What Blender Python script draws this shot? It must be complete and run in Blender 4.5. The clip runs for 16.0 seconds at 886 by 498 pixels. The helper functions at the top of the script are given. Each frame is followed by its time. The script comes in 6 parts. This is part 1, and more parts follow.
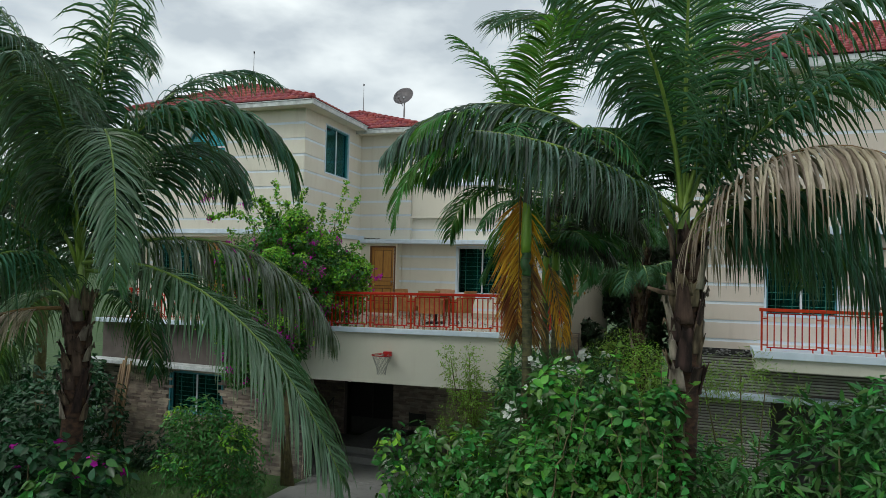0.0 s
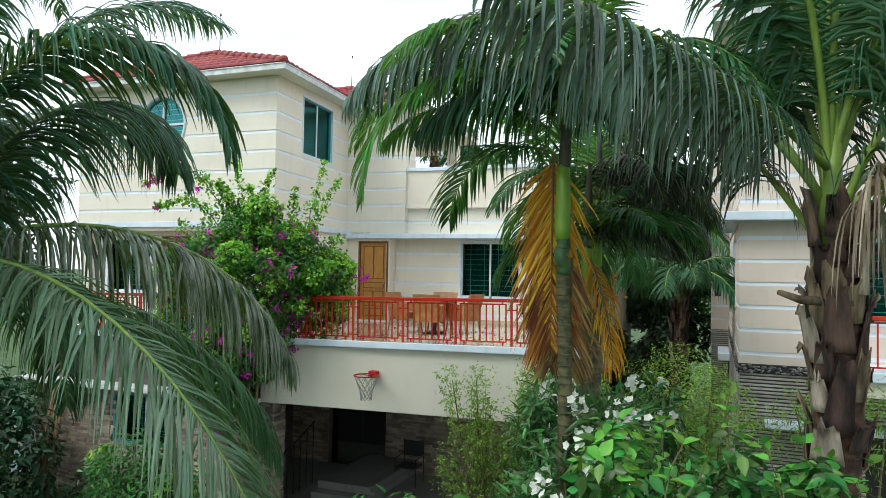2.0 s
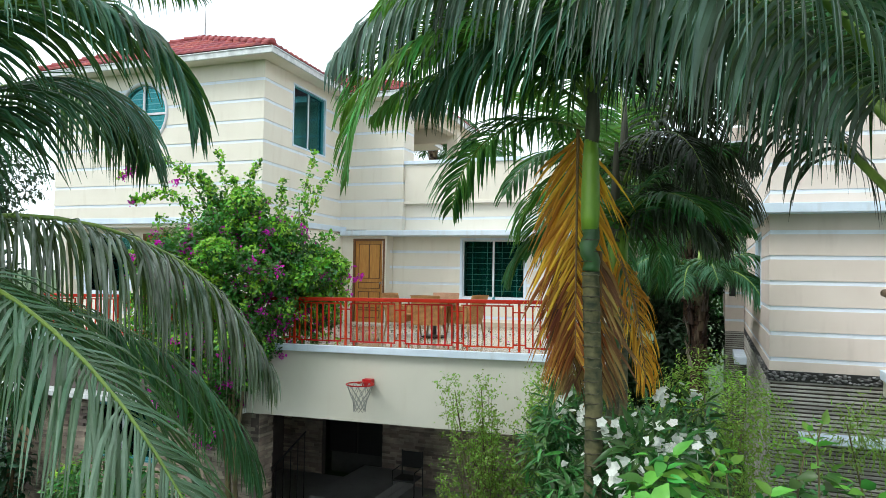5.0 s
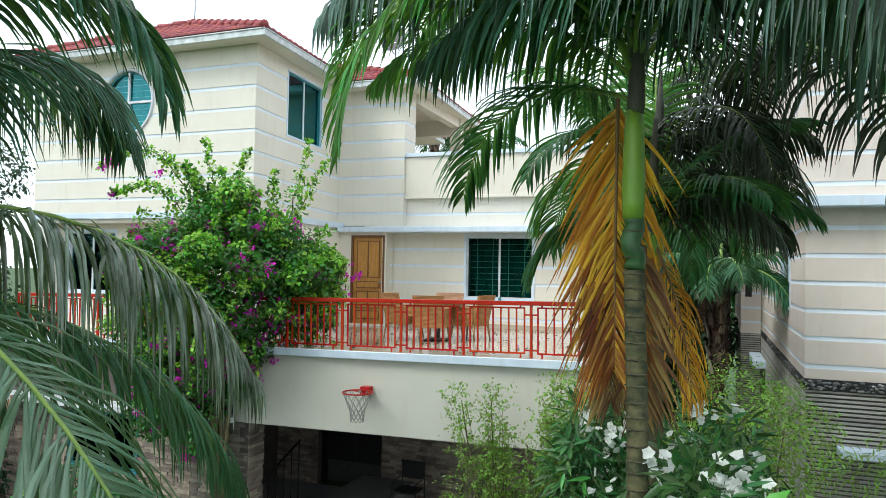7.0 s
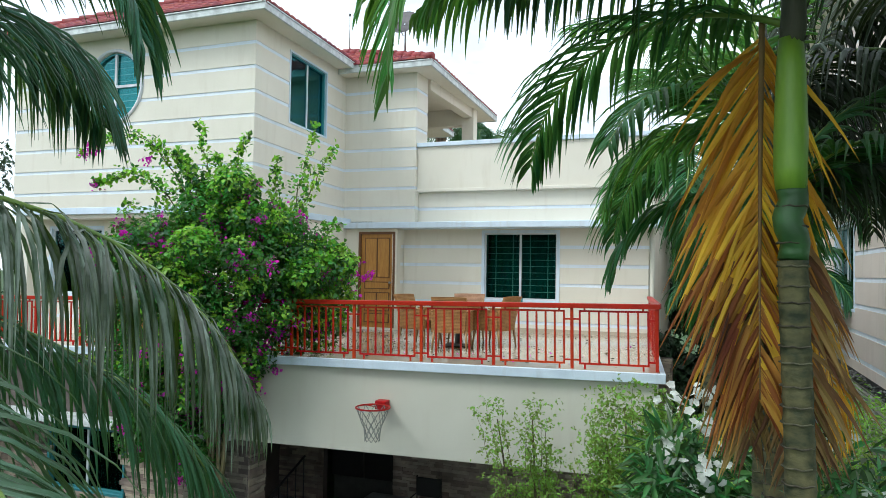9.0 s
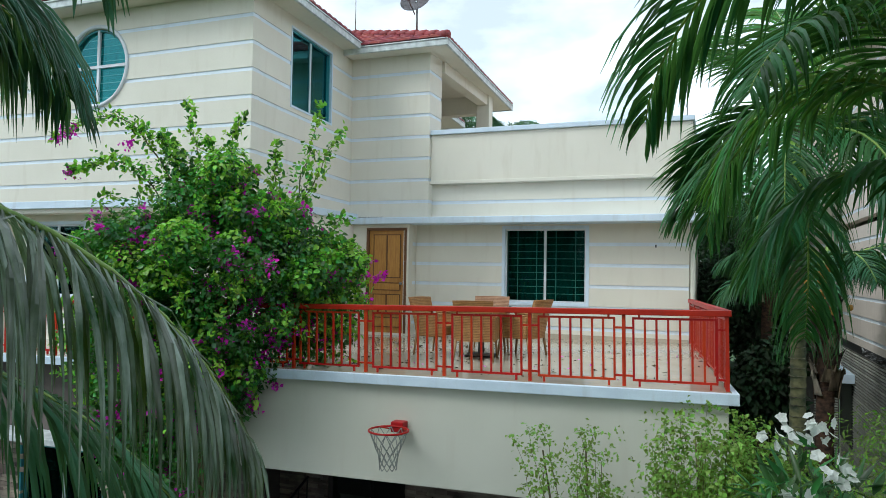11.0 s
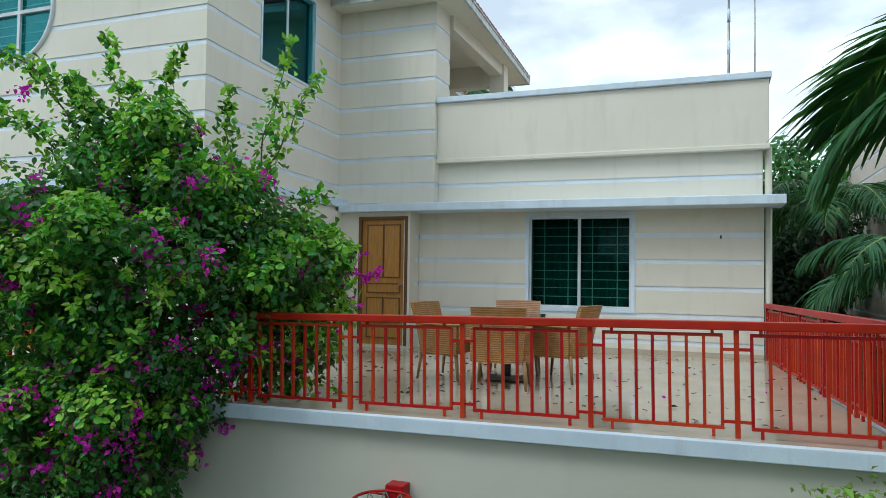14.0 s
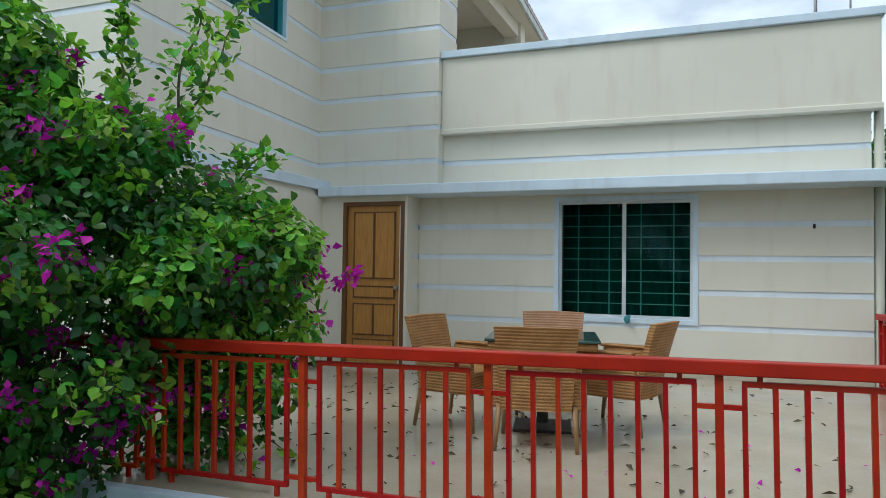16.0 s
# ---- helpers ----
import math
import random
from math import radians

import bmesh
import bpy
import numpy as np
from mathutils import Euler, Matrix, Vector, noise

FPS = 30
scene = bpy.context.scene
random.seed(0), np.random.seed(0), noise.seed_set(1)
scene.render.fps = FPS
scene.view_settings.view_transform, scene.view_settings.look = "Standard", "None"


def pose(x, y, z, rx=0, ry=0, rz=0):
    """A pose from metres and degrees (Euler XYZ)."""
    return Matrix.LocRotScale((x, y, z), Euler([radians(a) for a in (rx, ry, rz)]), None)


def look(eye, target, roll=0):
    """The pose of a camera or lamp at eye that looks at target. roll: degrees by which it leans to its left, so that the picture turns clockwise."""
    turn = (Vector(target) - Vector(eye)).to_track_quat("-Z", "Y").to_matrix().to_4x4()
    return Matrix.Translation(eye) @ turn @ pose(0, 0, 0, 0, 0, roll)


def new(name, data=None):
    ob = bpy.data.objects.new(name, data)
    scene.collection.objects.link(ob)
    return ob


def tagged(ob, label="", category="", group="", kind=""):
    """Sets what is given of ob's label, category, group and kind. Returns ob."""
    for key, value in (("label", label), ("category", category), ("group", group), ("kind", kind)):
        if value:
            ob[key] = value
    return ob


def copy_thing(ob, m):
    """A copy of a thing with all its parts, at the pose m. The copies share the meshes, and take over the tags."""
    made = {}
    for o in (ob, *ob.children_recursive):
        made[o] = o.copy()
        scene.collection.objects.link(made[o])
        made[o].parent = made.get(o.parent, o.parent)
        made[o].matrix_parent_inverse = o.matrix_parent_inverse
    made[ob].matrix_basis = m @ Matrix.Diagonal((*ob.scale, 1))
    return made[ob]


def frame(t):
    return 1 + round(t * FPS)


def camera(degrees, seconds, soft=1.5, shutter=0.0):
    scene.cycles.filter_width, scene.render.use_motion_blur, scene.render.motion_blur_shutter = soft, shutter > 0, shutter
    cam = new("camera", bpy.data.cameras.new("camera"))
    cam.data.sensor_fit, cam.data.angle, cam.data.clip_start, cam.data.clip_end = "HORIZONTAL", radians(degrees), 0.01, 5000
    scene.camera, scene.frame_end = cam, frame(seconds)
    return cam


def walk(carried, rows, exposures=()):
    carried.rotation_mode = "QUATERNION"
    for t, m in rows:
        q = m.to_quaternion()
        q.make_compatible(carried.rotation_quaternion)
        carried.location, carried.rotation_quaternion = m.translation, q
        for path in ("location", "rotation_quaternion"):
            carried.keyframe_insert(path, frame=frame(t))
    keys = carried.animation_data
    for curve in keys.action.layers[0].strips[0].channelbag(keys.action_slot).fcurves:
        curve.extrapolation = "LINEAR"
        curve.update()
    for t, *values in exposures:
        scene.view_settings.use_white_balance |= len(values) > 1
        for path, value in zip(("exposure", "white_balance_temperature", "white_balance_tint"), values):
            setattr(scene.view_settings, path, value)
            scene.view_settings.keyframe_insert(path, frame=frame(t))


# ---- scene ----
cam = camera(64.2, 16.0, soft=0.5)
PATH = [
    (0, (2.423, -1.623, 4.636), (1.712, 0.246, 4.697), 1.4),
    (0.5, (2.149, -0.658, 4.596), (1.427, 1.206, 4.661), 1.4),
    (1, (1.901, 0.093, 4.594), (1.174, 1.956, 4.657), 1.2),
    (1.5, (1.619, 0.736, 4.594), (0.897, 2.601, 4.654), 1.2),
    (2, (1.349, 1.428, 4.599), (0.628, 3.293, 4.662), 1.1),
    (2.5, (1.156, 1.893, 4.591), (0.437, 3.759, 4.654), 1.1),
    (3, (1.061, 2.129, 4.574), (0.343, 3.995, 4.638), 1.1),
    (3.5, (1.026, 2.194, 4.571), (0.309, 4.059, 4.636), 1.0),
    (4, (1.006, 2.235, 4.576), (0.288, 4.101, 4.641), 1.0),
    (6.5, (0.646, 3.038, 4.561), (-0.069, 4.905, 4.623), 1.0),
    (7, (0.511, 3.286, 4.562), (-0.205, 5.152, 4.623), 1.1),
    (7.5, (0.345, 3.548, 4.559), (-0.371, 5.415, 4.619), 1.0),
    (8, (0.128, 3.852, 4.55), (-0.587, 5.719, 4.611), 1.0),
    (8.5, (-0.082, 4.087, 4.533), (-0.794, 5.955, 4.595), 0.9),
    (9, (-0.302, 4.348, 4.515), (-1.012, 6.216, 4.579), 0.9),
    (9.5, (-0.525, 4.601, 4.546), (-1.232, 6.47, 4.605), 1.0),
    (12, (-1.358, 6.15, 4.5), (-2.074, 8.017, 4.565), 0.8),
    (12.5, (-1.516, 6.497, 4.492), (-2.232, 8.363, 4.558), 0.8),
    (13, (-1.71, 6.938, 4.484), (-2.426, 8.805, 4.55), 0.8),
    (13.5, (-1.895, 7.37, 4.477), (-2.611, 9.236, 4.543), 0.8),
    (14, (-2.103, 7.847, 4.46), (-2.817, 9.713, 4.527), 0.8),
    (14.5, (-2.316, 8.357, 4.445), (-3.03, 10.224, 4.515), 0.7),
    (15, (-2.547, 8.892, 4.452), (-3.259, 10.76, 4.518), 0.7),
    (15.5, (-2.818, 9.528, 4.454), (-3.528, 11.397, 4.518), 0.8),
    (16, (-2.992, 10.046, 4.493), (-3.713, 11.911, 4.552), 0.8),
]
EXPOSURE = [(0, -0.58, 6450, 4), (0.5, -0.4, 6450, 4), (1.0, -0.18, 6400, 4), (1.5, 0.03, 6380, 4), (2.0, 0.28, 6400, 5), (2.5, 0.42, 6340, 6), (3.0, 0.48, 6300, 6), (4.0, 0.47, 6300, 6), (6.5, 0.47, 6200, 6), (8.0, 0.41, 6100, 5), (9.5, 0.19, 6000, 4), (12.0, -0.1, 5850, 2), (14.0, -0.22, 5850, 2), (16.0, -0.27, 5850, 3)]
walk(cam, [(t, look(eye, target, roll)) for t, eye, target, roll in PATH], EXPOSURE)

# ---------------------------------------------------------------- light
SUN_EL, SUN_AZ = 50.0, 222.0
world = bpy.data.worlds.new("overcast_sky")
scene.world = world
world.use_nodes = True
wn, wl = world.node_tree.nodes, world.node_tree.links
wn.clear()
w_out = wn.new("ShaderNodeOutputWorld")
w_bg = wn.new("ShaderNodeBackground")
w_sky = wn.new("ShaderNodeTexSky")
w_sky.sky_type, w_sky.sun_disc = "NISHITA", False
w_sky.sun_elevation, w_sky.sun_rotation = radians(SUN_EL), radians(SUN_AZ)
w_sky.dust_density, w_sky.air_density = 2.0, 1.0
w_co = wn.new("ShaderNodeTexCoord")
w_map = wn.new("ShaderNodeMapping")
w_map.inputs["Scale"].default_value = (2.2, 2.2, 5.0)
w_cl = wn.new("ShaderNodeTexNoise")
w_cl.inputs["Scale"].default_value, w_cl.inputs["Detail"].default_value = 1.9, 7.0
w_ramp = wn.new("ShaderNodeValToRGB")
w_ramp.color_ramp.elements[0].position, w_ramp.color_ramp.elements[0].color = 0.40, (0.50, 0.50, 0.50, 1)
w_ramp.color_ramp.elements[1].position, w_ramp.color_ramp.elements[1].color = 0.62, (1, 1, 1, 1)
w_mix = wn.new("ShaderNodeMix")
w_mix.data_type = "RGBA"
w_mix.inputs["B"].default_value = (12.9, 13.4, 13.9, 1)
wl.new(w_co.outputs["Generated"], w_map.inputs["Vector"])
wl.new(w_map.outputs["Vector"], w_cl.inputs["Vector"])
wl.new(w_cl.outputs["Fac"], w_ramp.inputs["Fac"])
wl.new(w_ramp.outputs["Color"], w_mix.inputs["Factor"])
wl.new(w_sky.outputs["Color"], w_mix.inputs["A"])
wl.new(w_mix.outputs["Result"], w_bg.inputs["Color"])
w_bg.inputs["Strength"].default_value = 0.115
wl.new(w_bg.outputs["Background"], w_out.inputs["Surface"])
sun = new("sun", bpy.data.lights.new("sun", "SUN"))
sun.data.energy, sun.data.angle, sun.data.color = 1.6, radians(22), (1.0, 0.97, 0.92)
_a, _e = radians(SUN_AZ), radians(SUN_EL)
sun.matrix_world = look((40 * math.sin(_a) * math.cos(_e), 40 * math.cos(_a) * math.cos(_e), 40 * math.sin(_e)), (0, 0, 0))


# ---------------------------------------------------------------- materials
def lin(c):
    return tuple(c) + (1.0,)


def material(name, colour, colour2=None, rough=0.7, metal=0.0, scale=6.0, fine=60.0, bump=0.15, vary=0.0, island=0.0, spec=0.5, translucent=0.0, stain=None, stretch=(1, 1, 1), through_colour=None):
    """A surface with a coarse and a fine variation, relief, and a change from piece to piece."""
    m = bpy.data.materials.new(name)
    m.use_nodes = True
    n, k = m.node_tree.nodes, m.node_tree.links
    b = n["Principled BSDF"]
    b.inputs["Roughness"].default_value, b.inputs["Metallic"].default_value = rough, metal
    b.inputs["Specular IOR Level"].default_value = spec
    tc = n.new("ShaderNodeTexCoord")
    mp = n.new("ShaderNodeMapping")
    mp.inputs["Scale"].default_value = stretch
    k.new(tc.outputs["Object"], mp.inputs["Vector"])
    big = n.new("ShaderNodeTexNoise")
    big.inputs["Scale"].default_value, big.inputs["Detail"].default_value = scale, 5
    small = n.new("ShaderNodeTexNoise")
    small.inputs["Scale"].default_value, small.inputs["Detail"].default_value = fine, 4
    for t in (big, small):
        k.new(mp.outputs["Vector"], t.inputs["Vector"])
    colour2 = colour2 or tuple(c * 0.8 for c in colour)
    r = n.new("ShaderNodeValToRGB")
    r.color_ramp.elements[0].position, r.color_ramp.elements[1].position = 0.35, 0.65
    r.color_ramp.elements[0].color, r.color_ramp.elements[1].color = lin(colour2), lin(colour)
    k.new(big.outputs["Fac"], r.inputs["Fac"])
    h = n.new("ShaderNodeHueSaturation")
    k.new(r.outputs["Color"], h.inputs["Color"])
    v = n.new("ShaderNodeMapRange")
    v.inputs["To Min"].default_value, v.inputs["To Max"].default_value = 0.88, 1.12
    k.new(small.outputs["Fac"], v.inputs["Value"])
    last = v.outputs["Result"]
    if vary or island:
        if island:
            src = n.new("ShaderNodeNewGeometry").outputs["Random Per Island"]
        else:
            src = n.new("ShaderNodeObjectInfo").outputs["Random"]
        amount = island or vary
        w = n.new("ShaderNodeMapRange")
        w.inputs["To Min"].default_value, w.inputs["To Max"].default_value = 1 - amount, 1 + amount
        k.new(src, w.inputs["Value"])
        mul = n.new("ShaderNodeMath")
        mul.operation = "MULTIPLY"
        k.new(last, mul.inputs[0])
        k.new(w.outputs["Result"], mul.inputs[1])
        last = mul.outputs["Value"]
        hu = n.new("ShaderNodeMapRange")
        hu.inputs["To Min"].default_value, hu.inputs["To Max"].default_value = 0.5 - amount * 0.06, 0.5 + amount * 0.06
        k.new(src, hu.inputs["Value"])
        k.new(hu.outputs["Result"], h.inputs["Hue"])
    k.new(last, h.inputs["Value"])
    out = h.outputs["Color"]
    if stain:
        st = n.new("ShaderNodeTexNoise")
        st.inputs["Scale"].default_value, st.inputs["Detail"].default_value = 2.3, 8
        smp = n.new("ShaderNodeMapping")
        smp.inputs["Scale"].default_value = (3.0, 3.0, 0.5)
        k.new(tc.outputs["Object"], smp.inputs["Vector"])
        k.new(smp.outputs["Vector"], st.inputs["Vector"])
        sr = n.new("ShaderNodeMapRange")
        sr.inputs["From Min"].default_value, sr.inputs["From Max"].default_value = 0.55, 0.8
        sr.inputs["To Max"].default_value = 0.55
        k.new(st.outputs["Fac"], sr.inputs["Value"])
        mx = n.new("ShaderNodeMix")
        mx.data_type = "RGBA"
        mx.inputs["B"].default_value = lin(stain)
        k.new(sr.outputs["Result"], mx.inputs["Factor"])
        k.new(out, mx.inputs["A"])
        out = mx.outputs["Result"]
    k.new(out, b.inputs["Base Color"])
    if bump:
        bp = n.new("ShaderNodeBump")
        bp.inputs["Strength"].default_value, bp.inputs["Distance"].default_value = bump, 0.01
        k.new(small.outputs["Fac"], bp.inputs["Height"])
        k.new(bp.outputs["Normal"], b.inputs["Normal"])
    if translucent:
        tl = n.new("ShaderNodeBsdfTranslucent")
        if through_colour:
            tm = n.new("ShaderNodeMix")
            tm.data_type, tm.blend_type = "RGBA", "MIX"
            tm.inputs["Factor"].default_value = 0.75
            tm.inputs["B"].default_value = lin(through_colour)
            k.new(out, tm.inputs["A"])
            k.new(tm.outputs["Result"], tl.inputs["Color"])
        else:
            k.new(out, tl.inputs["Color"])
        ms = n.new("ShaderNodeMixShader")
        ms.inputs["Fac"].default_value = translucent
        k.new(b.outputs["BSDF"], ms.inputs[1])
        k.new(tl.outputs["BSDF"], ms.inputs[2])
        k.new(ms.outputs["Shader"], n["Material Output"].inputs["Surface"])
    return m


def woven(name, colour, colour2):
    """Rattan strands: short over-and-under strokes with relief."""
    m = material(name, colour, colour2, rough=0.55, scale=9, fine=120, bump=0.0)
    n, k = m.node_tree.nodes, m.node_tree.links
    b = n["Principled BSDF"]
    tc = n.new("ShaderNodeTexCoord")
    wv = n.new("ShaderNodeTexWave")
    wv.bands_direction = "Z"
    wv.inputs["Scale"].default_value, wv.inputs["Distortion"].default_value = 14, 2.5
    wv.inputs["Detail"].default_value, wv.inputs["Detail Scale"].default_value = 2, 6
    k.new(tc.outputs["Object"], wv.inputs["Vector"])
    old = b.inputs["Base Color"].links[0].from_socket
    mx = n.new("ShaderNodeMix")
    mx.data_type = "RGBA"
    mx.inputs["B"].default_value = lin(tuple(c * 0.35 for c in colour2))
    mr = n.new("ShaderNodeMapRange")
    mr.inputs["From Min"].default_value, mr.inputs["From Max"].default_value = 0.45, 0.0
    mr.inputs["To Max"].default_value = 0.55
    k.new(wv.outputs["Fac"], mr.inputs["Value"])
    k.new(mr.outputs["Result"], mx.inputs["Factor"])
    k.new(old, mx.inputs["A"])
    k.new(mx.outputs["Result"], b.inputs["Base Color"])
    bp = n.new("ShaderNodeBump")
    bp.inputs["Strength"].default_value, bp.inputs["Distance"].default_value = 0.6, 0.006
    k.new(wv.outputs["Fac"], bp.inputs["Height"])
    k.new(bp.outputs["Normal"], b.inputs["Normal"])
    return m


def tinted_glass(name, tint, gloss=0.25, shine=(0.75, 0.95, 0.95)):
    m = bpy.data.materials.new(name)
    m.use_nodes = True
    n, k = m.node_tree.nodes, m.node_tree.links
    n.remove(n["Principled BSDF"])
    tr = n.new("ShaderNodeBsdfTransparent")
    tr.inputs["Color"].default_value = lin(tint)
    gl = n.new("ShaderNodeBsdfGlossy")
    gl.inputs["Roughness"].default_value = 0.03
    gl.inputs["Color"].default_value = lin(shine)
    fr = n.new("ShaderNodeFresnel")
    fr.inputs["IOR"].default_value = 1.4
    ad = n.new("ShaderNodeMath")
    ad.operation = "ADD"
    ad.inputs[1].default_value, ad.use_clamp = gloss, True
    ms = n.new("ShaderNodeMixShader")
    k.new(fr.outputs["Fac"], ad.inputs[0])
    k.new(ad.outputs["Value"], ms.inputs["Fac"])
    k.new(tr.outputs["BSDF"], ms.inputs[1])
    k.new(gl.outputs["BSDF"], ms.inputs[2])
    k.new(ms.outputs["Shader"], n["Material Output"].inputs["Surface"])
    return m


M = {}
M["cream"] = material("cream_wall_paint", (0.735, 0.70, 0.605), (0.695, 0.66, 0.565), rough=0.75, scale=1.2, fine=180, bump=0.06, stain=(0.60, 0.55, 0.45))
M["fascia"] = material("pale_cream_fascia_paint", (0.62, 0.61, 0.52), (0.58, 0.57, 0.48), rough=0.75, scale=0.9, fine=160, bump=0.06, stain=(0.55, 0.52, 0.43))
M["white"] = material("pale_blue_white_trim_paint", (0.66, 0.76, 0.86), (0.58, 0.68, 0.78), rough=0.65, scale=3, fine=140, bump=0.05, stain=(0.45, 0.47, 0.47))
# Cream made pinker and dimmer, with the palm's shade put into it.
M["near_cream"] = material("pinkish_palm_shaded_cream_paint", (0.68, 0.60, 0.53), (0.63, 0.55, 0.48), rough=0.75, scale=1.2, fine=180, bump=0.06, stain=(0.52, 0.45, 0.39))
M["stripe"] = material("pale_blue_stripe_paint", (0.72, 0.79, 0.86), (0.67, 0.73, 0.79), rough=0.7, scale=3, fine=140, bump=0.04, stain=(0.55, 0.57, 0.57))
M["tile_floor"] = material("polished_beige_floor_tile", (0.50, 0.435, 0.34), (0.44, 0.375, 0.285), rough=0.10, scale=2.0, fine=50, bump=0.01, stain=(0.50, 0.44, 0.36))
M["red"] = material("red_orange_gloss_paint", (0.46, 0.020, 0.004), (0.36, 0.015, 0.004), rough=0.42, scale=5, fine=90, bump=0.05, vary=0.12, spec=0.3)
M["roof"] = material("red_clay_roof_tile", (0.30, 0.042, 0.046), (0.19, 0.028, 0.030), rough=0.6, scale=5, fine=80, bump=0.2, vary=0.25, island=0.25)
M["door"] = material("varnished_brown_wood", (0.50, 0.25, 0.055), (0.39, 0.18, 0.04), rough=0.42, scale=4, fine=40, bump=0.08, stretch=(9, 9, 1))
M["door_edge"] = material("dark_brown_wood", (0.16, 0.07, 0.025), rough=0.5, scale=4, fine=40, stretch=(9, 9, 1))
M["alu"] = material("white_coated_aluminium", (0.70, 0.74, 0.78), rough=0.4, scale=4, fine=90, bump=0.03)
M["alu_teal"] = material("teal_coated_aluminium", (0.06, 0.26, 0.30), rough=0.4, scale=4, fine=90, bump=0.03)
M["glass"] = tinted_glass("teal_tinted_glass", (0.42, 0.70, 0.67), -0.02)
M["glass_up"] = tinted_glass("blue_green_reflective_glass", (0.30, 0.72, 0.74), 0.15, (0.20, 0.70, 0.74))
M["curtain"] = material("teal_curtain_cloth", (0.02, 0.15, 0.13), (0.01, 0.08, 0.07), rough=0.9, scale=6, fine=200, stretch=(3, 3, 0.5))
M["curtain_up"] = material("bright_teal_blind_cloth", (0.06, 0.34, 0.32), (0.04, 0.24, 0.23), rough=0.9, scale=6, fine=200, stretch=(3, 3, 0.5))
# Near-black grey: the gloom of an unlit room is in the colour.
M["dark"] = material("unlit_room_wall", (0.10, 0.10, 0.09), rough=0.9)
M["grille"] = material("pale_painted_grille_bar", (0.75, 0.80, 0.78), rough=0.5, scale=8, fine=90)
M["rattan"] = woven("tan_woven_rattan", (0.47, 0.24, 0.08), (0.36, 0.17, 0.05))
M["rattan_pink"] = woven("faded_pinkish_woven_rattan", (0.44, 0.24, 0.13), (0.36, 0.18, 0.09))
M["leg"] = material("tan_chair_leg", (0.34, 0.19, 0.08), rough=0.45, scale=6, fine=80)
M["table_top"] = material("dark_smoked_table_glass", (0.05, 0.09, 0.08), rough=0.1, scale=3, fine=30, bump=0.0)
M["steel"] = material("dull_steel", (0.30, 0.30, 0.29), rough=0.4, metal=0.8, scale=6, fine=60)
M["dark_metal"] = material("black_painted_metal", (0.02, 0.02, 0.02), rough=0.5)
M["net"] = material("weathered_net_cord", (0.30, 0.31, 0.29), rough=0.9, scale=10, fine=80)
M["stone"] = material("split_face_stone", (0.28, 0.24, 0.195), (0.15, 0.13, 0.11), rough=0.85, scale=3, fine=45, bump=0.5, vary=0.4)
# Mortar tone for joints, reused for the shade on the wall below the slab.
M["stone_dark"] = material("joint_mortar_and_wall_shade", (0.12, 0.10, 0.09), rough=0.95, bump=0.4)
M["slat_tile"] = material("grey_ribbed_cladding", (0.42, 0.41, 0.37), (0.31, 0.30, 0.27), rough=0.8, scale=3, fine=60, bump=0.2, vary=0.25)
M["pebble"] = material("black_and_white_pebbles", (0.20, 0.20, 0.20), (0.10, 0.10, 0.10), rough=0.6, scale=8, fine=60, island=0.9)
M["concrete"] = material("grey_driveway_concrete", (0.30, 0.30, 0.29), (0.23, 0.23, 0.22), rough=0.85, scale=1.0, fine=40, bump=0.25, stain=(0.15, 0.15, 0.14))
M["grass"] = material("lawn_soil", (0.04, 0.09, 0.018), (0.025, 0.055, 0.014), rough=0.95, scale=2, fine=60, bump=0.6)
M["blade"] = material("grass_blade", (0.08, 0.20, 0.03), (0.05, 0.14, 0.025), rough=0.7, island=0.35, bump=0)
M["gutter"] = material("white_gutter_with_grey_grime", (0.66, 0.70, 0.70), (0.45, 0.48, 0.48), rough=0.6, scale=7, fine=60, stain=(0.25, 0.27, 0.26))
M["trunk"] = material("coconut_bark", (0.105, 0.055, 0.032), (0.020, 0.012, 0.009), rough=0.95, scale=9, fine=42, bump=1.0, stretch=(1, 1, 1.7))
M["boot_grey"] = material("weathered_grey_leaf_base", (0.30, 0.25, 0.21), (0.075, 0.055, 0.045), rough=0.95, scale=4, fine=50, bump=0.8, vary=0.6, stretch=(3, 3, 0.6))
M["boot"] = material("torn_leaf_base_fibre", (0.17, 0.115, 0.08), (0.026, 0.016, 0.011), rough=0.95, scale=4, fine=50, bump=0.9, vary=0.6, stretch=(3, 3, 0.6))
M["ring_trunk"] = material("ringed_green_brown_trunk", (0.125, 0.115, 0.05), (0.022, 0.032, 0.014), rough=0.8, scale=9, fine=34, bump=0.5, stretch=(1, 1, 1.6))
M["trunk_green"] = material("dark_green_young_trunk", (0.045, 0.14, 0.035), (0.025, 0.075, 0.022), rough=0.45, scale=5, fine=30, bump=0.2, stretch=(1, 1, 1.6))
M["sheath"] = material("grey_brown_leaf_sheath", (0.10, 0.095, 0.07), (0.045, 0.05, 0.035), rough=0.7, scale=4, fine=30, bump=0.3, stretch=(3, 3, 0.5))
M["shaft"] = material("waxy_green_crownshaft", (0.26, 0.42, 0.045), (0.11, 0.27, 0.03), rough=0.4, scale=2, fine=30, bump=0.08, stretch=(2, 2, 0.5))
M["frond"] = material("coconut_leaflet", (0.042, 0.14, 0.07), (0.009, 0.046, 0.026), rough=0.44, spec=0.3, scale=1.6, fine=25, bump=0.05, island=0.6, translucent=0.28, through_colour=(0.14, 0.27, 0.04))
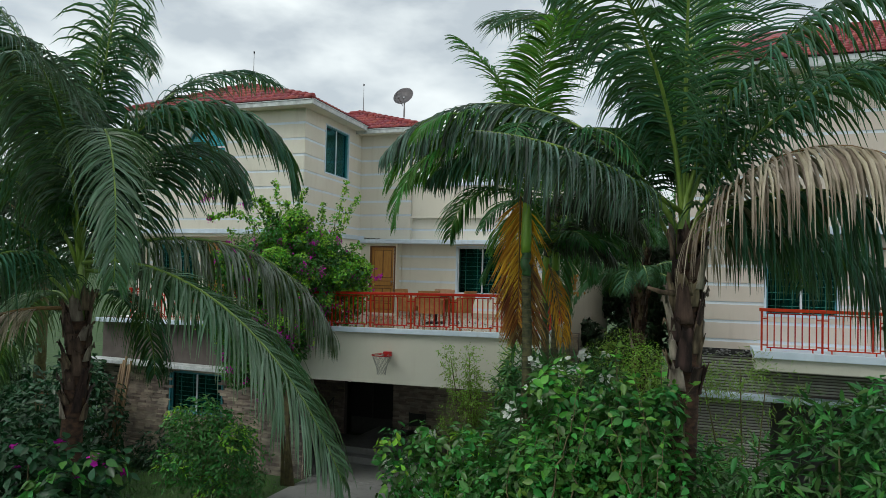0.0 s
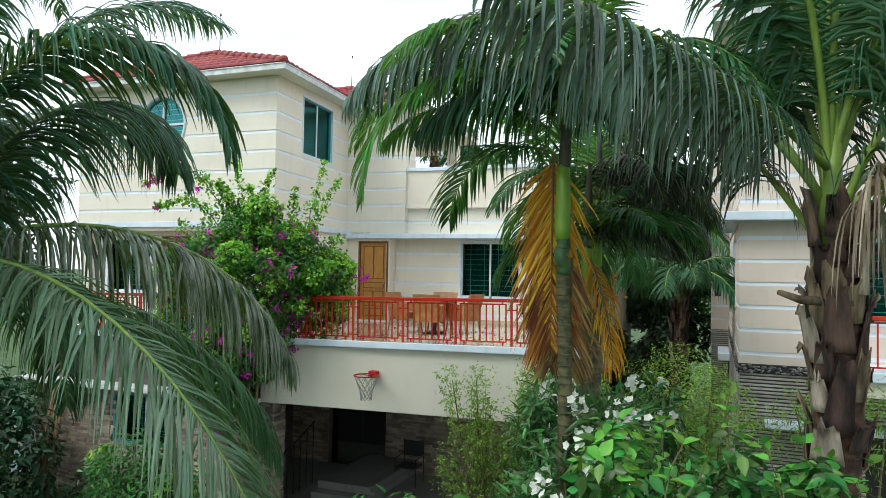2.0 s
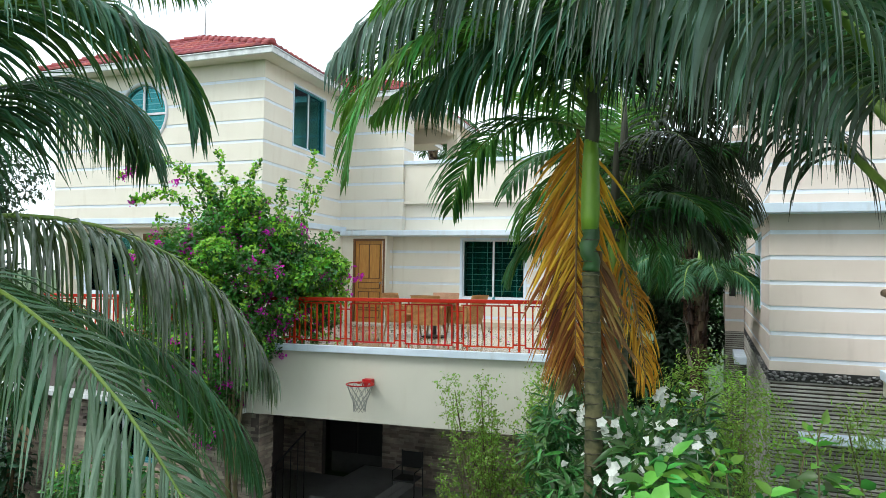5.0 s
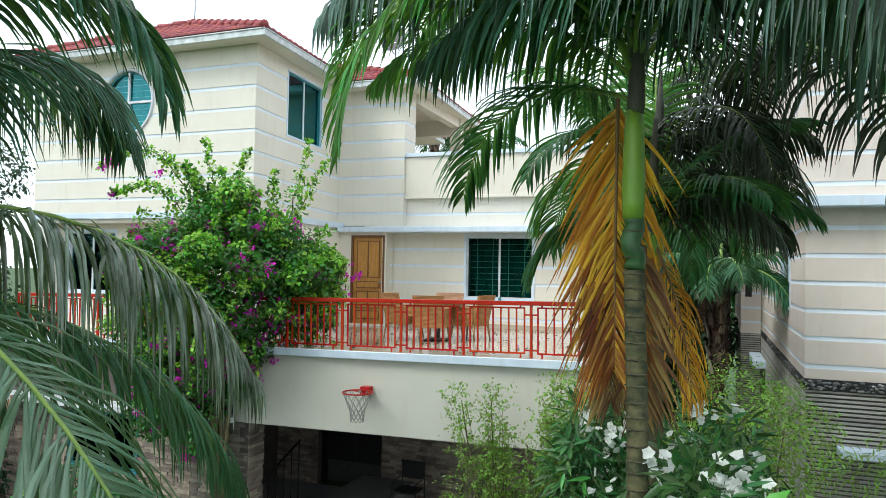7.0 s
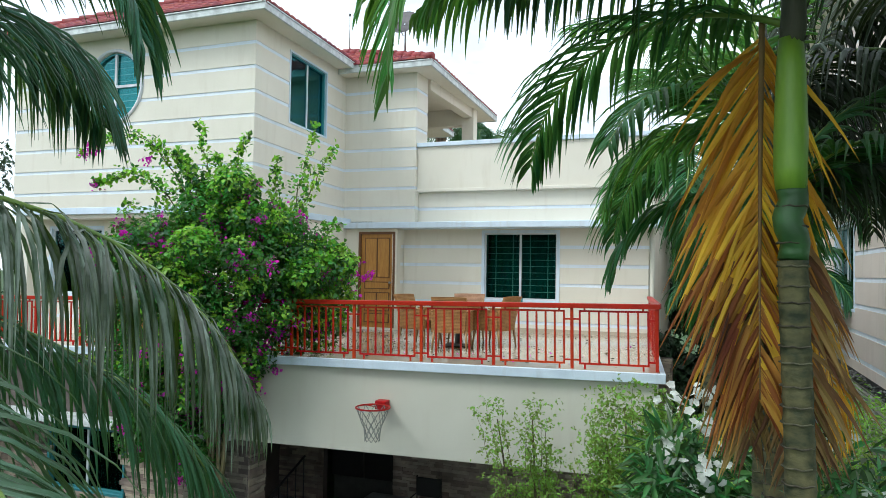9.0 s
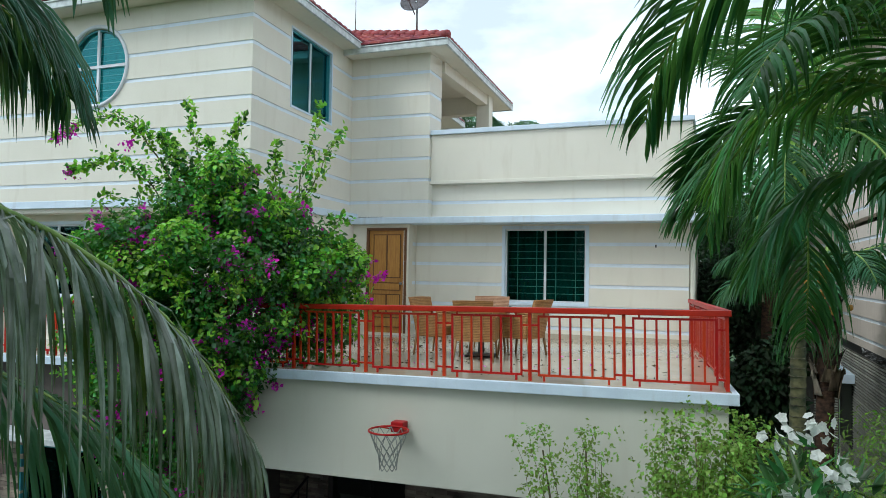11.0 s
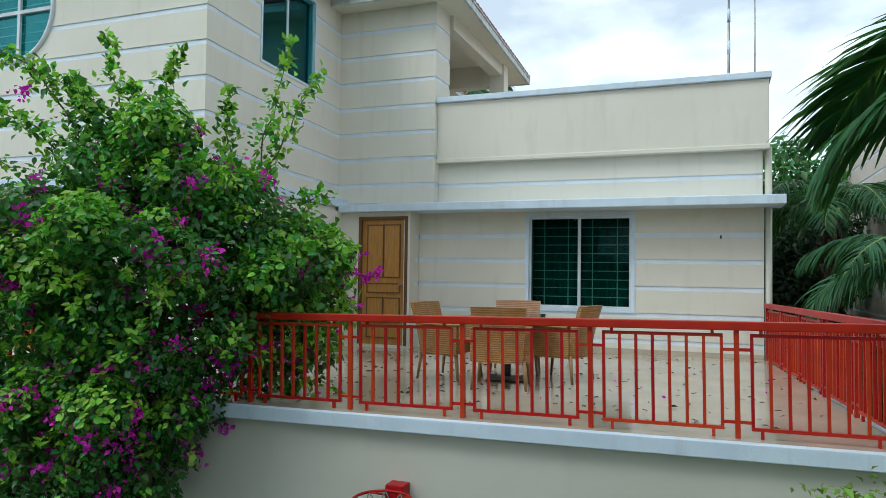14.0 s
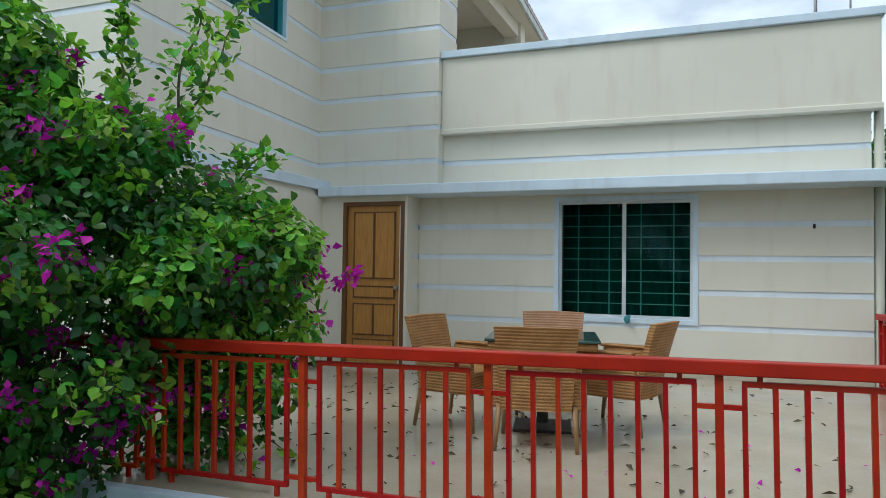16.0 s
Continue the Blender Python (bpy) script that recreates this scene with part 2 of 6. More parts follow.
# The pale tone is silver light on hanging leaflets, put into the colour.
M["frond_hang"] = material("hanging_grey_green_coconut_leaflet", (0.125, 0.215, 0.155), (0.010, 0.046, 0.027), rough=0.30, scale=4.0, fine=25, bump=0.05, island=0.75, spec=0.6, translucent=0.2, through_colour=(0.12, 0.20, 0.04))
# Darker copy of the leaflet, with the shade of the clump in its colour.
M["frond_shaded"] = material("shaded_dull_leaflet", (0.055, 0.075, 0.045), (0.016, 0.028, 0.016), rough=0.44, spec=0.3, scale=1.6, fine=25, bump=0.05, island=0.6, translucent=0.12, through_colour=(0.10, 0.14, 0.04))
# Lit copy of the leaflet: grey sky sheen mixed into the green.
M["frond_lit"] = material("sky_lit_green_coconut_leaflet", (0.185, 0.275, 0.19), (0.03, 0.12, 0.042), rough=0.34, spec=0.5, scale=0.8, fine=25, bump=0.05, island=0.4, translucent=0.3, through_colour=(0.15, 0.27, 0.03))
# Silver over dark green paints the sky's reflection on glossy leaflets.
M["frond_silver"] = material("sky_sheen_coconut_leaflet", (0.27, 0.31, 0.26), (0.014, 0.048, 0.016), rough=0.26, scale=4.5, fine=25, bump=0.05, island=0.65, spec=0.6, translucent=0.3, through_colour=(0.16, 0.27, 0.025), stretch=(1, 1, 0.6))
M["frond_mid"] = material("mid_green_coconut_leaflet", (0.055, 0.16, 0.066), (0.018, 0.085, 0.03), rough=0.44, spec=0.3, scale=0.9, fine=25, bump=0.05, island=0.45, translucent=0.26, through_colour=(0.13, 0.26, 0.04))
M["frond_new"] = material("fresh_green_leaflet", (0.075, 0.23, 0.042), (0.028, 0.13, 0.024), rough=0.44, spec=0.3, scale=1.2, fine=25, bump=0.05, island=0.45, translucent=0.38, through_colour=(0.18, 0.36, 0.04))
M["frond_dry"] = material("dried_yellow_brown_leaflet", (0.82, 0.54, 0.06), (0.50, 0.24, 0.03), rough=0.75, scale=2.2, fine=30, bump=0.2, island=0.5, translucent=0.5, through_colour=(0.9, 0.5, 0.04), stretch=(1, 1, 0.7))
M["frond_rust"] = material("rust_brown_withered_leaflet", (0.56, 0.25, 0.05), (0.27, 0.105, 0.03), rough=0.8, scale=3, fine=30, bump=0.2, island=0.6, translucent=0.35, through_colour=(0.6, 0.24, 0.05), stretch=(1, 1, 0.6))
M["frond_withered"] = material("withered_brown_leaflet", (0.34, 0.20, 0.075), (0.15, 0.085, 0.035), rough=0.85, scale=3, fine=30, bump=0.2, island=0.5, translucent=0.25, stretch=(1, 1, 0.6))
M["frond_grey"] = material("dead_grey_leaflet", (0.52, 0.45, 0.36), (0.30, 0.24, 0.17), rough=0.85, scale=3, fine=30, bump=0.15, island=0.35, translucent=0.2)
M["areca"] = material("areca_leaflet", (0.045, 0.16, 0.042), (0.012, 0.072, 0.021), rough=0.44, spec=0.3, scale=1.6, fine=25, bump=0.05, island=0.55, translucent=0.3, through_colour=(0.13, 0.32, 0.05))
M["rib"] = material("yellow_green_midrib", (0.22, 0.33, 0.05), (0.12, 0.21, 0.035), rough=0.45, scale=3, fine=30)
M["rib_dry"] = material("brown_midrib", (0.22, 0.13, 0.05), rough=0.7, scale=3, fine=30)
M["scar"] = material("dull_leaf_scar", (0.13, 0.12, 0.075), (0.05, 0.045, 0.03), rough=0.9, scale=22, vary=0.4)
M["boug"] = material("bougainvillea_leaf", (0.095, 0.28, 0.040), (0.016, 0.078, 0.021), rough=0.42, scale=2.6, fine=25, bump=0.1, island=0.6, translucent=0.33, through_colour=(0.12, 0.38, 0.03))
# Lime of young growth, also used to paint lit foliage.
M["boug_new"] = material("young_and_lit_leaf", (0.38, 0.62, 0.055), (0.13, 0.40, 0.04), rough=0.46, scale=2.0, fine=25, bump=0.1, island=0.4, translucent=0.4, through_colour=(0.28, 0.62, 0.04))
M["petal"] = material("magenta_bract", (0.72, 0.015, 0.58), (0.50, 0.008, 0.40), rough=0.6, island=0.3, translucent=0.35, bump=0)
M["white_petal"] = material("white_petal", (0.82, 0.84, 0.80), (0.74, 0.78, 0.72), rough=0.6, island=0.06, translucent=0.3, bump=0)
M["leaf_mid"] = material("broad_green_leaf", (0.085, 0.26, 0.045), (0.036, 0.15, 0.028), rough=0.40, scale=2.0, fine=25, bump=0.1, island=0.5, translucent=0.25)
M["leaf_fresh"] = material("fresh_broad_leaf", (0.19, 0.42, 0.06), (0.08, 0.25, 0.035), rough=0.42, scale=2.0, fine=25, bump=0.1, island=0.5, translucent=0.3)
M["leaf_narrow"] = material("narrow_glossy_leaf", (0.075, 0.20, 0.045), (0.03, 0.11, 0.028), rough=0.38, scale=2.0, fine=25, bump=0.1, island=0.5, translucent=0.25)
M["leaf_dark"] = material("dark_glossy_leaf", (0.022, 0.095, 0.03), (0.010, 0.048, 0.015), rough=0.4, scale=2.0, fine=25, bump=0.1, island=0.4, translucent=0.18)
M["leaf_light"] = material("small_yellow_green_leaf", (0.29, 0.45, 0.08), (0.19, 0.34, 0.05), rough=0.55, scale=2.0, fine=25, bump=0.1, island=0.4, translucent=0.35)
M["leaf_far"] = material("distant_foliage_leaf", (0.03, 0.075, 0.025), (0.018, 0.045, 0.016), rough=0.6, scale=0.8, fine=12, bump=0.1, island=0.5, translucent=0.15)
M["stem"] = material("brown_green_stem", (0.16, 0.14, 0.06), (0.09, 0.075, 0.04), rough=0.8, scale=8, fine=50)
M["fallen"] = material("fallen_dry_leaf", (0.09, 0.06, 0.03), (0.05, 0.035, 0.02), rough=0.8, island=0.6, bump=0)
M["dish"] = material("grey_dish_metal", (0.22, 0.21, 0.22), rough=0.5, metal=0.3)
M["fence"] = material("weathered_brown_timber", (0.28, 0.13, 0.06), (0.18, 0.08, 0.04), rough=0.7, stretch=(4, 4, 0.6))
M["bamboo"] = material("brown_bamboo_pole", (0.24, 0.16, 0.08), (0.14, 0.09, 0.05), rough=0.7, stretch=(2, 2, 0.5))
M["fruit"] = material("orange_palm_fruit", (0.45, 0.20, 0.03), rough=0.5, vary=0.2)


# ---------------------------------------------------------------- building helpers
def thing(name, at=(0, 0, 0), label="", category="", group="", kind=""):
    ob = new(name)
    ob.empty_display_size = 0.1
    ob.location = at
    return tagged(ob, label, category, group, kind)


def world_at(ob):
    p = Vector(ob.location)
    while ob.parent:
        ob = ob.parent
        p += Vector(ob.location)
    return p


def part(name, bm, mat, parent, label=""):
    """Links a bmesh (or a mesh) made in world coordinates as one part of its parent."""
    if isinstance(bm, bpy.types.Mesh):
        me = bm
    else:
        me = bpy.data.meshes.new(name)
        bm.to_mesh(me)
        bm.free()
    if parent is not None and not me.get("local"):
        me.transform(Matrix.Translation(-world_at(parent)))
        me["local"] = 1
    if not me.materials:
        for m in mat if isinstance(mat, (list, tuple)) else [mat]:
            me.materials.append(m)
    ob = new(name, me)
    if parent is not None:
        ob.parent = parent
    if label:
        ob["label"] = label
    return ob


def place(name, me, parent, at, rz=0.0, label=""):
    """Another part on a shared mesh built round its own origin; at is in world coordinates."""
    ob = new(name, me)
    ob.parent = parent
    ob.location = Vector(at) - world_at(parent)
    ob.rotation_euler = (0, 0, rz)
    if label:
        ob["label"] = label
    return ob


def add_box(bm, x0, x1, y0, y1, z0, z1):
    v = [bm.verts.new(p) for p in ((x0, y0, z0), (x1, y0, z0), (x1, y1, z0), (x0, y1, z0), (x0, y0, z1), (x1, y0, z1), (x1, y1, z1), (x0, y1, z1))]
    for f in ((0, 3, 2, 1), (4, 5, 6, 7), (0, 1, 5, 4), (1, 2, 6, 5), (2, 3, 7, 6), (3, 0, 4, 7)):
        bm.faces.new([v[i] for i in f])
    return v


def box(x0, x1, y0, y1, z0, z1, bevel=0.0):
    bm = bmesh.new()
    add_box(bm, x0, x1, y0, y1, z0, z1)
    if bevel:
        bmesh.ops.bevel(bm, geom=bm.edges[:], offset=bevel, segments=2, affect="EDGES", profile=0.5)
    return bm


def box_mesh(name, sx, sy, sz, mat, bevel=0.0):
    """A shared mesh, centred in x and y, standing on z = 0."""
    bm = box(-sx / 2, sx / 2, -sy / 2, sy / 2, 0, sz, bevel)
    me = bpy.data.meshes.new(name)
    bm.to_mesh(me)
    bm.free()
    me.materials.append(mat)
    me["local"] = 1
    return me


def tube(points, radii, sides=8, caps=True, bm=None):
    """A tube through points, one radius a point (or one for all)."""
    bm = bm or bmesh.new()
    pts = [Vector(p) for p in points]
    if not isinstance(radii, (list, tuple)):
        radii = [radii] * len(pts)
    rings = []
    side = None
    for i, p in enumerate(pts):
        t = (pts[min(i + 1, len(pts) - 1)] - pts[max(i - 1, 0)]).normalized()
        if side is None:
            side = t.cross(Vector((0.31, 0.87, 0.38))).normalized()
        side = (side - t * side.dot(t)).normalized()
        up = t.cross(side)
        rings.append([bm.verts.new(p + (side * math.cos(a) + up * math.sin(a)) * radii[i]) for a in [2 * math.pi * j / sides for j in range(sides)]])
    for a, b in zip(rings, rings[1:]):
        for j in range(sides):
            bm.faces.new((a[j], a[(j + 1) % sides], b[(j + 1) % sides], b[j]))
    if caps:
        bm.faces.new(rings[0][::-1])
        bm.faces.new(rings[-1])
    for f in bm.faces:
        f.smooth = True
    return bm


def prism(outline, depth, to_world):
    """An outline in (u, z), from depth[0] to depth[1], put in the world by to_world(u, d, z)."""
    bm = bmesh.new()
    add_prism(bm, outline, depth, to_world)
    return bm


def add_prism(bm, outline, depth, to_world):
    f = [bm.verts.new(to_world(u, depth[0], z)) for u, z in outline]
    b = [bm.verts.new(to_world(u, depth[1], z)) for u, z in outline]
    bm.faces.new(f)
    bm.faces.new(b[::-1])
    n = len(f)
    for i in range(n):
        bm.faces.new((f[i], b[i], b[(i + 1) % n], f[(i + 1) % n]))
    bmesh.ops.recalc_face_normals(bm, faces=bm.faces[:])


def facing_front(y):
    """u runs along x; depth goes into the wall, towards +y."""
    return lambda u, d, z: (u, y + d, z)


def facing_right(x):
    """A wall that looks along +x; u runs along y."""
    return lambda u, d, z: (x - d, u, z)


def facing_right_askew(x, y, skew, fall):
    """As facing_right, with the wall drifting back by skew, and its courses falling, for each metre along y past the given one."""
    return lambda u, d, z: (x - d - skew * (u - y), u, z - fall * (u - y))


def facing_left(x):
    return lambda u, d, z: (x + d, u, z)


GROOVE, INSET = 0.066, 0.012


def banded_wall(parent, to_world, u0, u1, z0, z1, grooves, thick=0.2, holes=(), circle=None, ends=(0, 0), mat="cream", groove_mat="stripe"):
    """A rendered wall of courses with painted grooves between them; holes: (u0, u1, z0, z1); circle: (u, z, radius)."""
    cuts = [z0]
    for g in sorted(grooves):
        if z0 < g - GROOVE / 2 and g + GROOVE / 2 < z1:
            cuts += [g - GROOVE / 2, g + GROOVE / 2]
    cuts.append(z1)
    for i, (a, b) in enumerate(zip(cuts, cuts[1:])):
        groove = i % 2 == 1
        d0 = INSET if groove else 0.0
        lo, hi = u0 + (ends[0] * INSET if groove else 0), u1 - (ends[1] * INSET if groove else 0)
        bm = bmesh.new()
        levels = sorted({a, b, *[z for h in holes for z in h[2:] if a < z < b]})
        for c, d in zip(levels, levels[1:]):
            spans = [(lo, hi)]
            for h in holes:
                if h[2] < (c + d) / 2 < h[3]:
                    spans = [s for p, q in spans for s in ((p, min(q, h[0])), (max(p, h[1]), q)) if s[1] - s[0] > 0.001]
            for p, q in spans:
                if circle and p < circle[0] < q and c < circle[1] + circle[2] and d > circle[1] - circle[2]:
                    zs = [c + (d - c) * k / 8 for k in range(9)]
                    half = [math.sqrt(max(circle[2] ** 2 - (z - circle[1]) ** 2, 0.0)) for z in zs]
                    for z_a, z_b, h_a, h_b in zip(zs, zs[1:], half, half[1:]):
                        add_prism(bm, [(p, z_a), (circle[0] - h_a, z_a), (circle[0] - h_b, z_b), (p, z_b)], (d0, thick), to_world)
                        add_prism(bm, [(circle[0] + h_a, z_a), (q, z_a), (q, z_b), (circle[0] + h_b, z_b)], (d0, thick), to_world)
                else:
                    add_prism(bm, [(p, c), (q, c), (q, d), (p, d)], (d0, thick), to_world)
        part("painted_groove" if groove else "wall_course", bm, M[groove_mat if groove else mat], parent)


def rect_window(parent, to_world, u0, u1, z0, z1, glass="glass", frame_mat="alu", trim=0.06, leaves=2, bars=8, curtain="curtain", name="window", deep=0.09, surround="white"):
    """A sliding window in its opening: surround, frame, sashes, panes, grille bars and a curtain."""
    w = part(name, prism([(u0, z0), (u0 + trim, z0), (u0 + trim, z1), (u0, z1)], (-0.012, 0.10), to_world), M[surround], parent)
    inner = [(u1 - trim, u1, z0, z1), (u0 + trim, u1 - trim, z1 - trim, z1), (u0 + trim, u1 - trim, z0, z0 + trim)]
    bm = bmesh.new()
    for a, b, c, d in inner:
        add_prism(bm, [(a, c), (b, c), (b, d), (a, d)], (-0.012, 0.10), to_world)
    part("surround", bm, M[surround], w)
    p, q, r, s = u0 + trim, u1 - trim, z0 + trim, z1 - trim
    t = 0.032
    bm = bmesh.new()
    for a, b, c, d in ((p, p + t, r, s), (q - t, q, r, s), (p + t, q - t, s - t, s), (p + t, q - t, r, r + t)):
        add_prism(bm, [(a, c), (b, c), (b, d), (a, d)], (deep - 0.05, deep + 0.03), to_world)
    part("frame", bm, M[frame_mat], w)
    step = (q - p - 2 * t) / leaves
    for i in range(leaves):
        a, b = p + t + i * step, p + t + (i + 1) * step
        k = deep - 0.02 + 0.022 * (i % 2)
        pane = part("pane", prism([(a, r + t), (b, r + t), (b, s - t), (a, s - t)], (k, k + 0.006), to_world), M[glass], w, "teal tinted glass pane")
        pane.visible_shadow = False
        if i:
            part("mullion", prism([(a - 0.022, r + t), (a + 0.022, r + t), (a + 0.022, s - t), (a - 0.022, s - t)], (deep - 0.045, deep - 0.025), to_world), M["alu"], w)
    if bars:
        for i in range(1, bars + 1):
            z = r + t + (s - r - 2 * t) * i / (bars + 1)
            part("grille_bar", prism([(p + t, z - 0.006), (q - t, z - 0.006), (q - t, z + 0.006), (p + t, z + 0.006)], (deep + 0.04, deep + 0.052), to_world), M["grille"], w)
        for i in range(leaves * 2):
            u = p + t + (q - p - 2 * t) * (i + 0.5) / (leaves * 2)
            part("grille_bar", prism([(u - 0.007, r + t), (u + 0.007, r + t), (u + 0.007, s - t), (u - 0.007, s - t)], (deep + 0.053, deep + 0.065), to_world), M["grille"], w)
    if curtain:
        bm = bmesh.new()
        n = 60
        rows = []
        for z in (r - 0.05, s + 0.05):
            rows.append([bm.verts.new(to_world(p + (q - p) * i / n, deep + 0.22 + 0.025 * math.sin(i * 0.9) + 0.012 * math.sin(i * 2.3), z)) for i in range(n + 1)])
        for i in range(n):
            bm.faces.new((rows[0][i], rows[0][i + 1], rows[1][i + 1], rows[1][i])).smooth = True
        part("curtain", bm, M[curtain], w, "teal curtain hanging in folds")
    return w


def panel_door(parent, to_world, u0, u1, z0, z1, knob_right=True, name="door"):
    """A wooden door with moulded panels in its frame."""
    d = part(name, prism([(u0 + 0.05, z0), (u1 - 0.05, z0), (u1 - 0.05, z1 - 0.05), (u0 + 0.05, z1 - 0.05)], (0.045, 0.085), to_world), M["door"], parent)
    bm = bmesh.new()
    for a, b, c, e in ((u0, u0 + 0.05, z0, z1), (u1 - 0.05, u1, z0, z1), (u0 + 0.05, u1 - 0.05, z1 - 0.05, z1)):
        add_prism(bm, [(a, c), (b, c), (b, e), (a, e)], (-0.01, 0.12), to_world)
    part("door_frame", bm, M["door_edge"], d)
    w = u1 - u0 - 0.1
    h = z1 - z0
    for c, e in ((0.06, 0.14), (0.18, 0.36), (0.41, 0.47), (0.53, 0.93)):
        for k in range(1 if e - c < 0.1 else 2):
            a = u0 + 0.05 + w * (0.14 + 0.38 * k)
            b = a + w * (0.72 if e - c < 0.1 else 0.34)
            za, zb = z0 + h * c, z0 + h * e
            part("door_panel", prism([(a, za), (b, za), (b, zb), (a, zb)], (0.032, 0.05), to_world), M["door"], d)
            bm = bmesh.new()
            m = 0.018
            for aa, bb, cc, dd in ((a - m, a, za - m, zb + m), (b, b + m, za - m, zb + m), (a, b, zb, zb + m), (a, b, za - m, za)):
                add_prism(bm, [(aa, cc), (bb, cc), (bb, dd), (aa, dd)], (0.026, 0.05), to_world)
            part("panel_moulding", bm, M["door_edge"], d)
    uk = u1 - 0.12 if knob_right else u0 + 0.12
    c = to_world(uk, 0.0, z0 + h * 0.47)
    bm = bmesh.new()
    bmesh.ops.create_uvsphere(bm, u_segments=12, v_segments=8, radius=0.03, matrix=Matrix.Translation(c))
    part("door_knob", bm, M["steel"], d, "steel door knob")
    return d


def railing(parent_name, label, start, count, pitch, along, base, lead=True, height=0.82):
    """Red steel railing: posts, a broad hand rail, framed panels of balusters with stubs. along: 'x' or 'y'; start is the first post."""
    x0, y0 = start
    rail = thing(parent_name, (x0, y0, base), label, "railing")
    rot = 0.0 if along == "x" else math.pi / 2

    def at(u, z):
        return (x0 + u, y0, base + z) if along == "x" else (x0, y0 + u, base + z)

    length = pitch * count
    top = box_mesh("hand_rail", length + 0.09, 0.085, 0.062, M["red"], 0.006)
    place("hand_rail", top, rail, at(length / 2, height - 0.062), rot)
    post = box_mesh("post", 0.036, 0.036, height - 0.062, M["red"])
    bar = box_mesh("baluster", 0.022, 0.022, 0.655, M["red"])
    flat = box_mesh("panel_bar", pitch - 0.18, 0.026, 0.024, M["red"])
    stub = box_mesh("stub", 0.022, 0.022, 0.055, M["red"])
    tie = box_mesh("tie", 0.075, 0.022, 0.022, M["red"])
    for i in range(count + 1):
        place("post", post, rail, at(i * pitch, 0.0), rot)
    for i in range(count):
        u = i * pitch
        for z in (0.055, 0.71):
            place("panel_bar", flat, rail, at(u + pitch / 2, z), rot)
        for k in range(8):
            place("baluster", bar, rail, at(u + 0.10 + (pitch - 0.20) * k / 7, 0.062), rot)
        for s in (0.16, pitch - 0.16):
            place("stub", stub, rail, at(u + s, 0.0), rot)
            place("stub", stub, rail, at(u + s, 0.722), rot)
        for s in (0.053, pitch - 0.053):
            for z in (0.10, 0.61):
                place("tie", tie, rail, at(u + s, z), rot)
    return rail


# ---------------------------------------------------------------- foliage helpers
def leaf_mesh(name, points, size, mat, rng, droop=0.4, width=0.5, out=None, curl=0.12, spread=0.35, face=False, fine=False):
    """Many small folded leaves in one mesh. out: a direction for each, or none for random ones."""
    p = np.asarray(points, float)
    n = len(p)
    if out is None or not face:
        d = rng.normal(size=(n, 3)) if out is None else np.asarray(out, float) + rng.normal(size=(n, 3)) * spread
        d[:, 2] -= droop
        d /= np.linalg.norm(d, axis=1, keepdims=True) + 1e-9
        s = np.cross(d, rng.normal(size=(n, 3)) * 0.5 + np.array([0, 0, 1.0]))
        s /= np.linalg.norm(s, axis=1, keepdims=True) + 1e-9
        u = np.cross(s, d)
    else:
        u = np.asarray(out, float) * 0.9 + np.array([0, 0, 0.55]) + rng.normal(size=(n, 3)) * spread
        u /= np.linalg.norm(u, axis=1, keepdims=True) + 1e-9
        d = rng.normal(size=(n, 3)) * 0.7 + np.asarray(out, float) * 0.4
        d[:, 2] -= droop
        d -= u * (d * u).sum(1, keepdims=True)
        d /= np.linalg.norm(d, axis=1, keepdims=True) + 1e-9
        s = np.cross(d, u)
    L = (size * rng.uniform(0.65, 1.3, n))[:, None]
    W = L * width * rng.uniform(0.8, 1.2, n)[:, None]
    base, tip = p, p + d * L - u * L * curl
    mid = p + d * L * 0.45 + u * L * 0.04
    if fine:
        def at(f, w, h=0.0):
            return p + d * L * f - u * L * curl * f * f + s * W * 0.5 * w + u * W * (0.16 * abs(w) + h)
        v = np.stack([p, at(0.22, 0.85), at(0.52, 0.9), at(1.0, 0), at(0.52, -0.9), at(0.22, -0.85), at(0.25, 0, -0.05), at(0.6, 0, -0.05)], 1).reshape(-1, 3)
        k = np.arange(n) * 8
        tri = ((0, 1, 6), (1, 2, 6), (2, 7, 6), (2, 3, 7), (3, 4, 7), (4, 6, 7), (4, 5, 6), (5, 0, 6))
    else:
        v, tri = None, ((0, 1, 4), (1, 2, 4), (2, 3, 4), (3, 0, 4))
    if v is None:
        v = np.stack([base, mid + s * W * 0.5 + u * W * 0.15, tip, mid - s * W * 0.5 + u * W * 0.15, mid - u * W * 0.06], 1).reshape(-1, 3)
        k = np.arange(n) * 5
    f = np.concatenate([np.stack([k + a, k + b, k + c], 1) for a, b, c in tri])
    me = bpy.data.meshes.new(name)
    me.vertices.add(len(v))
    me.vertices.foreach_set("co", v.ravel())
    me.loops.add(len(f) * 3)
    me.loops.foreach_set("vertex_index", f.ravel().astype(np.int32))
    me.polygons.add(len(f))
    me.polygons.foreach_set("loop_start", (np.arange(len(f)) * 3).astype(np.int32))
    if fine:
        me.polygons.foreach_set("use_smooth", np.ones(len(f), dtype=bool))
    me.update(calc_edges=True)
    me.validate()
    me.materials.append(mat)
    return me


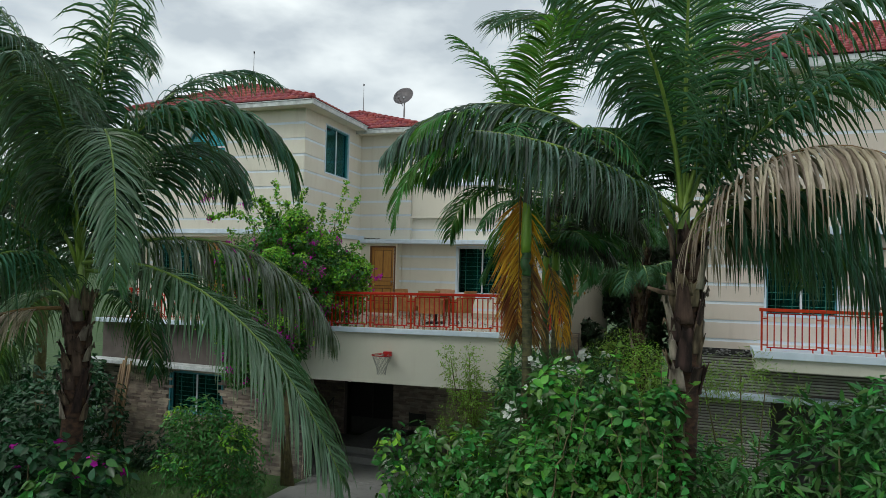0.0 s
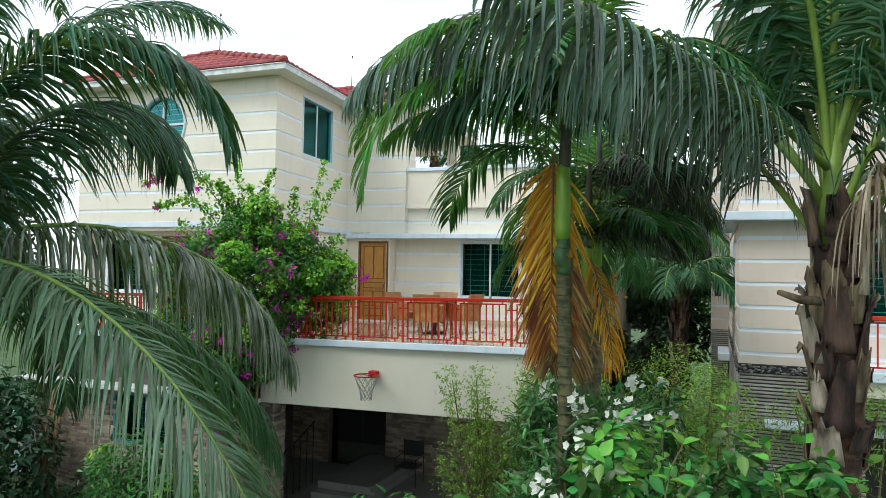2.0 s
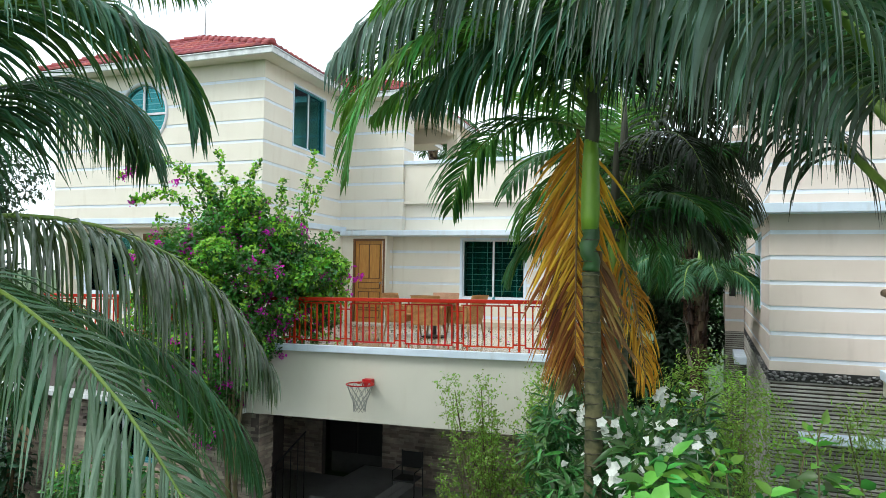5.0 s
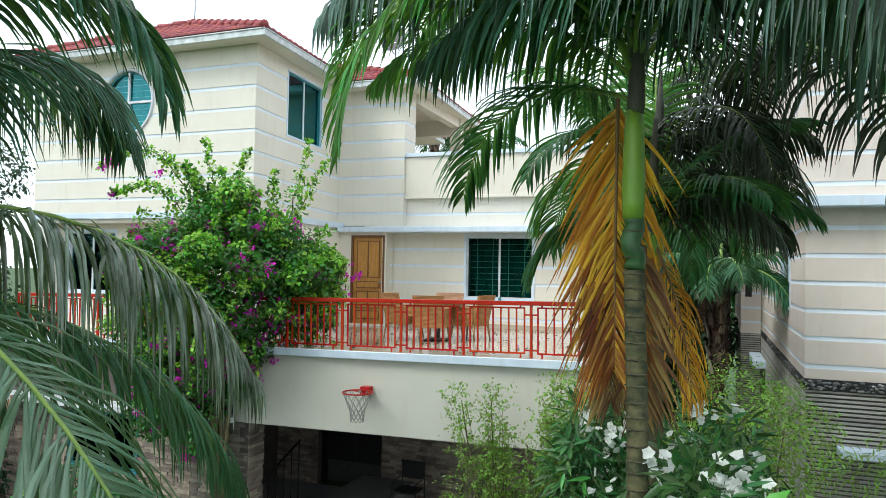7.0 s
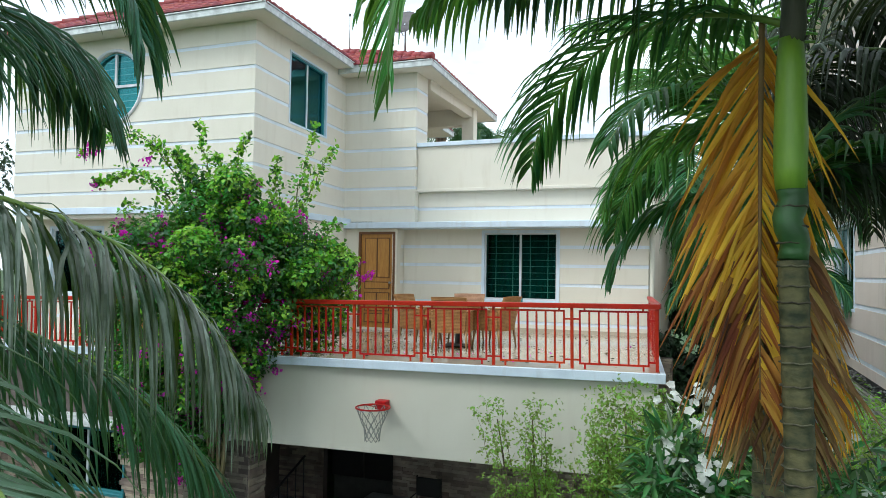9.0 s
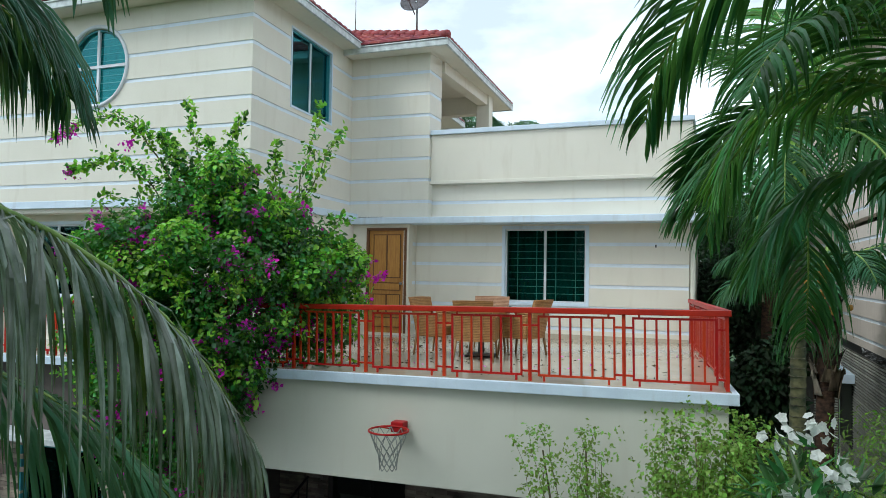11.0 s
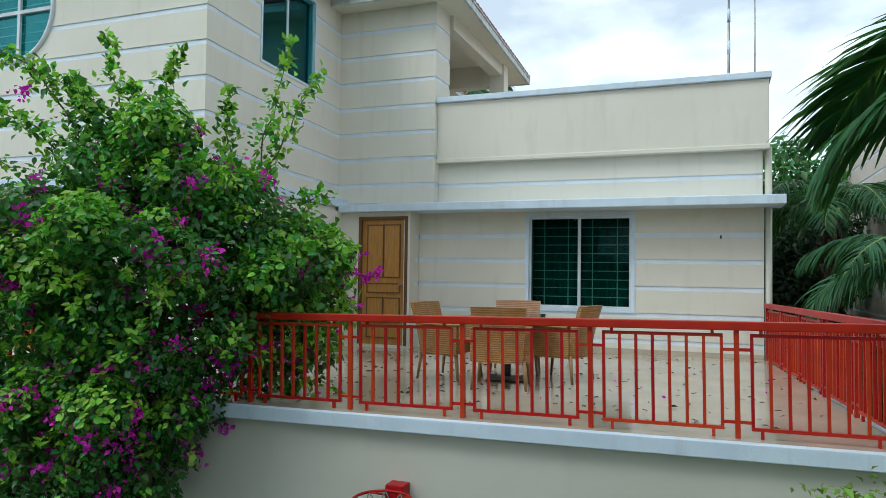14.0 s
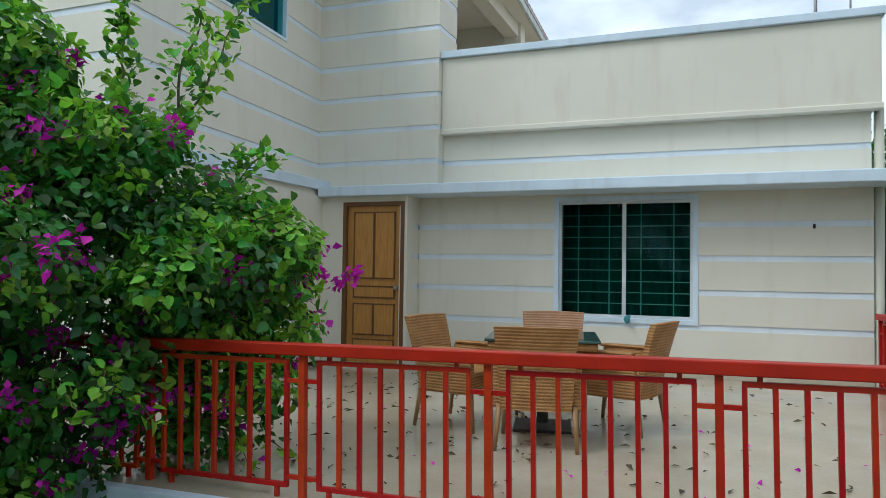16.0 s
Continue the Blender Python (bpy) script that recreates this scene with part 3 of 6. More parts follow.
def bloom_mesh(name, centres, facing, size, mat, rng, petals=5):
    """Open flowers: petals spread round each centre, looking the way of facing."""
    c = np.asarray(centres, float)
    f = np.asarray(facing, float) + rng.normal(size=c.shape) * 0.45 + np.array([0, 0, 0.35])
    f /= np.linalg.norm(f, axis=1, keepdims=True)
    a = np.cross(f, rng.normal(size=c.shape))
    a /= np.linalg.norm(a, axis=1, keepdims=True)
    e = np.cross(f, a)
    pts, dirs = [], []
    for k in range(petals):
        w = 2 * math.pi * k / petals
        d = a * math.cos(w) + e * math.sin(w) + f * 0.35
        pts.append(c)
        dirs.append(d)
    p, d = np.concatenate(pts), np.concatenate(dirs)
    u = np.concatenate([f] * petals)
    d /= np.linalg.norm(d, axis=1, keepdims=True)
    s = np.cross(d, u)
    L = size * rng.uniform(0.8, 1.15, len(p))[:, None]
    W = L * 0.88
    v = np.stack([p, p + d * L * 0.6 + s * W * 0.5, p + d * L - u * L * 0.12, p + d * L * 0.6 - s * W * 0.5, p + d * L * 0.55 - u * W * 0.1], 1).reshape(-1, 3)
    me = bpy.data.meshes.new(name)
    me.from_pydata([tuple(q) for q in v], [], [tuple(int(5 * i + j) for j in t) for i in range(len(p)) for t in ((0, 1, 4), (1, 2, 4), (2, 3, 4), (3, 0, 4))])
    me.materials.append(mat)
    return me


def blob_points(rng, blobs, n, hollow=0.55):
    """Points in a union of lumpy ellipsoids (x, y, z, rx, ry, rz), most of them near the skin, with the way outward."""
    vol = np.array([b[3] * b[4] * b[5] for b in blobs]) ** (2 / 3)
    pick = rng.choice(len(blobs), n, p=vol / vol.sum())
    b = np.array(blobs)[pick]
    d = rng.normal(size=(n, 3))
    d /= np.linalg.norm(d, axis=1, keepdims=True)
    r = hollow + (1 - hollow) * rng.random(n) ** 0.5
    lump = 1 + 0.16 * np.sin(d[:, 0] * 7 + b[:, 0] * 5) * np.cos(d[:, 1] * 6 + b[:, 1] * 3) + 0.10 * np.sin(d[:, 2] * 11 + b[:, 2])
    return b[:, :3] + d * b[:, 3:] * (r * lump)[:, None], d


def frond(name, parent, base, az, e0, droop, length, leaf=0.75, pairs=60, mat="frond", rib="rib", gravity=1.2, width=0.024, seed=0, bare=0.16, twist=0.0, lean0=0.55, rib_w=0.022, rough_ends=0.12, jitter=0.10, bend=1.0, sway=None, tip_mat=None, label=""):
    """A feather palm leaf: an arched midrib with a row of narrow leaflets down both sides."""
    rng = np.random.default_rng(seed)
    n = 26
    s = np.linspace(0, 1, n)
    e = np.radians(e0 - droop * ((s[:-1] + s[1:]) / 2) ** bend)
    dl = length / (n - 1)
    h, v = np.concatenate([[0], np.cumsum(np.cos(e) * dl)]), np.concatenate([[0], np.cumsum(np.sin(e) * dl)])
    a = math.radians(az)
    fwd = np.array([math.sin(a), math.cos(a), 0.0])
    side0 = np.array([math.cos(a), -math.sin(a), 0.0])
    sway = (0.05 * length * rng.normal() if sway is None else sway) * s ** 2
    P = np.array(base) + h[:, None] * fwd + v[:, None] * np.array([0, 0, 1.0]) + sway[:, None] * side0
    T = np.gradient(P, axis=0)
    T /= np.linalg.norm(T, axis=1, keepdims=True)
    verts, faces, slots = [], [], []
    seg = 5
    for i in range(pairs):
        q = bare + (1 - bare) * (i + 0.5) / pairs
        ln = leaf * (0.35 + 0.65 * math.sin(math.pi * min(1.0, (q - bare) / (1 - bare) * 0.75 + 0.18)) ** 0.8) * (1.0 if q < 0.8 else 1.0 - 2.2 * (q - 0.8))
        for sd in (-1, 1):
            if rng.random() < 0.04:
                continue
            u = min(max(q + rng.normal() * 0.15 / pairs, 0), 1) * (n - 1)
            j = min(int(u), n - 2)
            p0 = P[j] + (P[j + 1] - P[j]) * (u - j)
            t = T[j]
            sv = side0 * math.cos(twist) * sd + np.array([0, 0, math.sin(twist) * sd])
            nv = np.cross(t, side0)
            nv = nv if nv[2] > 0 else -nv
            lean = lean0 + 0.55 * q + rng.normal() * jitter
            d = sv + t * lean + nv * (0.18 + rng.normal() * jitter * 0.8)
            d /= np.linalg.norm(d)
            ll = ln * rng.uniform(1 - rough_ends, 1.1)
            w = width * rng.uniform(0.85, 1.15)
            g = gravity * rng.uniform(0.8, 1.25)
            p = p0.copy()
            ids = []
            for k in range(seg + 1):
                f = k / seg
                ww = w * (0.45 + 1.1 * f if f < 0.45 else 0.95 * (1.03 - f) / 0.58)
                across = t - d * np.dot(d, t) + sv * 0.25
                across -= d * np.dot(d, across)
                across /= np.linalg.norm(across) + 1e-9
                up = np.cross(across, d)
                ids.append(len(verts))
                verts += [p - across * ww + up * ww * 0.5, p, p + across * ww + up * ww * 0.5]
                d = d + np.array([0, 0, -1.0]) * g * (0.18 + 0.5 * f) * 0.75
                d /= np.linalg.norm(d)
                p = p + d * ll / seg
            for k in range(seg):
                x, y = ids[k], ids[k + 1]
                faces += [(x, x + 1, y + 1, y), (x + 1, x + 2, y + 2, y + 1)]
            if tip_mat:
                aged = rng.normal() * 0.14 + q
                slots += [int(aged + 0.11 * k > 0.76) for k in range(seg) for _ in range(2)]
    me = bpy.data.meshes.new(name)
    me.from_pydata([tuple(q) for q in verts], [], faces)
    me.materials.append(M[mat])
    if tip_mat:
        me.materials.append(M[tip_mat])
        me.polygons.foreach_set("material_index", slots)
    ob = part(name, me, M[mat], parent, label)
    part("midrib", tube([tuple(q) for q in P[::2]] + [tuple(P[-1])], [max(0.004, rib_w * (1 - 0.85 * k / 13)) for k in range(14)], 6), M[rib], ob)
    return ob


def ringed_trunk(points, r0, r1, rings, bulge=0.06):
    """A trunk with raised leaf scars."""
    pts, rad = [], []
    a, b = Vector(points[0]), Vector(points[1])
    for i in range(rings * 3 + 1):
        f = i / (rings * 3)
        k = 0.02 * math.sin(math.pi * f)
        pts.append(a.lerp(b, f) + Vector((k * math.sin(f * 9), k * math.cos(f * 7), 0)))
        rad.append((r0 + (r1 - r0) * f) * (1 + (bulge if i % 3 == 0 else -bulge * 0.3)))
    return tube(pts, rad, 14)


# ---------------------------------------------------------------- ground
GROUND, FLOOR = -0.5, 3.28
bm = bmesh.new()
bmesh.ops.create_grid(bm, x_segments=60, y_segments=60, size=600, matrix=Matrix.Translation((0, 0, GROUND)))
tagged(part("ground", bm, M["grass"], None), "green lawn and soil of the garden", "ground", kind="structure")
tagged(part("driveway", box(-6.7, -1.2, 4.0, 13.6, GROUND - 0.1, GROUND + 0.03, 0.01), M["concrete"], None), "grey concrete driveway in front of the carport", "driveway", kind="structure")
tagged(part("carport_floor", box(-9.2, -0.95, 13.6, 17.8, GROUND - 0.1, GROUND + 0.05, 0.01), M["concrete"], None), "grey concrete floor of the carport", "floor", kind="structure")

# ---------------------------------------------------------------- the house
house = thing("house", (-7.0, 18.0, GROUND), "cream two-storey house with pale grooves and red tiled roof", "house", kind="structure")
UP = [5.893 + 0.432 * i for i in range(7)]
LOW = [5.05, 4.665, 4.275, 3.88, 3.49]

# upper bay with the round window
BAY_X, BAY_Y, BAY_TOP = -7.88, 14.77, 8.95
SKEW = 0.048
BAY_UP = [5.94 + 0.436 * i for i in range(7)]
BAY_SIDE = facing_right_askew(BAY_X, BAY_Y, SKEW, 0.016)
banded_wall(house, facing_front(BAY_Y), -13.75, BAY_X, 5.66, BAY_TOP, BAY_UP, circle=(-11.14, 8.0, 0.66), ends=(1, 1))
banded_wall(house, BAY_SIDE, BAY_Y + 0.2, 18.44, 5.66, BAY_TOP + 0.05, BAY_UP, holes=[(15.94, 17.5, 7.36, 8.79)])
part("bay_base_band", box(-13.76, BAY_X + 0.01, BAY_Y - 0.01, 18.4, 5.53, 5.66, 0.006), M["white"], house, "pale painted band under the upper storey")
part("bay_soffit", box(-13.7, BAY_X - 0.05, BAY_Y + 0.06, 18.3, 5.45, 5.53), M["cream"], house)

# the round window
rw = part("round_window", tube([(-11.14 + 0.70 * math.cos(a), BAY_Y - 0.005, 8.0 + 0.70 * math.sin(a)) for a in [2 * math.pi * i / 48 for i in range(49)]], 0.036, 8, False), M["alu"], house, "round window with white ring frame and cross bars")
bm = bmesh.new()
bmesh.ops.create_circle(bm, cap_ends=True, segments=48, radius=0.665, matrix=Matrix.Translation((-11.14, BAY_Y + 0.08, 8.0)) @ Matrix.Rotation(math.pi / 2, 4, "X"))
pane = part("pane", bm, M["glass_up"], rw)
pane.visible_shadow = False
part("cross_bar", box(-11.80, -10.48, BAY_Y + 0.03, BAY_Y + 0.07, 7.975, 8.025), M["alu"], rw)
part("cross_bar", box(-11.165, -11.115, BAY_Y + 0.032, BAY_Y + 0.068, 7.34, 8.66), M["alu"], rw)
part("inner_ring", tube([(-11.14 + 0.64 * math.cos(a), BAY_Y + 0.05, 8.0 + 0.64 * math.sin(a)) for a in [2 * math.pi * i / 48 for i in range(49)]], 0.022, 6, False), M["alu_teal"], rw)
for i in range(9):
    z = 7.48 + i * 0.13
    w = math.sqrt(0.64 ** 2 - (z - 8.0) ** 2)
    part("grille_bar", box(-11.14 - w, -11.14 + w, BAY_Y + 0.14, BAY_Y + 0.15, z - 0.005, z + 0.005), M["grille"], rw)
part("curtain", box(-11.9, -10.4, BAY_Y + 0.3, BAY_Y + 0.32, 7.2, 8.8), M["curtain_up"], rw)
rect_window(house, BAY_SIDE, 15.94, 17.5, 7.36, 8.79, glass="glass_up", frame_mat="alu_teal", trim=0.035, bars=10, curtain="curtain_up")

# upper wall over the terrace, and the parapet of the roof terrace
banded_wall(house, facing_front(18.4), BAY_X - 0.2, -6.31, 5.56, BAY_TOP, UP, thick=0.65, ends=(0, 1))
banded_wall(house, facing_front(18.6), -6.31, -1.46, 5.56, 6.29, [5.875])
part("parapet", box(-6.31, -1.38, 18.5, 18.72, 6.29, 7.22, 0.012), M["cream"], house)
part("parapet_moulding", box(-6.31, -1.37, 18.47, 18.6, 6.235, 6.30, 0.008), M["cream"], house)
part("parapet_cap", box(-6.31, -1.35, 18.45, 18.76, 7.22, 7.31, 0.008), M["white"], house, "white coping on the parapet")
part("parapet", box(-1.60, -1.38, 18.72, 27, 6.29, 7.22, 0.012), M["cream"], house)
part("parapet_cap", box(-1.64, -1.35, 18.76, 27, 7.22, 7.31, 0.008), M["white"], house)
part("parapet", box(-11.0, -1.6, 26.8, 27.0, 6.3, 7.22, 0.012), M["cream"], house)
part("roof_deck", box(-11.0, -1.6, 19.05, 27, 6.2, 6.29), M["tile_floor"], house)
part("ledge", box(BAY_X, -1.2, 18.08, 18.75, 5.43, 5.56, 0.012), M["white"], house, "white sunshade ledge with stains over the terrace wall")

# terrace wall with window and door
banded_wall(house, facing_front(18.6), -6.64, -1.44, FLOOR - 0.1, 5.43, LOW, holes=[(-4.84, -3.18, 3.90, 5.40)])
rect_window(house, facing_front(18.6), -4.84, -3.18, 3.90, 5.40, trim=0.055, bars=9)
banded_wall(house, facing_front(18.22), -7.88, -6.64, FLOOR - 0.1, 5.43, [], holes=[(-7.56, -6.68, FLOOR, 5.36)])
banded_wall(house, facing_right(-6.638), 18.24, 18.6, FLOOR - 0.1, 5.43, LOW, thick=0.12)
panel_door(house, facing_front(18.22), -7.56, -6.68, FLOOR, 5.36)
part("skirting", box(-6.6, -1.45, 18.575, 18.6, FLOOR, FLOOR + 0.10, 0.003), M["tile_floor"], house)
part("drain_pipe", tube([(-1.38, 18.66, GROUND), (-1.38, 18.66, 6.28)], 0.05, 10), M["fascia"], house)
part("side_wall", box(-1.64, -1.44, 18.8, 27, GROUND, 6.29), M["cream"], house)
part("rear_wall", box(-13.75, -1.44, 27, 27.2, GROUND, 6.3), M["cream"], house)
part("end_wall", box(-13.75, -13.55, BAY_Y + 0.2, 27.0, GROUND, 8.95), M["cream"], house)
part("upper_inner_wall", box(-11.0, -10.8, 19.05, 27, 6.29, 8.95), M["cream"], house)
part("upper_floor", box(-13.5, -7.3, 18.4, 27, 5.45, 5.6), M["concrete"], house)

# wall under the bay
banded_wall(house, facing_front(15.2), -13.75, -7.88, FLOOR - 0.2, 5.45, LOW, holes=[(-13.2, -11.73, 3.9, 5.33), (-11.42, -10.54, FLOOR, 5.33)])
rect_window(house, facing_front(15.2), -13.2, -11.73, 3.9, 5.33, trim=0.055, bars=9)
panel_door(house, facing_front(15.2), -11.42, -10.54, FLOOR, 5.33)
part("recess_wall", box(-8.08, -7.88, 15.4, 18.22, FLOOR, 5.45), M["cream"], house)

# veranda column and beams under the roof edge
part("veranda_column", box(-6.53, -6.2, 22.0, 22.3, 6.29, 8.93, 0.01), M["cream"], house)
part("veranda_beam", box(-10.8, -6.53, 22.02, 22.28, 8.42, 8.93), M["cream"], house)
part("veranda_beam", box(-6.5, -6.25, 19.05, 22.0, 8.62, 8.93), M["cream"], house)

# eaves and roofs


def hip_roof(name, x0, x1, y0, y1, rise, run_front, EAVE, skew):
    """A tiled hip roof: soffit, gutter board, and courses of barrel tiles on each slope, up to a ridge along y."""
    z = EAVE + 0.12
    roof = part(name, box(x0 + 0.06, x1 - 0.06, y0 + 0.06, y1 - 0.06, EAVE, EAVE + 0.06), M["cream"], house, "hipped roof of red barrel tiles with white gutter")
    for a, b, c, d in ((x0, x1, y0, y0 + 0.05), (x0, x1, y1 - 0.05, y1), (x0, x0 + 0.05, y0 + 0.05, y1 - 0.05), (x1 - 0.05, x1, y0 + 0.05, y1 - 0.05)):
        part("gutter_board", box(a, b, c, d, EAVE - 0.015, EAVE + 0.10, 0.006), M["gutter"], roof)
        part("gutter_lip", box(a - 0.02 if b - a < 0.1 and a < (x0 + x1) / 2 else a, b + 0.02 if b - a < 0.1 and a > (x0 + x1) / 2 else b, c - 0.02 if d - c < 0.1 and c < (y0 + y1) / 2 else c, d, EAVE + 0.101, EAVE + 0.125, 0.004), M["gutter"], roof)
    half = (x1 - x0) / 2
    for ox, oy, ux, uy, length, run, inset in ((x0, y0, 1, 0, x1 - x0, run_front, half), (x1, y0, 0, 1, y1 - y0, half, run_front), (x1, y1, -1, 0, x1 - x0, run_front, half), (x0, y1, 0, -1, y1 - y0, half, run_front)):
        ix, iy = -uy, ux
        slope, k_in = rise / run, inset / run
        bm = bmesh.new()
        for r in range(int(run / 0.28) + 1):
            d0, d1 = r * 0.28, min((r + 1) * 0.28 + 0.03, run)
            u = d0 * k_in + 0.02
            while u < length - d0 * k_in - 0.1:
                w = 0.105
                pts = []
                for dd, lift in ((d0, 0.035), (d1, 0.0)):
                    ring = []
                    for k in range(5):
                        a = math.pi * k / 4
                        uu = min(max(u + w - w * math.cos(a), dd * k_in), length - dd * k_in)
                        ring.append(bm.verts.new((ox + ux * uu + ix * dd, oy + uy * uu + iy * dd, z + dd * slope + lift + 0.05 * math.sin(a))))
                    pts.append(ring)
                for k in range(4):
                    bm.faces.new((pts[0][k], pts[0][k + 1], pts[1][k + 1], pts[1][k])).smooth = True
                bm.faces.new(pts[0][::-1])
                u += 0.215
        tiles = part("roof_tiles", bm, M["roof"], roof)
        tiles["kind"] = "stuff"
        bm = bmesh.new()
        q = [(ox, oy, z - 0.02), (ox + ux * length, oy + uy * length, z - 0.02), (ox + ux * (length - inset) + ix * run, oy + uy * (length - inset) + iy * run, z + rise - 0.02), (ox + ux * inset + ix * run, oy + uy * inset + iy * run, z + rise - 0.02)]
        bm.faces.new([bm.verts.new(p) for p in q])
        bmesh.ops.remove_doubles(bm, verts=bm.verts[:], dist=0.001)
        part("roof_deck", bm, M["roof"], roof)
    cx = (x0 + x1) / 2
    lines = [((x0, y0), (cx, y0 + run_front)), ((x1, y0), (cx, y0 + run_front))]
    for (ax, ay), (bx, by) in lines:
        n = int(math.hypot(bx - ax, by - ay) / 0.32)
        for i in range(n):
            f, g = i / n, min((i + 1.12) / n, 1)
            part("hip_tile", tube([(ax + (bx - ax) * f, ay + (by - ay) * f, z + rise * f + 0.06), (ax + (bx - ax) * g, ay + (by - ay) * g, z + rise * g + 0.035)], [0.085, 0.07], 8), M["roof"], roof)
    for i in range(int((y1 - y0 - 2 * run_front) / 0.32)):
        y = y0 + run_front + i * 0.32
        part("ridge_tile", tube([(cx, y, z + rise + 0.05), (cx, y + 0.36, z + rise + 0.03)], [0.085, 0.07], 8), M["roof"], roof)
    for ob in (roof, *roof.children):
        oy = world_at(house).y
        for v in ob.data.vertices:
            v.co.x -= skew * (v.co.y + oy - y0)
    return roof


hip_roof("roof", -13.9, -7.39, 14.32, 26.0, 1.0, 1.8, 8.95, 0.07)
hip_roof("roof", -12.0, -5.79, 17.97, 23.75, 1.0, 2.0, 8.86, 0.05)

# satellite dish and aerials
dish = thing("satellite_dish", (-6.92, 19.1, 9.55), "grey satellite dish on a pole above the roof", "satellite dish")
bm = bmesh.new()
rings = [[bm.verts.new((r * math.cos(a), r * math.sin(a), r * r * 0.55)) for a in [2 * math.pi * j / 28 for j in range(28)]] for r in (0.02, 0.1, 0.2, 0.29, 0.34)]
for a, b in zip(rings, rings[1:]):
    for j in range(28):
        bm.faces.new((a[j], a[(j + 1) % 28], b[(j + 1) % 28], b[j])).smooth = True
bmesh.ops.solidify(bm, geom=bm.faces[:], thickness=0.01)
bm.transform(Matrix.Translation((-6.92, 19.05, 10.2)) @ Matrix.Rotation(radians(62), 4, "X") @ Matrix.Rotation(radians(0), 4, "Z"))
part("reflector", bm, M["dish"], dish)
part("pole", tube([(-6.92, 19.1, 9.55), (-6.92, 19.1, 10.15)], 0.022, 8), M["steel"], dish)
part("feed_arm", tube([(-6.92, 18.98, 9.9), (-6.92, 18.62, 10.1)], 0.012, 6), M["steel"], dish)
part("feed_horn", tube([(-6.92, 18.64, 10.08), (-6.92, 18.72, 10.14)], 0.03, 8), M["dish"], dish)
for x, y, z0, z1, r in ((-8.95, 20.15, 10.1, 11.0, 0.012), (-10.66, 16.2, 10.14, 11.1, 0.012), (-1.88, 19.5, 6.4, 8.78, 0.024), (-1.51, 19.5, 6.4, 9.15, 0.013)):
    mast = thing("aerial_mast", (x, y, z0), "thin metal aerial mast on the roof", "mast", group="roof masts")
    part("rod", tube([(x, y, z0), (x, y, z1)], [r, r * 0.7], 8), M["steel"], mast)
    part("tip", tube([(x, y, z1), (x, y, z1 + 0.06)], r * 1.8, 8), M["dark_metal"], mast)
    if r > 0.02:
        for k in range(3):
            part("collar", tube([(x, y, z0 + 1.0 + 0.5 * k), (x, y, z0 + 1.2 + 0.5 * k)], r * 1.08, 8), M["white"], mast)

# ---------------------------------------------------------------- terrace
terrace = thing("terrace", (-6.0, 15.0, FLOOR), "raised terrace with polished beige floor and pale slab edge", "terrace", kind="structure")
FALL = 0.0165


def with_fall(bm, skew=False):
    """The terrace falls slightly along x, and its side edge runs a little askew."""
    for v in bm.verts:
        if skew and v.co.x > -2.0:
            v.co.x -= (v.co.y - 13.15) * 0.102
        v.co.z += FALL * (v.co.x + 4.5)
    return bm


part("floor_slab", with_fall(box(-13.3, -0.86, 13.19, 18.6, 3.18, FLOOR - 0.004), True), M["tile_floor"], terrace, "polished beige tiles, faintly reflecting")
part("slab_edge", with_fall(box(-13.3, -0.8, 13.11, 13.19, 3.165, FLOOR, 0.006)), M["white"], terrace, "pale blue-white slab edge")
part("slab_edge", with_fall(box(-0.86, -0.8, 13.19, 18.6, 3.165, FLOOR, 0.006), True), M["white"], terrace)
part("fascia", with_fall(box(-7.0, -0.9, 13.2, 13.42, 2.0, 3.165, 0.008)), M["fascia"], terrace, "plain cream fascia beam over the carport")
part("fascia", with_fall(box(-1.12, -0.9, 13.42, 18.6, 2.0, 3.165, 0.008), True), M["fascia"], terrace)
part("carport_ceiling", box(-13.3, -1.6, 13.42, 18.6, 2.9, 3.0), M["concrete"], terrace)
part("lower_ledge", box(-13.5, -6.98, 12.95, 13.4, 1.95, 2.04, 0.006), M["gutter"], terrace)
# Mortar-dark colour stands in for shade between slab and ledge.
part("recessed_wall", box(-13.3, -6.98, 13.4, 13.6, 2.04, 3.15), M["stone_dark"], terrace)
rail = railing("terrace_railing", "red-orange steel railing along the front edge of the terrace", (-12.235, 13.30), 11, 1.03, "x", FLOOR + FALL * (-12.235 + 4.5))
rail.rotation_euler = (0, -math.atan(FALL), 0)
rail = railing("terrace_railing", "red-orange steel railing along the side edge of the terrace", (-0.915, 13.42), 5, 1.012, "y", FLOOR + FALL * 3.6)
rail.rotation_euler = (-0.0117, 0, 0.0975)

# table and four chairs
TX, TY, TR = -4.25, 15.50, radians(12)


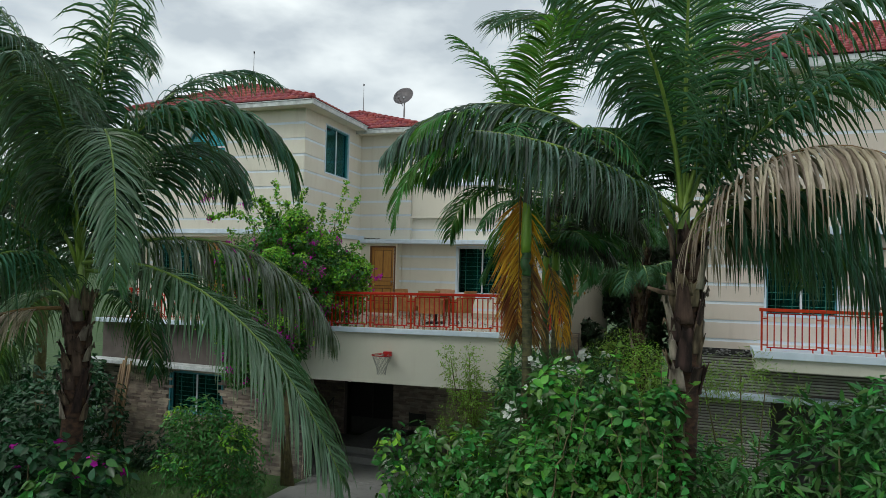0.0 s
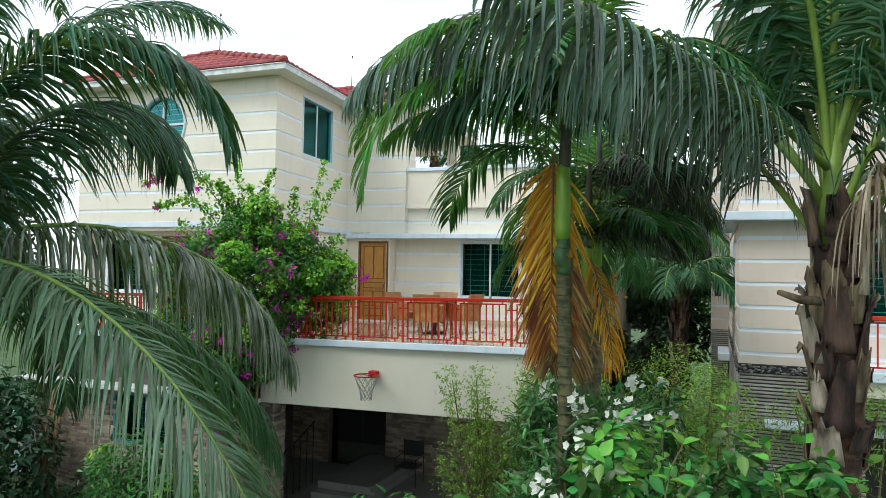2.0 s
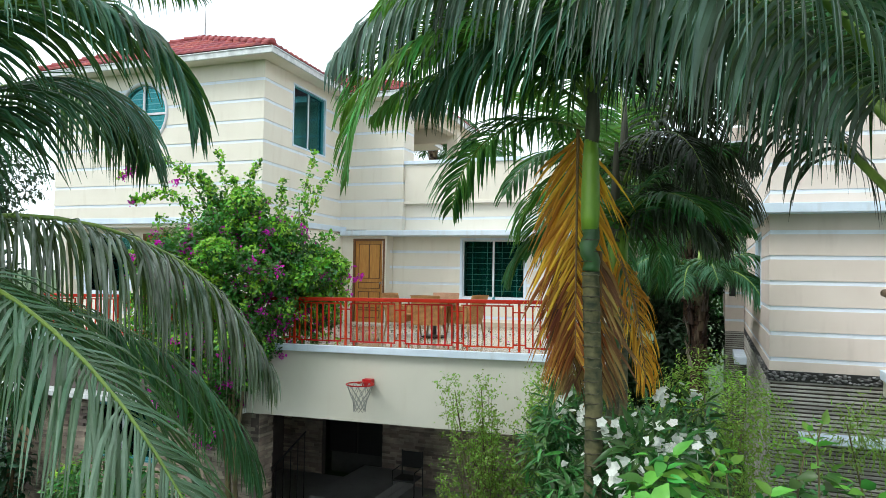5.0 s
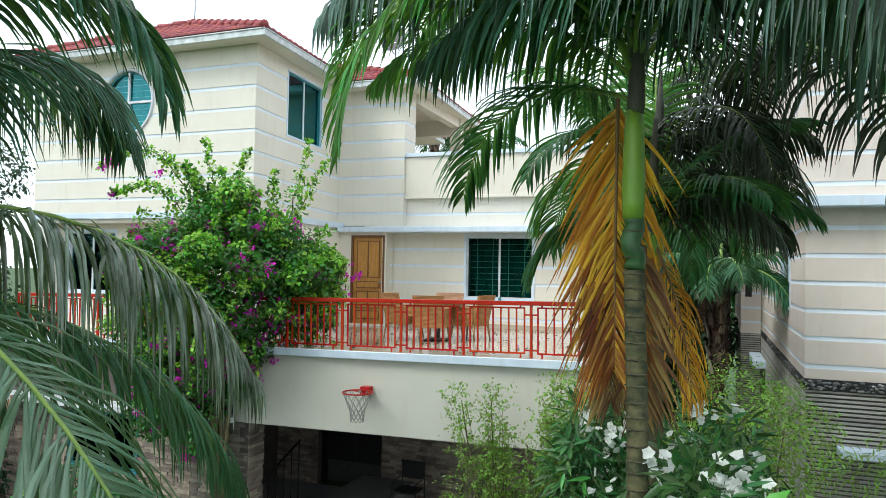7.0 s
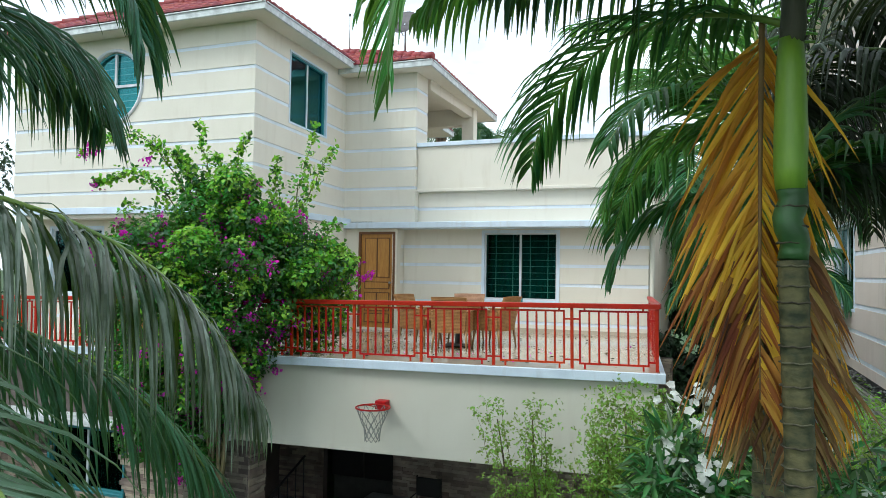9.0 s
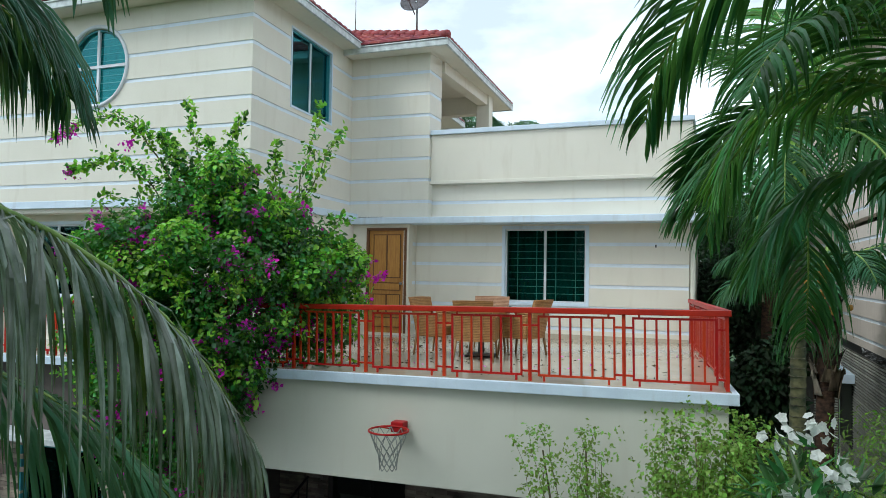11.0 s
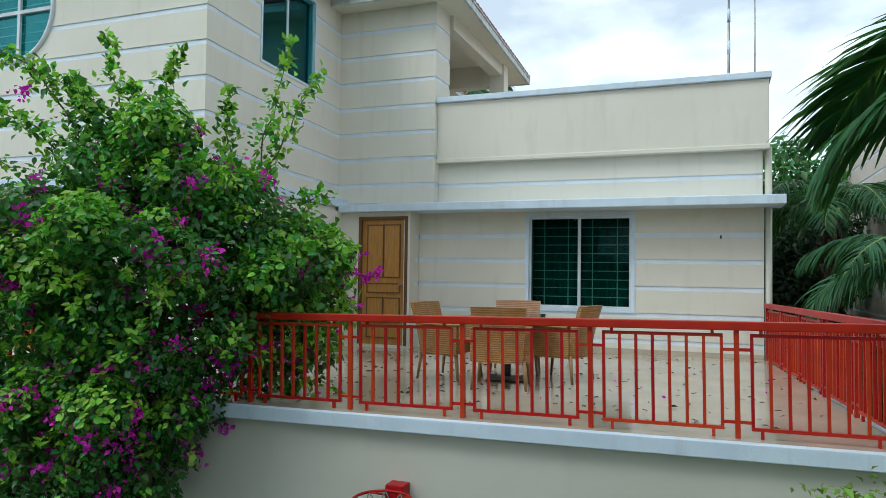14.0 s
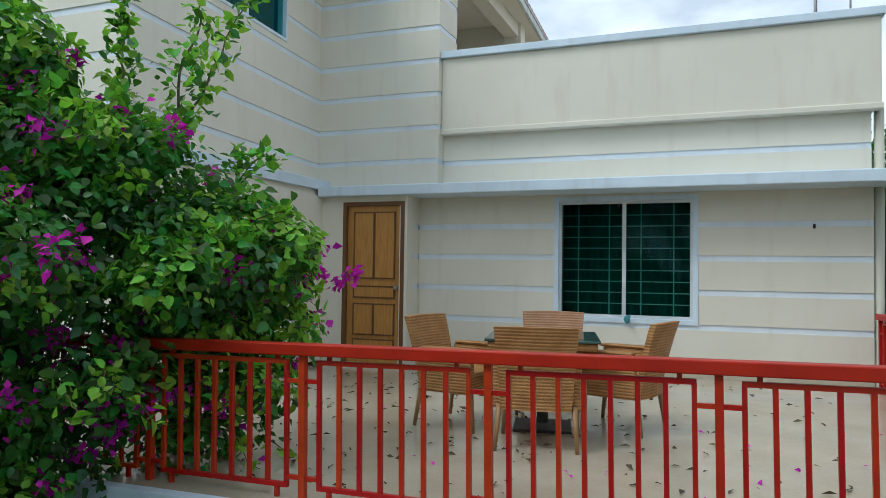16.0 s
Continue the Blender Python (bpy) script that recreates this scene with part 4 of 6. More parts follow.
def armchair(mat):
    """A woven tub chair on four splayed legs; the sitter looks along +y."""
    c = thing("rattan_chair", (0, 0, 0), "tan woven rattan armchair standing on the terrace tiles", "chair", "chairs round the table")
    bm = box(-0.25, 0.25, -0.24, 0.25, 0.30, 0.44, 0.02)
    part("seat", bm, M[mat], c)
    for s in (-1, 1):
        bm = box(s * 0.27 - 0.03, s * 0.27 + 0.03, -0.22, 0.25, 0.28, 0.60, 0.015)
        part("arm_panel", bm, M[mat], c)
        part("arm_rest", box(s * 0.27 - 0.04, s * 0.27 + 0.04, -0.2, 0.27, 0.60, 0.625, 0.01), M[mat], c)
    bm = bmesh.new()
    n = 8
    front, back = [], []
    for k in range(n + 1):
        f = k / n
        z = 0.28 + 0.56 * f
        y = -0.23 - 0.12 * f ** 1.5
        w = 0.235 + 0.045 * f
        for m in range(7):
            g = m / 6 * 2 - 1
            yy = y - 0.03 * (1 - g * g)
            crown = 0.006 * (1 - g * g) if k == n else 0
            front.append(bm.verts.new((g * w, yy + 0.025, z + crown)))
            back.append(bm.verts.new((g * w, yy - 0.02, z + crown)))
    for k in range(n):
        for m in range(6):
            i = k * 7 + m
            bm.faces.new((front[i], front[i + 7], front[i + 8], front[i + 1]))
            bm.faces.new((back[i], back[i + 1], back[i + 8], back[i + 7]))
    for k in range(n):
        for m in (0, 6):
            i = k * 7 + m
            bm.faces.new((front[i], back[i], back[i + 7], front[i + 7]) if m == 0 else (front[i], front[i + 7], back[i + 7], back[i]))
    for m in range(6):
        i = n * 7 + m
        bm.faces.new((front[i], back[i], back[i + 1], front[i + 1]))
        bm.faces.new((front[m], front[m + 1], back[m + 1], back[m]))
    part("backrest", bm, M[mat], c)
    for sx in (-1, 1):
        for sy in (-1, 1):
            part("leg", tube([(sx * 0.25, sy * 0.22, 0.31), (sx * 0.275, sy * 0.26, 0.0)], [0.022, 0.014], 8), M["leg"], c)
    return c


def round_pose(dx, dy, turn):
    """A pose beside the table, in the table's own turned axes."""
    return pose(TX, TY, FLOOR, 0, 0, math.degrees(TR)) @ pose(dx, dy, 0, 0, 0, turn)


chair = armchair("rattan")
chair.matrix_basis = round_pose(-0.02, -0.55, -2)
copy_thing(chair, round_pose(-0.64, 0.0, -112))
copy_thing(chair, round_pose(0.60, 0.08, 64))
far_chair = armchair("rattan_pink")
far_chair["label"] = "faded pinkish woven rattan armchair behind the table"
far_chair.matrix_basis = round_pose(0.06, 0.66, 178)
table = thing("terrace_table", (0, 0, 0), "square dark-topped rattan table on a steel pedestal", "table")
part("table_top", box(-0.42, 0.42, -0.42, 0.42, 0.695, 0.715, 0.006), M["table_top"], table, "dark smoked glass top")
part("apron", box(-0.40, 0.40, -0.40, 0.40, 0.64, 0.694, 0.012), M["rattan"], table)
part("pedestal", tube([(0, 0, 0.04), (0, 0, 0.64)], 0.045, 12), M["steel"], table)
part("base_plate", box(-0.22, 0.22, -0.22, 0.22, 0.0, 0.022, 0.006), M["dark_metal"], table)
table.matrix_basis = pose(TX, TY, FLOOR, 0, 0, math.degrees(TR))

rng = np.random.default_rng(11)
pts = np.stack([rng.uniform(-7.2, -1.1, 620), 13.5 + 4.6 * rng.random(620) ** 1.3, np.full(620, FLOOR + 0.008)], 1)
keep = rng.random(620) < np.clip(1.15 - (pts[:, 0] + 7.2) / 7.5, 0.25, 1)
pts = pts[keep]
pts[:, 2] += FALL * (pts[:, 0] + 4.5)
flat = np.stack([rng.normal(size=len(pts)), rng.normal(size=len(pts)), np.zeros(len(pts))], 1)
me = leaf_mesh("fallen_leaves", pts, 0.07, M["fallen"], rng, droop=0, width=0.34, out=flat, spread=0.1, curl=0.05)
tagged(part("fallen_leaves", me, M["fallen"], None), "dry leaves scattered on the terrace floor", "leaves", kind="stuff")
pts = np.stack([rng.uniform(-7.0, -1.5, 40), rng.uniform(13.5, 16.5, 40), np.full(40, FLOOR + 0.01)], 1)
pts[:, 2] += FALL * (pts[:, 0] + 4.5)
me = leaf_mesh("fallen_petals", pts, 0.05, M["petal"], rng, droop=0, out=rng.normal(size=(40, 3)) * np.array([1, 1, 0.05]), spread=0.1)
tagged(part("fallen_petals", me, M["petal"], None), "magenta petals scattered on the terrace floor", "petals", kind="stuff")

# small things on the terrace wall
cloth = thing("cloth", (-3.96, 18.52, 3.9), "small crumpled teal cloth lying on the window sill", "cloth")
bm = bmesh.new()
bmesh.ops.create_icosphere(bm, subdivisions=2, radius=0.05)
rng = random.Random(5)
for v in bm.verts:
    k = 1 + 0.35 * math.sin(9 * v.co.x * 20 + 3) * math.cos(v.co.z * 170) + rng.uniform(-0.12, 0.12)
    v.co = Vector((v.co.x * 0.75 * k - 3.96, v.co.y * 0.4 * k + 18.54, v.co.z * 1.05 * k + 3.945))
part("cloth_folds", bm, M["alu_teal"], cloth)
hook = thing("wall_hook", (-2.0, 18.6, 5.02), "small dark hook fixed to the wall", "hook")
part("plate", box(-2.012, -1.988, 18.588, 18.602, 4.995, 5.045, 0.003), M["dark_metal"], hook)
part("prong", tube([(-2.0, 18.59, 5.03), (-2.0, 18.565, 5.02), (-2.0, 18.56, 5.04)], 0.005, 6), M["dark_metal"], hook)
latch = thing("window_latch", (-4.05, 18.55, 5.33), "pale latch at the window head", "latch")
part("plate", box(-4.075, -4.035, 18.535, 18.552, 5.30, 5.36, 0.004), M["alu"], latch)
part("lever", tube([(-4.055, 18.53, 5.31), (-4.055, 18.51, 5.27)], 0.007, 6), M["steel"], latch)

# basketball hoop
HX, HY, HZ = -4.49, 12.84, 2.70
hoop = thing("basketball_hoop", (HX, 13.2, HZ), "red basketball ring with a worn cord net on the fascia", "basketball hoop")
part("ring", tube([(HX + 0.225 * math.cos(a), HY + 0.225 * math.sin(a), HZ) for a in [2 * math.pi * i / 36 for i in range(37)]], 0.012, 8, False), M["red"], hoop)
part("bracket", box(HX - 0.08, HX + 0.08, 13.06, 13.2, HZ - 0.07, HZ + 0.05, 0.008), M["red"], hoop)
for s in (-1, 1):
    part("brace", tube([(HX + s * 0.06, 13.08, HZ - 0.04), (HX + s * 0.17, HY + 0.13, HZ)], 0.008, 6), M["red"], hoop)
bm = bmesh.new()
levels = [(0.22, 0.0), (0.185, 0.10), (0.145, 0.20), (0.115, 0.27), (0.105, 0.34), (0.10, 0.40), (0.10, 0.44)]
for j in range(10):
    for way in (-1, 1):
        path = []
        for k, (r, d) in enumerate(levels):
            a = 2 * math.pi * (j + way * 0.5 * (k % 2)) / 10
            path.append((HX + r * math.cos(a), HY + r * math.sin(a), HZ - d))
        tube(path, 0.006, 4, False, bm)
part("net", bm, M["net"], hoop, "worn grey cord net")

# ---------------------------------------------------------------- carport
carport = thing("carport", (-5.0, 17.8, GROUND), "dark carport under the terrace with stone-clad walls", "carport", kind="structure")


def stone_wall(parent, to_world, u0, u1, z0, z1, seed, pieces=False, holes=()):
    """A wall of thin split stones in courses, each one a little proud or set back."""
    rng = random.Random(seed)
    part("backing", prism([(u0, z0), (u1, z0), (u1, z1), (u0, z1)], (0.03, 0.2), to_world) if not holes else box(0, 0.001, 0, 0.001, GROUND, GROUND + 0.001), M["stone_dark"], parent)
    joined = bmesh.new()
    z = z0
    while z < z1 - 0.02:
        h = min(rng.choice((0.045, 0.06, 0.075)), z1 - z)
        u = u0
        while u < u1 - 0.01:
            w = min(rng.uniform(0.16, 0.42), u1 - u)
            d = rng.uniform(-0.012, 0.014)
            mid = u + w / 2
            if not any(a < mid < b and c < z + h / 2 < e for a, b, c, e in holes):
                bm = bmesh.new() if pieces else joined
                f = [(u + 0.003, z + 0.003), (u + w - 0.003, z + 0.003), (u + w - 0.003, z + h - 0.003), (u + 0.003, z + h - 0.003)]
                k = [bm.verts.new(to_world(a, d + rng.uniform(-0.005, 0.005), c)) for a, c in f]
                m = [bm.verts.new(to_world(a, 0.045, c)) for a, c in f]
                bm.faces.new(k)
                for i in range(4):
                    bm.faces.new((k[i], m[i], m[(i + 1) % 4], k[(i + 1) % 4]))
                if pieces:
                    bmesh.ops.recalc_face_normals(bm, faces=bm.faces[:])
                    part("stone", bm, M["stone"], parent)
            u += w
        z += h
    if not pieces:
        bmesh.ops.recalc_face_normals(joined, faces=joined.faces[:])
        ob = part("stones", joined, M["stone_mix"], parent)
        ob["kind"] = "stuff"
    else:
        joined.free()


M["stone_mix"] = material("split_face_stone_mixed", (0.42, 0.34, 0.27), (0.24, 0.20, 0.17), rough=0.85, scale=3, fine=45, bump=0.5, island=0.4)
stone_wall(carport, facing_front(17.8), -9.2, -8.1, GROUND, 3.0, 3)
stone_wall(carport, facing_front(17.8), -6.45, -0.95, GROUND, 3.0, 4)
# Recess back and doors are coloured dark for the carport's deep shade.
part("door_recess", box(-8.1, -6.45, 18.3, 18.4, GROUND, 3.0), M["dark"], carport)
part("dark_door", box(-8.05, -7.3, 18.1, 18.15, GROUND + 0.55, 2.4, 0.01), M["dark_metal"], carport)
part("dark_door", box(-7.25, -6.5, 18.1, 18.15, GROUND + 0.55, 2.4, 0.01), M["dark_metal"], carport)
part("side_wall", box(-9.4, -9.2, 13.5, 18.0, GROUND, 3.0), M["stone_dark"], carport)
part("side_wall", box(-1.12, -0.92, 16.5, 18.0, GROUND, 2.0), M["fascia"], carport)
part("corner_pillar", box(-1.25, -0.9, 13.22, 13.6, GROUND, 2.0, 0.01), M["fascia"], carport)
for i in range(2):
    part("step", box(-6.9, -5.6, 15.0 + i * 0.3, 17.8, GROUND + 0.05 + i * 0.17, GROUND + 0.05 + (i + 1) * 0.17, 0.01), M["concrete"], carport, "grey concrete step")
hr = thing("stair_wayrail", (-7.45, 15.0, GROUND), "black metal wayrail beside the carport steps", "wayrail")
part("rail", tube([(-7.45, 14.6, 0.45), (-7.45, 16.0, 1.0)], 0.022, 8), M["dark_metal"], hr)
for i in range(6):
    y = 14.62 + i * 0.27
    part("post", tube([(-7.45, y, GROUND + 0.05), (-7.45, y, 0.46 + 0.39 * (y - 14.6))], 0.011, 6), M["dark_metal"], hr)
seat = thing("metal_chair", (-5.38, 16.9, GROUND + 0.05), "black metal-framed chair standing in the carport", "chair")
cx, cy, cz = -5.38, 16.9, GROUND + 0.05
part("seat", box(cx - 0.25, cx + 0.25, cy - 0.25, cy + 0.22, cz + 0.42, cz + 0.47, 0.015), M["dark_metal"], seat)
part("backrest", box(cx - 0.24, cx + 0.24, cy + 0.22, cy + 0.26, cz + 0.62, cz + 0.98, 0.015), M["dark_metal"], seat)
for sx in (-1, 1):
    part("front_leg", tube([(cx + sx * 0.26, cy - 0.24, cz), (cx + sx * 0.26, cy - 0.24, cz + 0.64), (cx + sx * 0.26, cy + 0.22, cz + 0.66)], 0.014, 6), M["dark_metal"], seat)
    part("rear_leg", tube([(cx + sx * 0.25, cy + 0.28, cz), (cx + sx * 0.25, cy + 0.24, cz + 1.0)], 0.014, 6), M["dark_metal"], seat)
rect_window(carport, facing_front(17.78), -4.2, -2.9, 1.2, 2.4, trim=0.05, bars=6, name="carport_window", curtain="")

# stone front of the ground floor
front = thing("stone_front", (-9.5, 13.35, GROUND), "brown split-stone ground-floor wall with a teal window", "wall", kind="structure")
WIN = (-10.9, -9.2, 0.75, 1.85)
part("backing", box(-13.2, WIN[0], 13.38, 13.6, GROUND, 2.0), M["stone_dark"], front)
part("backing", box(WIN[1], -6.8, 13.38, 13.6, GROUND, 2.0), M["stone_dark"], front)
part("backing", box(WIN[0], WIN[1], 13.38, 13.6, GROUND, WIN[2]), M["stone_dark"], front)
part("backing", box(WIN[0], WIN[1], 13.38, 13.6, WIN[3], 2.0), M["stone_dark"], front)
stone_wall(front, facing_front(13.34), -13.2, -8.0, GROUND, 1.95, 7, holes=[WIN])
stone_wall(front, facing_front(13.34), -8.0, -6.8, GROUND, 1.95, 8, pieces=True)
stone_wall(front, facing_right(-6.77), 13.34, 13.75, GROUND, 1.95, 9)
rect_window(front, facing_front(13.36), *WIN, trim=0.04, bars=7, frame_mat="alu_teal", surround="alu_teal")
poles = thing("bamboo_poles", (-11.6, 12.0, GROUND), "bundle of brown bamboo poles leaning at the stone wall", "poles")
for i in range(5):
    part("pole", tube([(-11.9 + i * 0.09, 12.2 + 0.05 * (i % 2), GROUND), (-11.95 + i * 0.08, 12.75, 2.0 + 0.1 * (i % 3))], 0.03, 7), M["bamboo"], poles)
gate = thing("timber_gate", (-15.2, 14.0, GROUND), "brown timber gate beside a white post", "gate")
for i in range(11):
    part("board", box(-16.4 + i * 0.15, -16.27 + i * 0.15, 13.98, 14.02, GROUND + 0.2, 0.85, 0.004), M["fence"], gate)
for z in (0.0, 0.7):
    part("cross_rail", box(-16.45, -14.65, 14.02, 14.05, z, z + 0.09, 0.004), M["fence"], gate)
gp = thing("gate_post", (-14.4, 14.0, GROUND), "white rendered gate post", "post")
part("shaft", box(-14.6, -14.25, 13.85, 14.2, GROUND, 0.95, 0.01), M["white"], gp)
part("cap", box(-14.65, -14.2, 13.8, 14.25, 0.95, 1.02, 0.01), M["white"], gp)

# ---------------------------------------------------------------- the neighbouring house
near = thing("neighbour_house", (4.0, 16.0, GROUND), "cream neighbouring house with ribbed grey ground floor and red balcony", "house", kind="structure")
NX, NY = 1.72, 14.5
NLOW = [5.27, 4.88, 4.49, 4.10, 3.71, 3.315]
banded_wall(near, facing_front(NY), NX, 9.0, 3.14, 5.55, NLOW, ends=(1, 0), holes=[(3.45, 4.85, 3.85, 5.25)], mat="near_cream")
rect_window(near, facing_front(NY), 3.45, 4.85, 3.85, 5.25, trim=0.05, bars=8, frame_mat="alu_teal")
banded_wall(near, facing_left(NX), NY + 0.2, 24.5, 3.14, 5.55, NLOW, holes=[(16.5, 18.3, 4.0, 5.4)], mat="near_cream")
rect_window(near, facing_left(NX), 16.5, 18.3, 4.0, 5.4, trim=0.04, bars=6)
part("sunshade", box(NX - 0.28, 9.0, NY - 0.32, NY + 0.05, 5.55, 5.70, 0.01), M["white"], near)
part("sunshade", box(NX - 0.28, NX, NY + 0.05, 18.0, 5.55, 5.70, 0.01), M["white"], near)
banded_wall(near, facing_front(NY), NX, 9.0, 5.70, 8.9, UP, ends=(1, 0), mat="near_cream")
banded_wall(near, facing_left(NX), NY + 0.2, 24.5, 5.70, 8.9, UP, mat="near_cream")
banded_wall(near, facing_front(24.5), 1.22, NX, 3.0, 8.9, NLOW + UP, ends=(1, 0), mat="near_cream", holes=[(1.33, 1.5, 4.0, 5.2)])
banded_wall(near, facing_left(1.22), 24.7, 30.0, 3.0, 8.9, NLOW + UP, mat="near_cream")
part("lower_wall", box(1.25, NX + 0.03, 24.53, 30.0, GROUND, 3.0), M["stone_dark"], near)
rib_wing = box_mesh("rib", 0.5, 0.03, 0.034, M["slat_tile"], 0.004)
for i in range(58):
    place("rib", rib_wing, near, (1.47, 24.515, GROUND + 0.03 + i * 0.06))
part("wing_window", box(1.33, 1.5, 24.58, 24.62, 4.0, 5.2), M["dark_metal"], near)
part("side_ledge", box(1.42, NX, 22.3, 24.4, 2.3, 2.5, 0.02), M["white"], near, "white rendered ledge beside the wall")
part("pebble_backing", box(NX - 0.01, 9.0, NY - 0.01, NY + 0.2, 2.98, 3.14), M["dark_metal"], near)
part("pebble_backing", box(NX - 0.01, NX + 0.2, NY + 0.2, 24.0, 2.98, 3.14), M["dark_metal"], near)
rng = random.Random(5)
bm = bmesh.new()
for i in range(420):
    u, z, r = rng.uniform(0, 3.5), rng.uniform(3.0, 3.12), rng.uniform(0.018, 0.032)
    p = (NX + u, NY - 0.012, z) if i % 3 else (NX - 0.012, NY + u * 2, z)
    bmesh.ops.create_icosphere(bm, subdivisions=1, radius=r, matrix=Matrix.Translation(p) @ Matrix.Diagonal((1.2, 1.2, 0.7, 1)))
ob = part("pebble_band", bm, M["pebble"], near, "band of black and white pebbles")
ob["kind"] = "stuff"
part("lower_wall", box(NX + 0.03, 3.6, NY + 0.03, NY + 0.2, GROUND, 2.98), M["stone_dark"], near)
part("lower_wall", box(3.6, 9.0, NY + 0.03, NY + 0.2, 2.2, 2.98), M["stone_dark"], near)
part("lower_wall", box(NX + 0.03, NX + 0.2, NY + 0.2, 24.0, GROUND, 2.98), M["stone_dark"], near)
# Dark colour stands for the unlit depth of the garage.
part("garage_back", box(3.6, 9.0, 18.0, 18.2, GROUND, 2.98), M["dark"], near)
part("garage_side", box(8.9, 9.1, NY, 24.0, GROUND, 8.9), M["cream"], near)
part("rear_wall", box(NX, 9.0, 24.0, 24.2, GROUND, 8.9), M["cream"], near)
part("lower_ledge", box(NX + 0.4, 9.0, NY - 0.35, NY, 2.14, 2.24, 0.01), M["white"], near)
rib_long = box_mesh("rib", 7.28, 0.03, 0.034, M["slat_tile"], 0.004)
rib_short = box_mesh("rib", 1.88, 0.03, 0.034, M["slat_tile"], 0.004)
rib_side = box_mesh("rib", 9.5, 0.03, 0.034, M["slat_tile"], 0.004)
for i in range(58):
    z = GROUND + 0.03 + i * 0.06
    if z > 2.26:
        place("rib", rib_long, near, (NX + 3.64, NY + 0.01, z))
    else:
        place("rib", rib_short, near, (NX + 0.94, NY + 0.01, z))
    place("rib", rib_side, near, (NX + 0.01, NY + 4.75, z), math.pi / 2)
# Black sheet on the wall, standing for the shade inside an opening.
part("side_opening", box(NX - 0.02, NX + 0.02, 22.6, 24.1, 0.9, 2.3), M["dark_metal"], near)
part("balcony_slab", box(3.2, 9.0, 13.3, NY, 3.1, 3.24, 0.008), M["white"], near)
part("balcony_fascia", box(3.24, 9.0, 13.36, NY, 2.86, 3.1, 0.008), M["fascia"], near)
railing("balcony_railing", "red-orange steel railing on the neighbouring balcony", (3.35, 13.42), 5, 1.048, "x", 3.24)
panel_door(near, facing_front(NY - 0.02), 5.4, 6.3, 3.24, 5.3)
part("eave_board", box(NX - 0.45, 9.4, NY - 0.5, NY - 0.45, 8.88, 9.08, 0.006), M["gutter"], near)
part("eave_board", box(NX - 0.45, NX - 0.4, NY - 0.45, 24.2, 8.88, 9.08, 0.006), M["gutter"], near)
part("soffit", box(NX - 0.4, 9.4, NY - 0.45, 24.2, 8.9, 8.96), M["fascia"], near)
bm = bmesh.new()
for r in range(13):
    d = r * 0.30
    u = NX - 0.45 + d
    while u < 9.2:
        pts = []
        for dd, lift in ((d - 0.04, 0.035), (d + 0.30, 0.0)):
            pts.append([bm.verts.new((u + 0.105 - 0.105 * math.cos(math.pi * k / 4), NY - 0.5 + dd, 9.09 + dd * 0.47 + lift + 0.05 * math.sin(math.pi * k / 4))) for k in range(5)])
        for k in range(4):
            bm.faces.new((pts[0][k], pts[0][k + 1], pts[1][k + 1], pts[1][k])).smooth = True
        bm.faces.new(pts[0][::-1])
        u += 0.215
ob = part("roof_tiles", bm, M["roof"], near, "red barrel roof tiles")
ob["kind"] = "stuff"
bm = bmesh.new()
bm.faces.new([bm.verts.new(p) for p in ((NX - 0.45, NY - 0.5, 9.06), (9.4, NY - 0.5, 9.06), (9.4, 18.5, 11.1), (3.5, 18.5, 11.1))])
bm.faces.new([bm.verts.new(p) for p in ((NX - 0.45, NY - 0.5, 9.06), (3.5, 18.5, 11.1), (3.5, 24.2, 11.1), (NX - 0.45, 24.2, 9.06))])
part("roof_deck", bm, M["roof"], near)

# ---------------------------------------------------------------- palms
def torn_base(rng, at, z, a, r=0.17):
    """A curved shell of dead leaf base clasping the trunk, its ragged upper end bent outward."""
    ln, half, flare = rng.uniform(0.2, 0.5), rng.uniform(0.35, 0.75), rng.uniform(0.01, 0.08)
    bm = bmesh.new()
    rows, cols = 6, 6
    tear = [rng.uniform(0.65, 1.1) for _ in range(cols)]
    lean = rng.uniform(-0.25, 0.25)
    layers = []
    for thick in (0.0, 0.022):
        grid = []
        for i in range(rows):
            f = i / (rows - 1)
            row = []
            for j in range(cols):
                g = j / (cols - 1) * 2 - 1
                w = half * (1 - 0.62 * f)
                rad = r + thick * (1 - 0.6 * f) + 0.02 + flare * f ** 2 + 0.03 * f * abs(g)
                t = a + g * w + lean * f
                zz = z - 0.12 + ln * f * (tear[j] if i == rows - 1 else 1)
                row.append(bm.verts.new((at[0] + rad * math.cos(t), at[1] + rad * math.sin(t), zz)))
            grid.append(row)
        layers.append(grid)
    for g in layers:
        for i in range(rows - 1):
            for j in range(cols - 1):
                bm.faces.new((g[i][j], g[i][j + 1], g[i + 1][j + 1], g[i + 1][j])).smooth = True
    lo, hi = layers
    ring = [(0, j) for j in range(cols)] + [(i, cols - 1) for i in range(1, rows)] + [(rows - 1, j) for j in range(cols - 2, -1, -1)] + [(i, 0) for i in range(rows - 2, 0, -1)]
    for (p, q), (s, t) in zip(ring, ring[1:] + ring[:1]):
        bm.faces.new((lo[p][q], lo[s][t], hi[s][t], hi[p][q]))
    bmesh.ops.recalc_face_normals(bm, faces=bm.faces[:])
    return bm


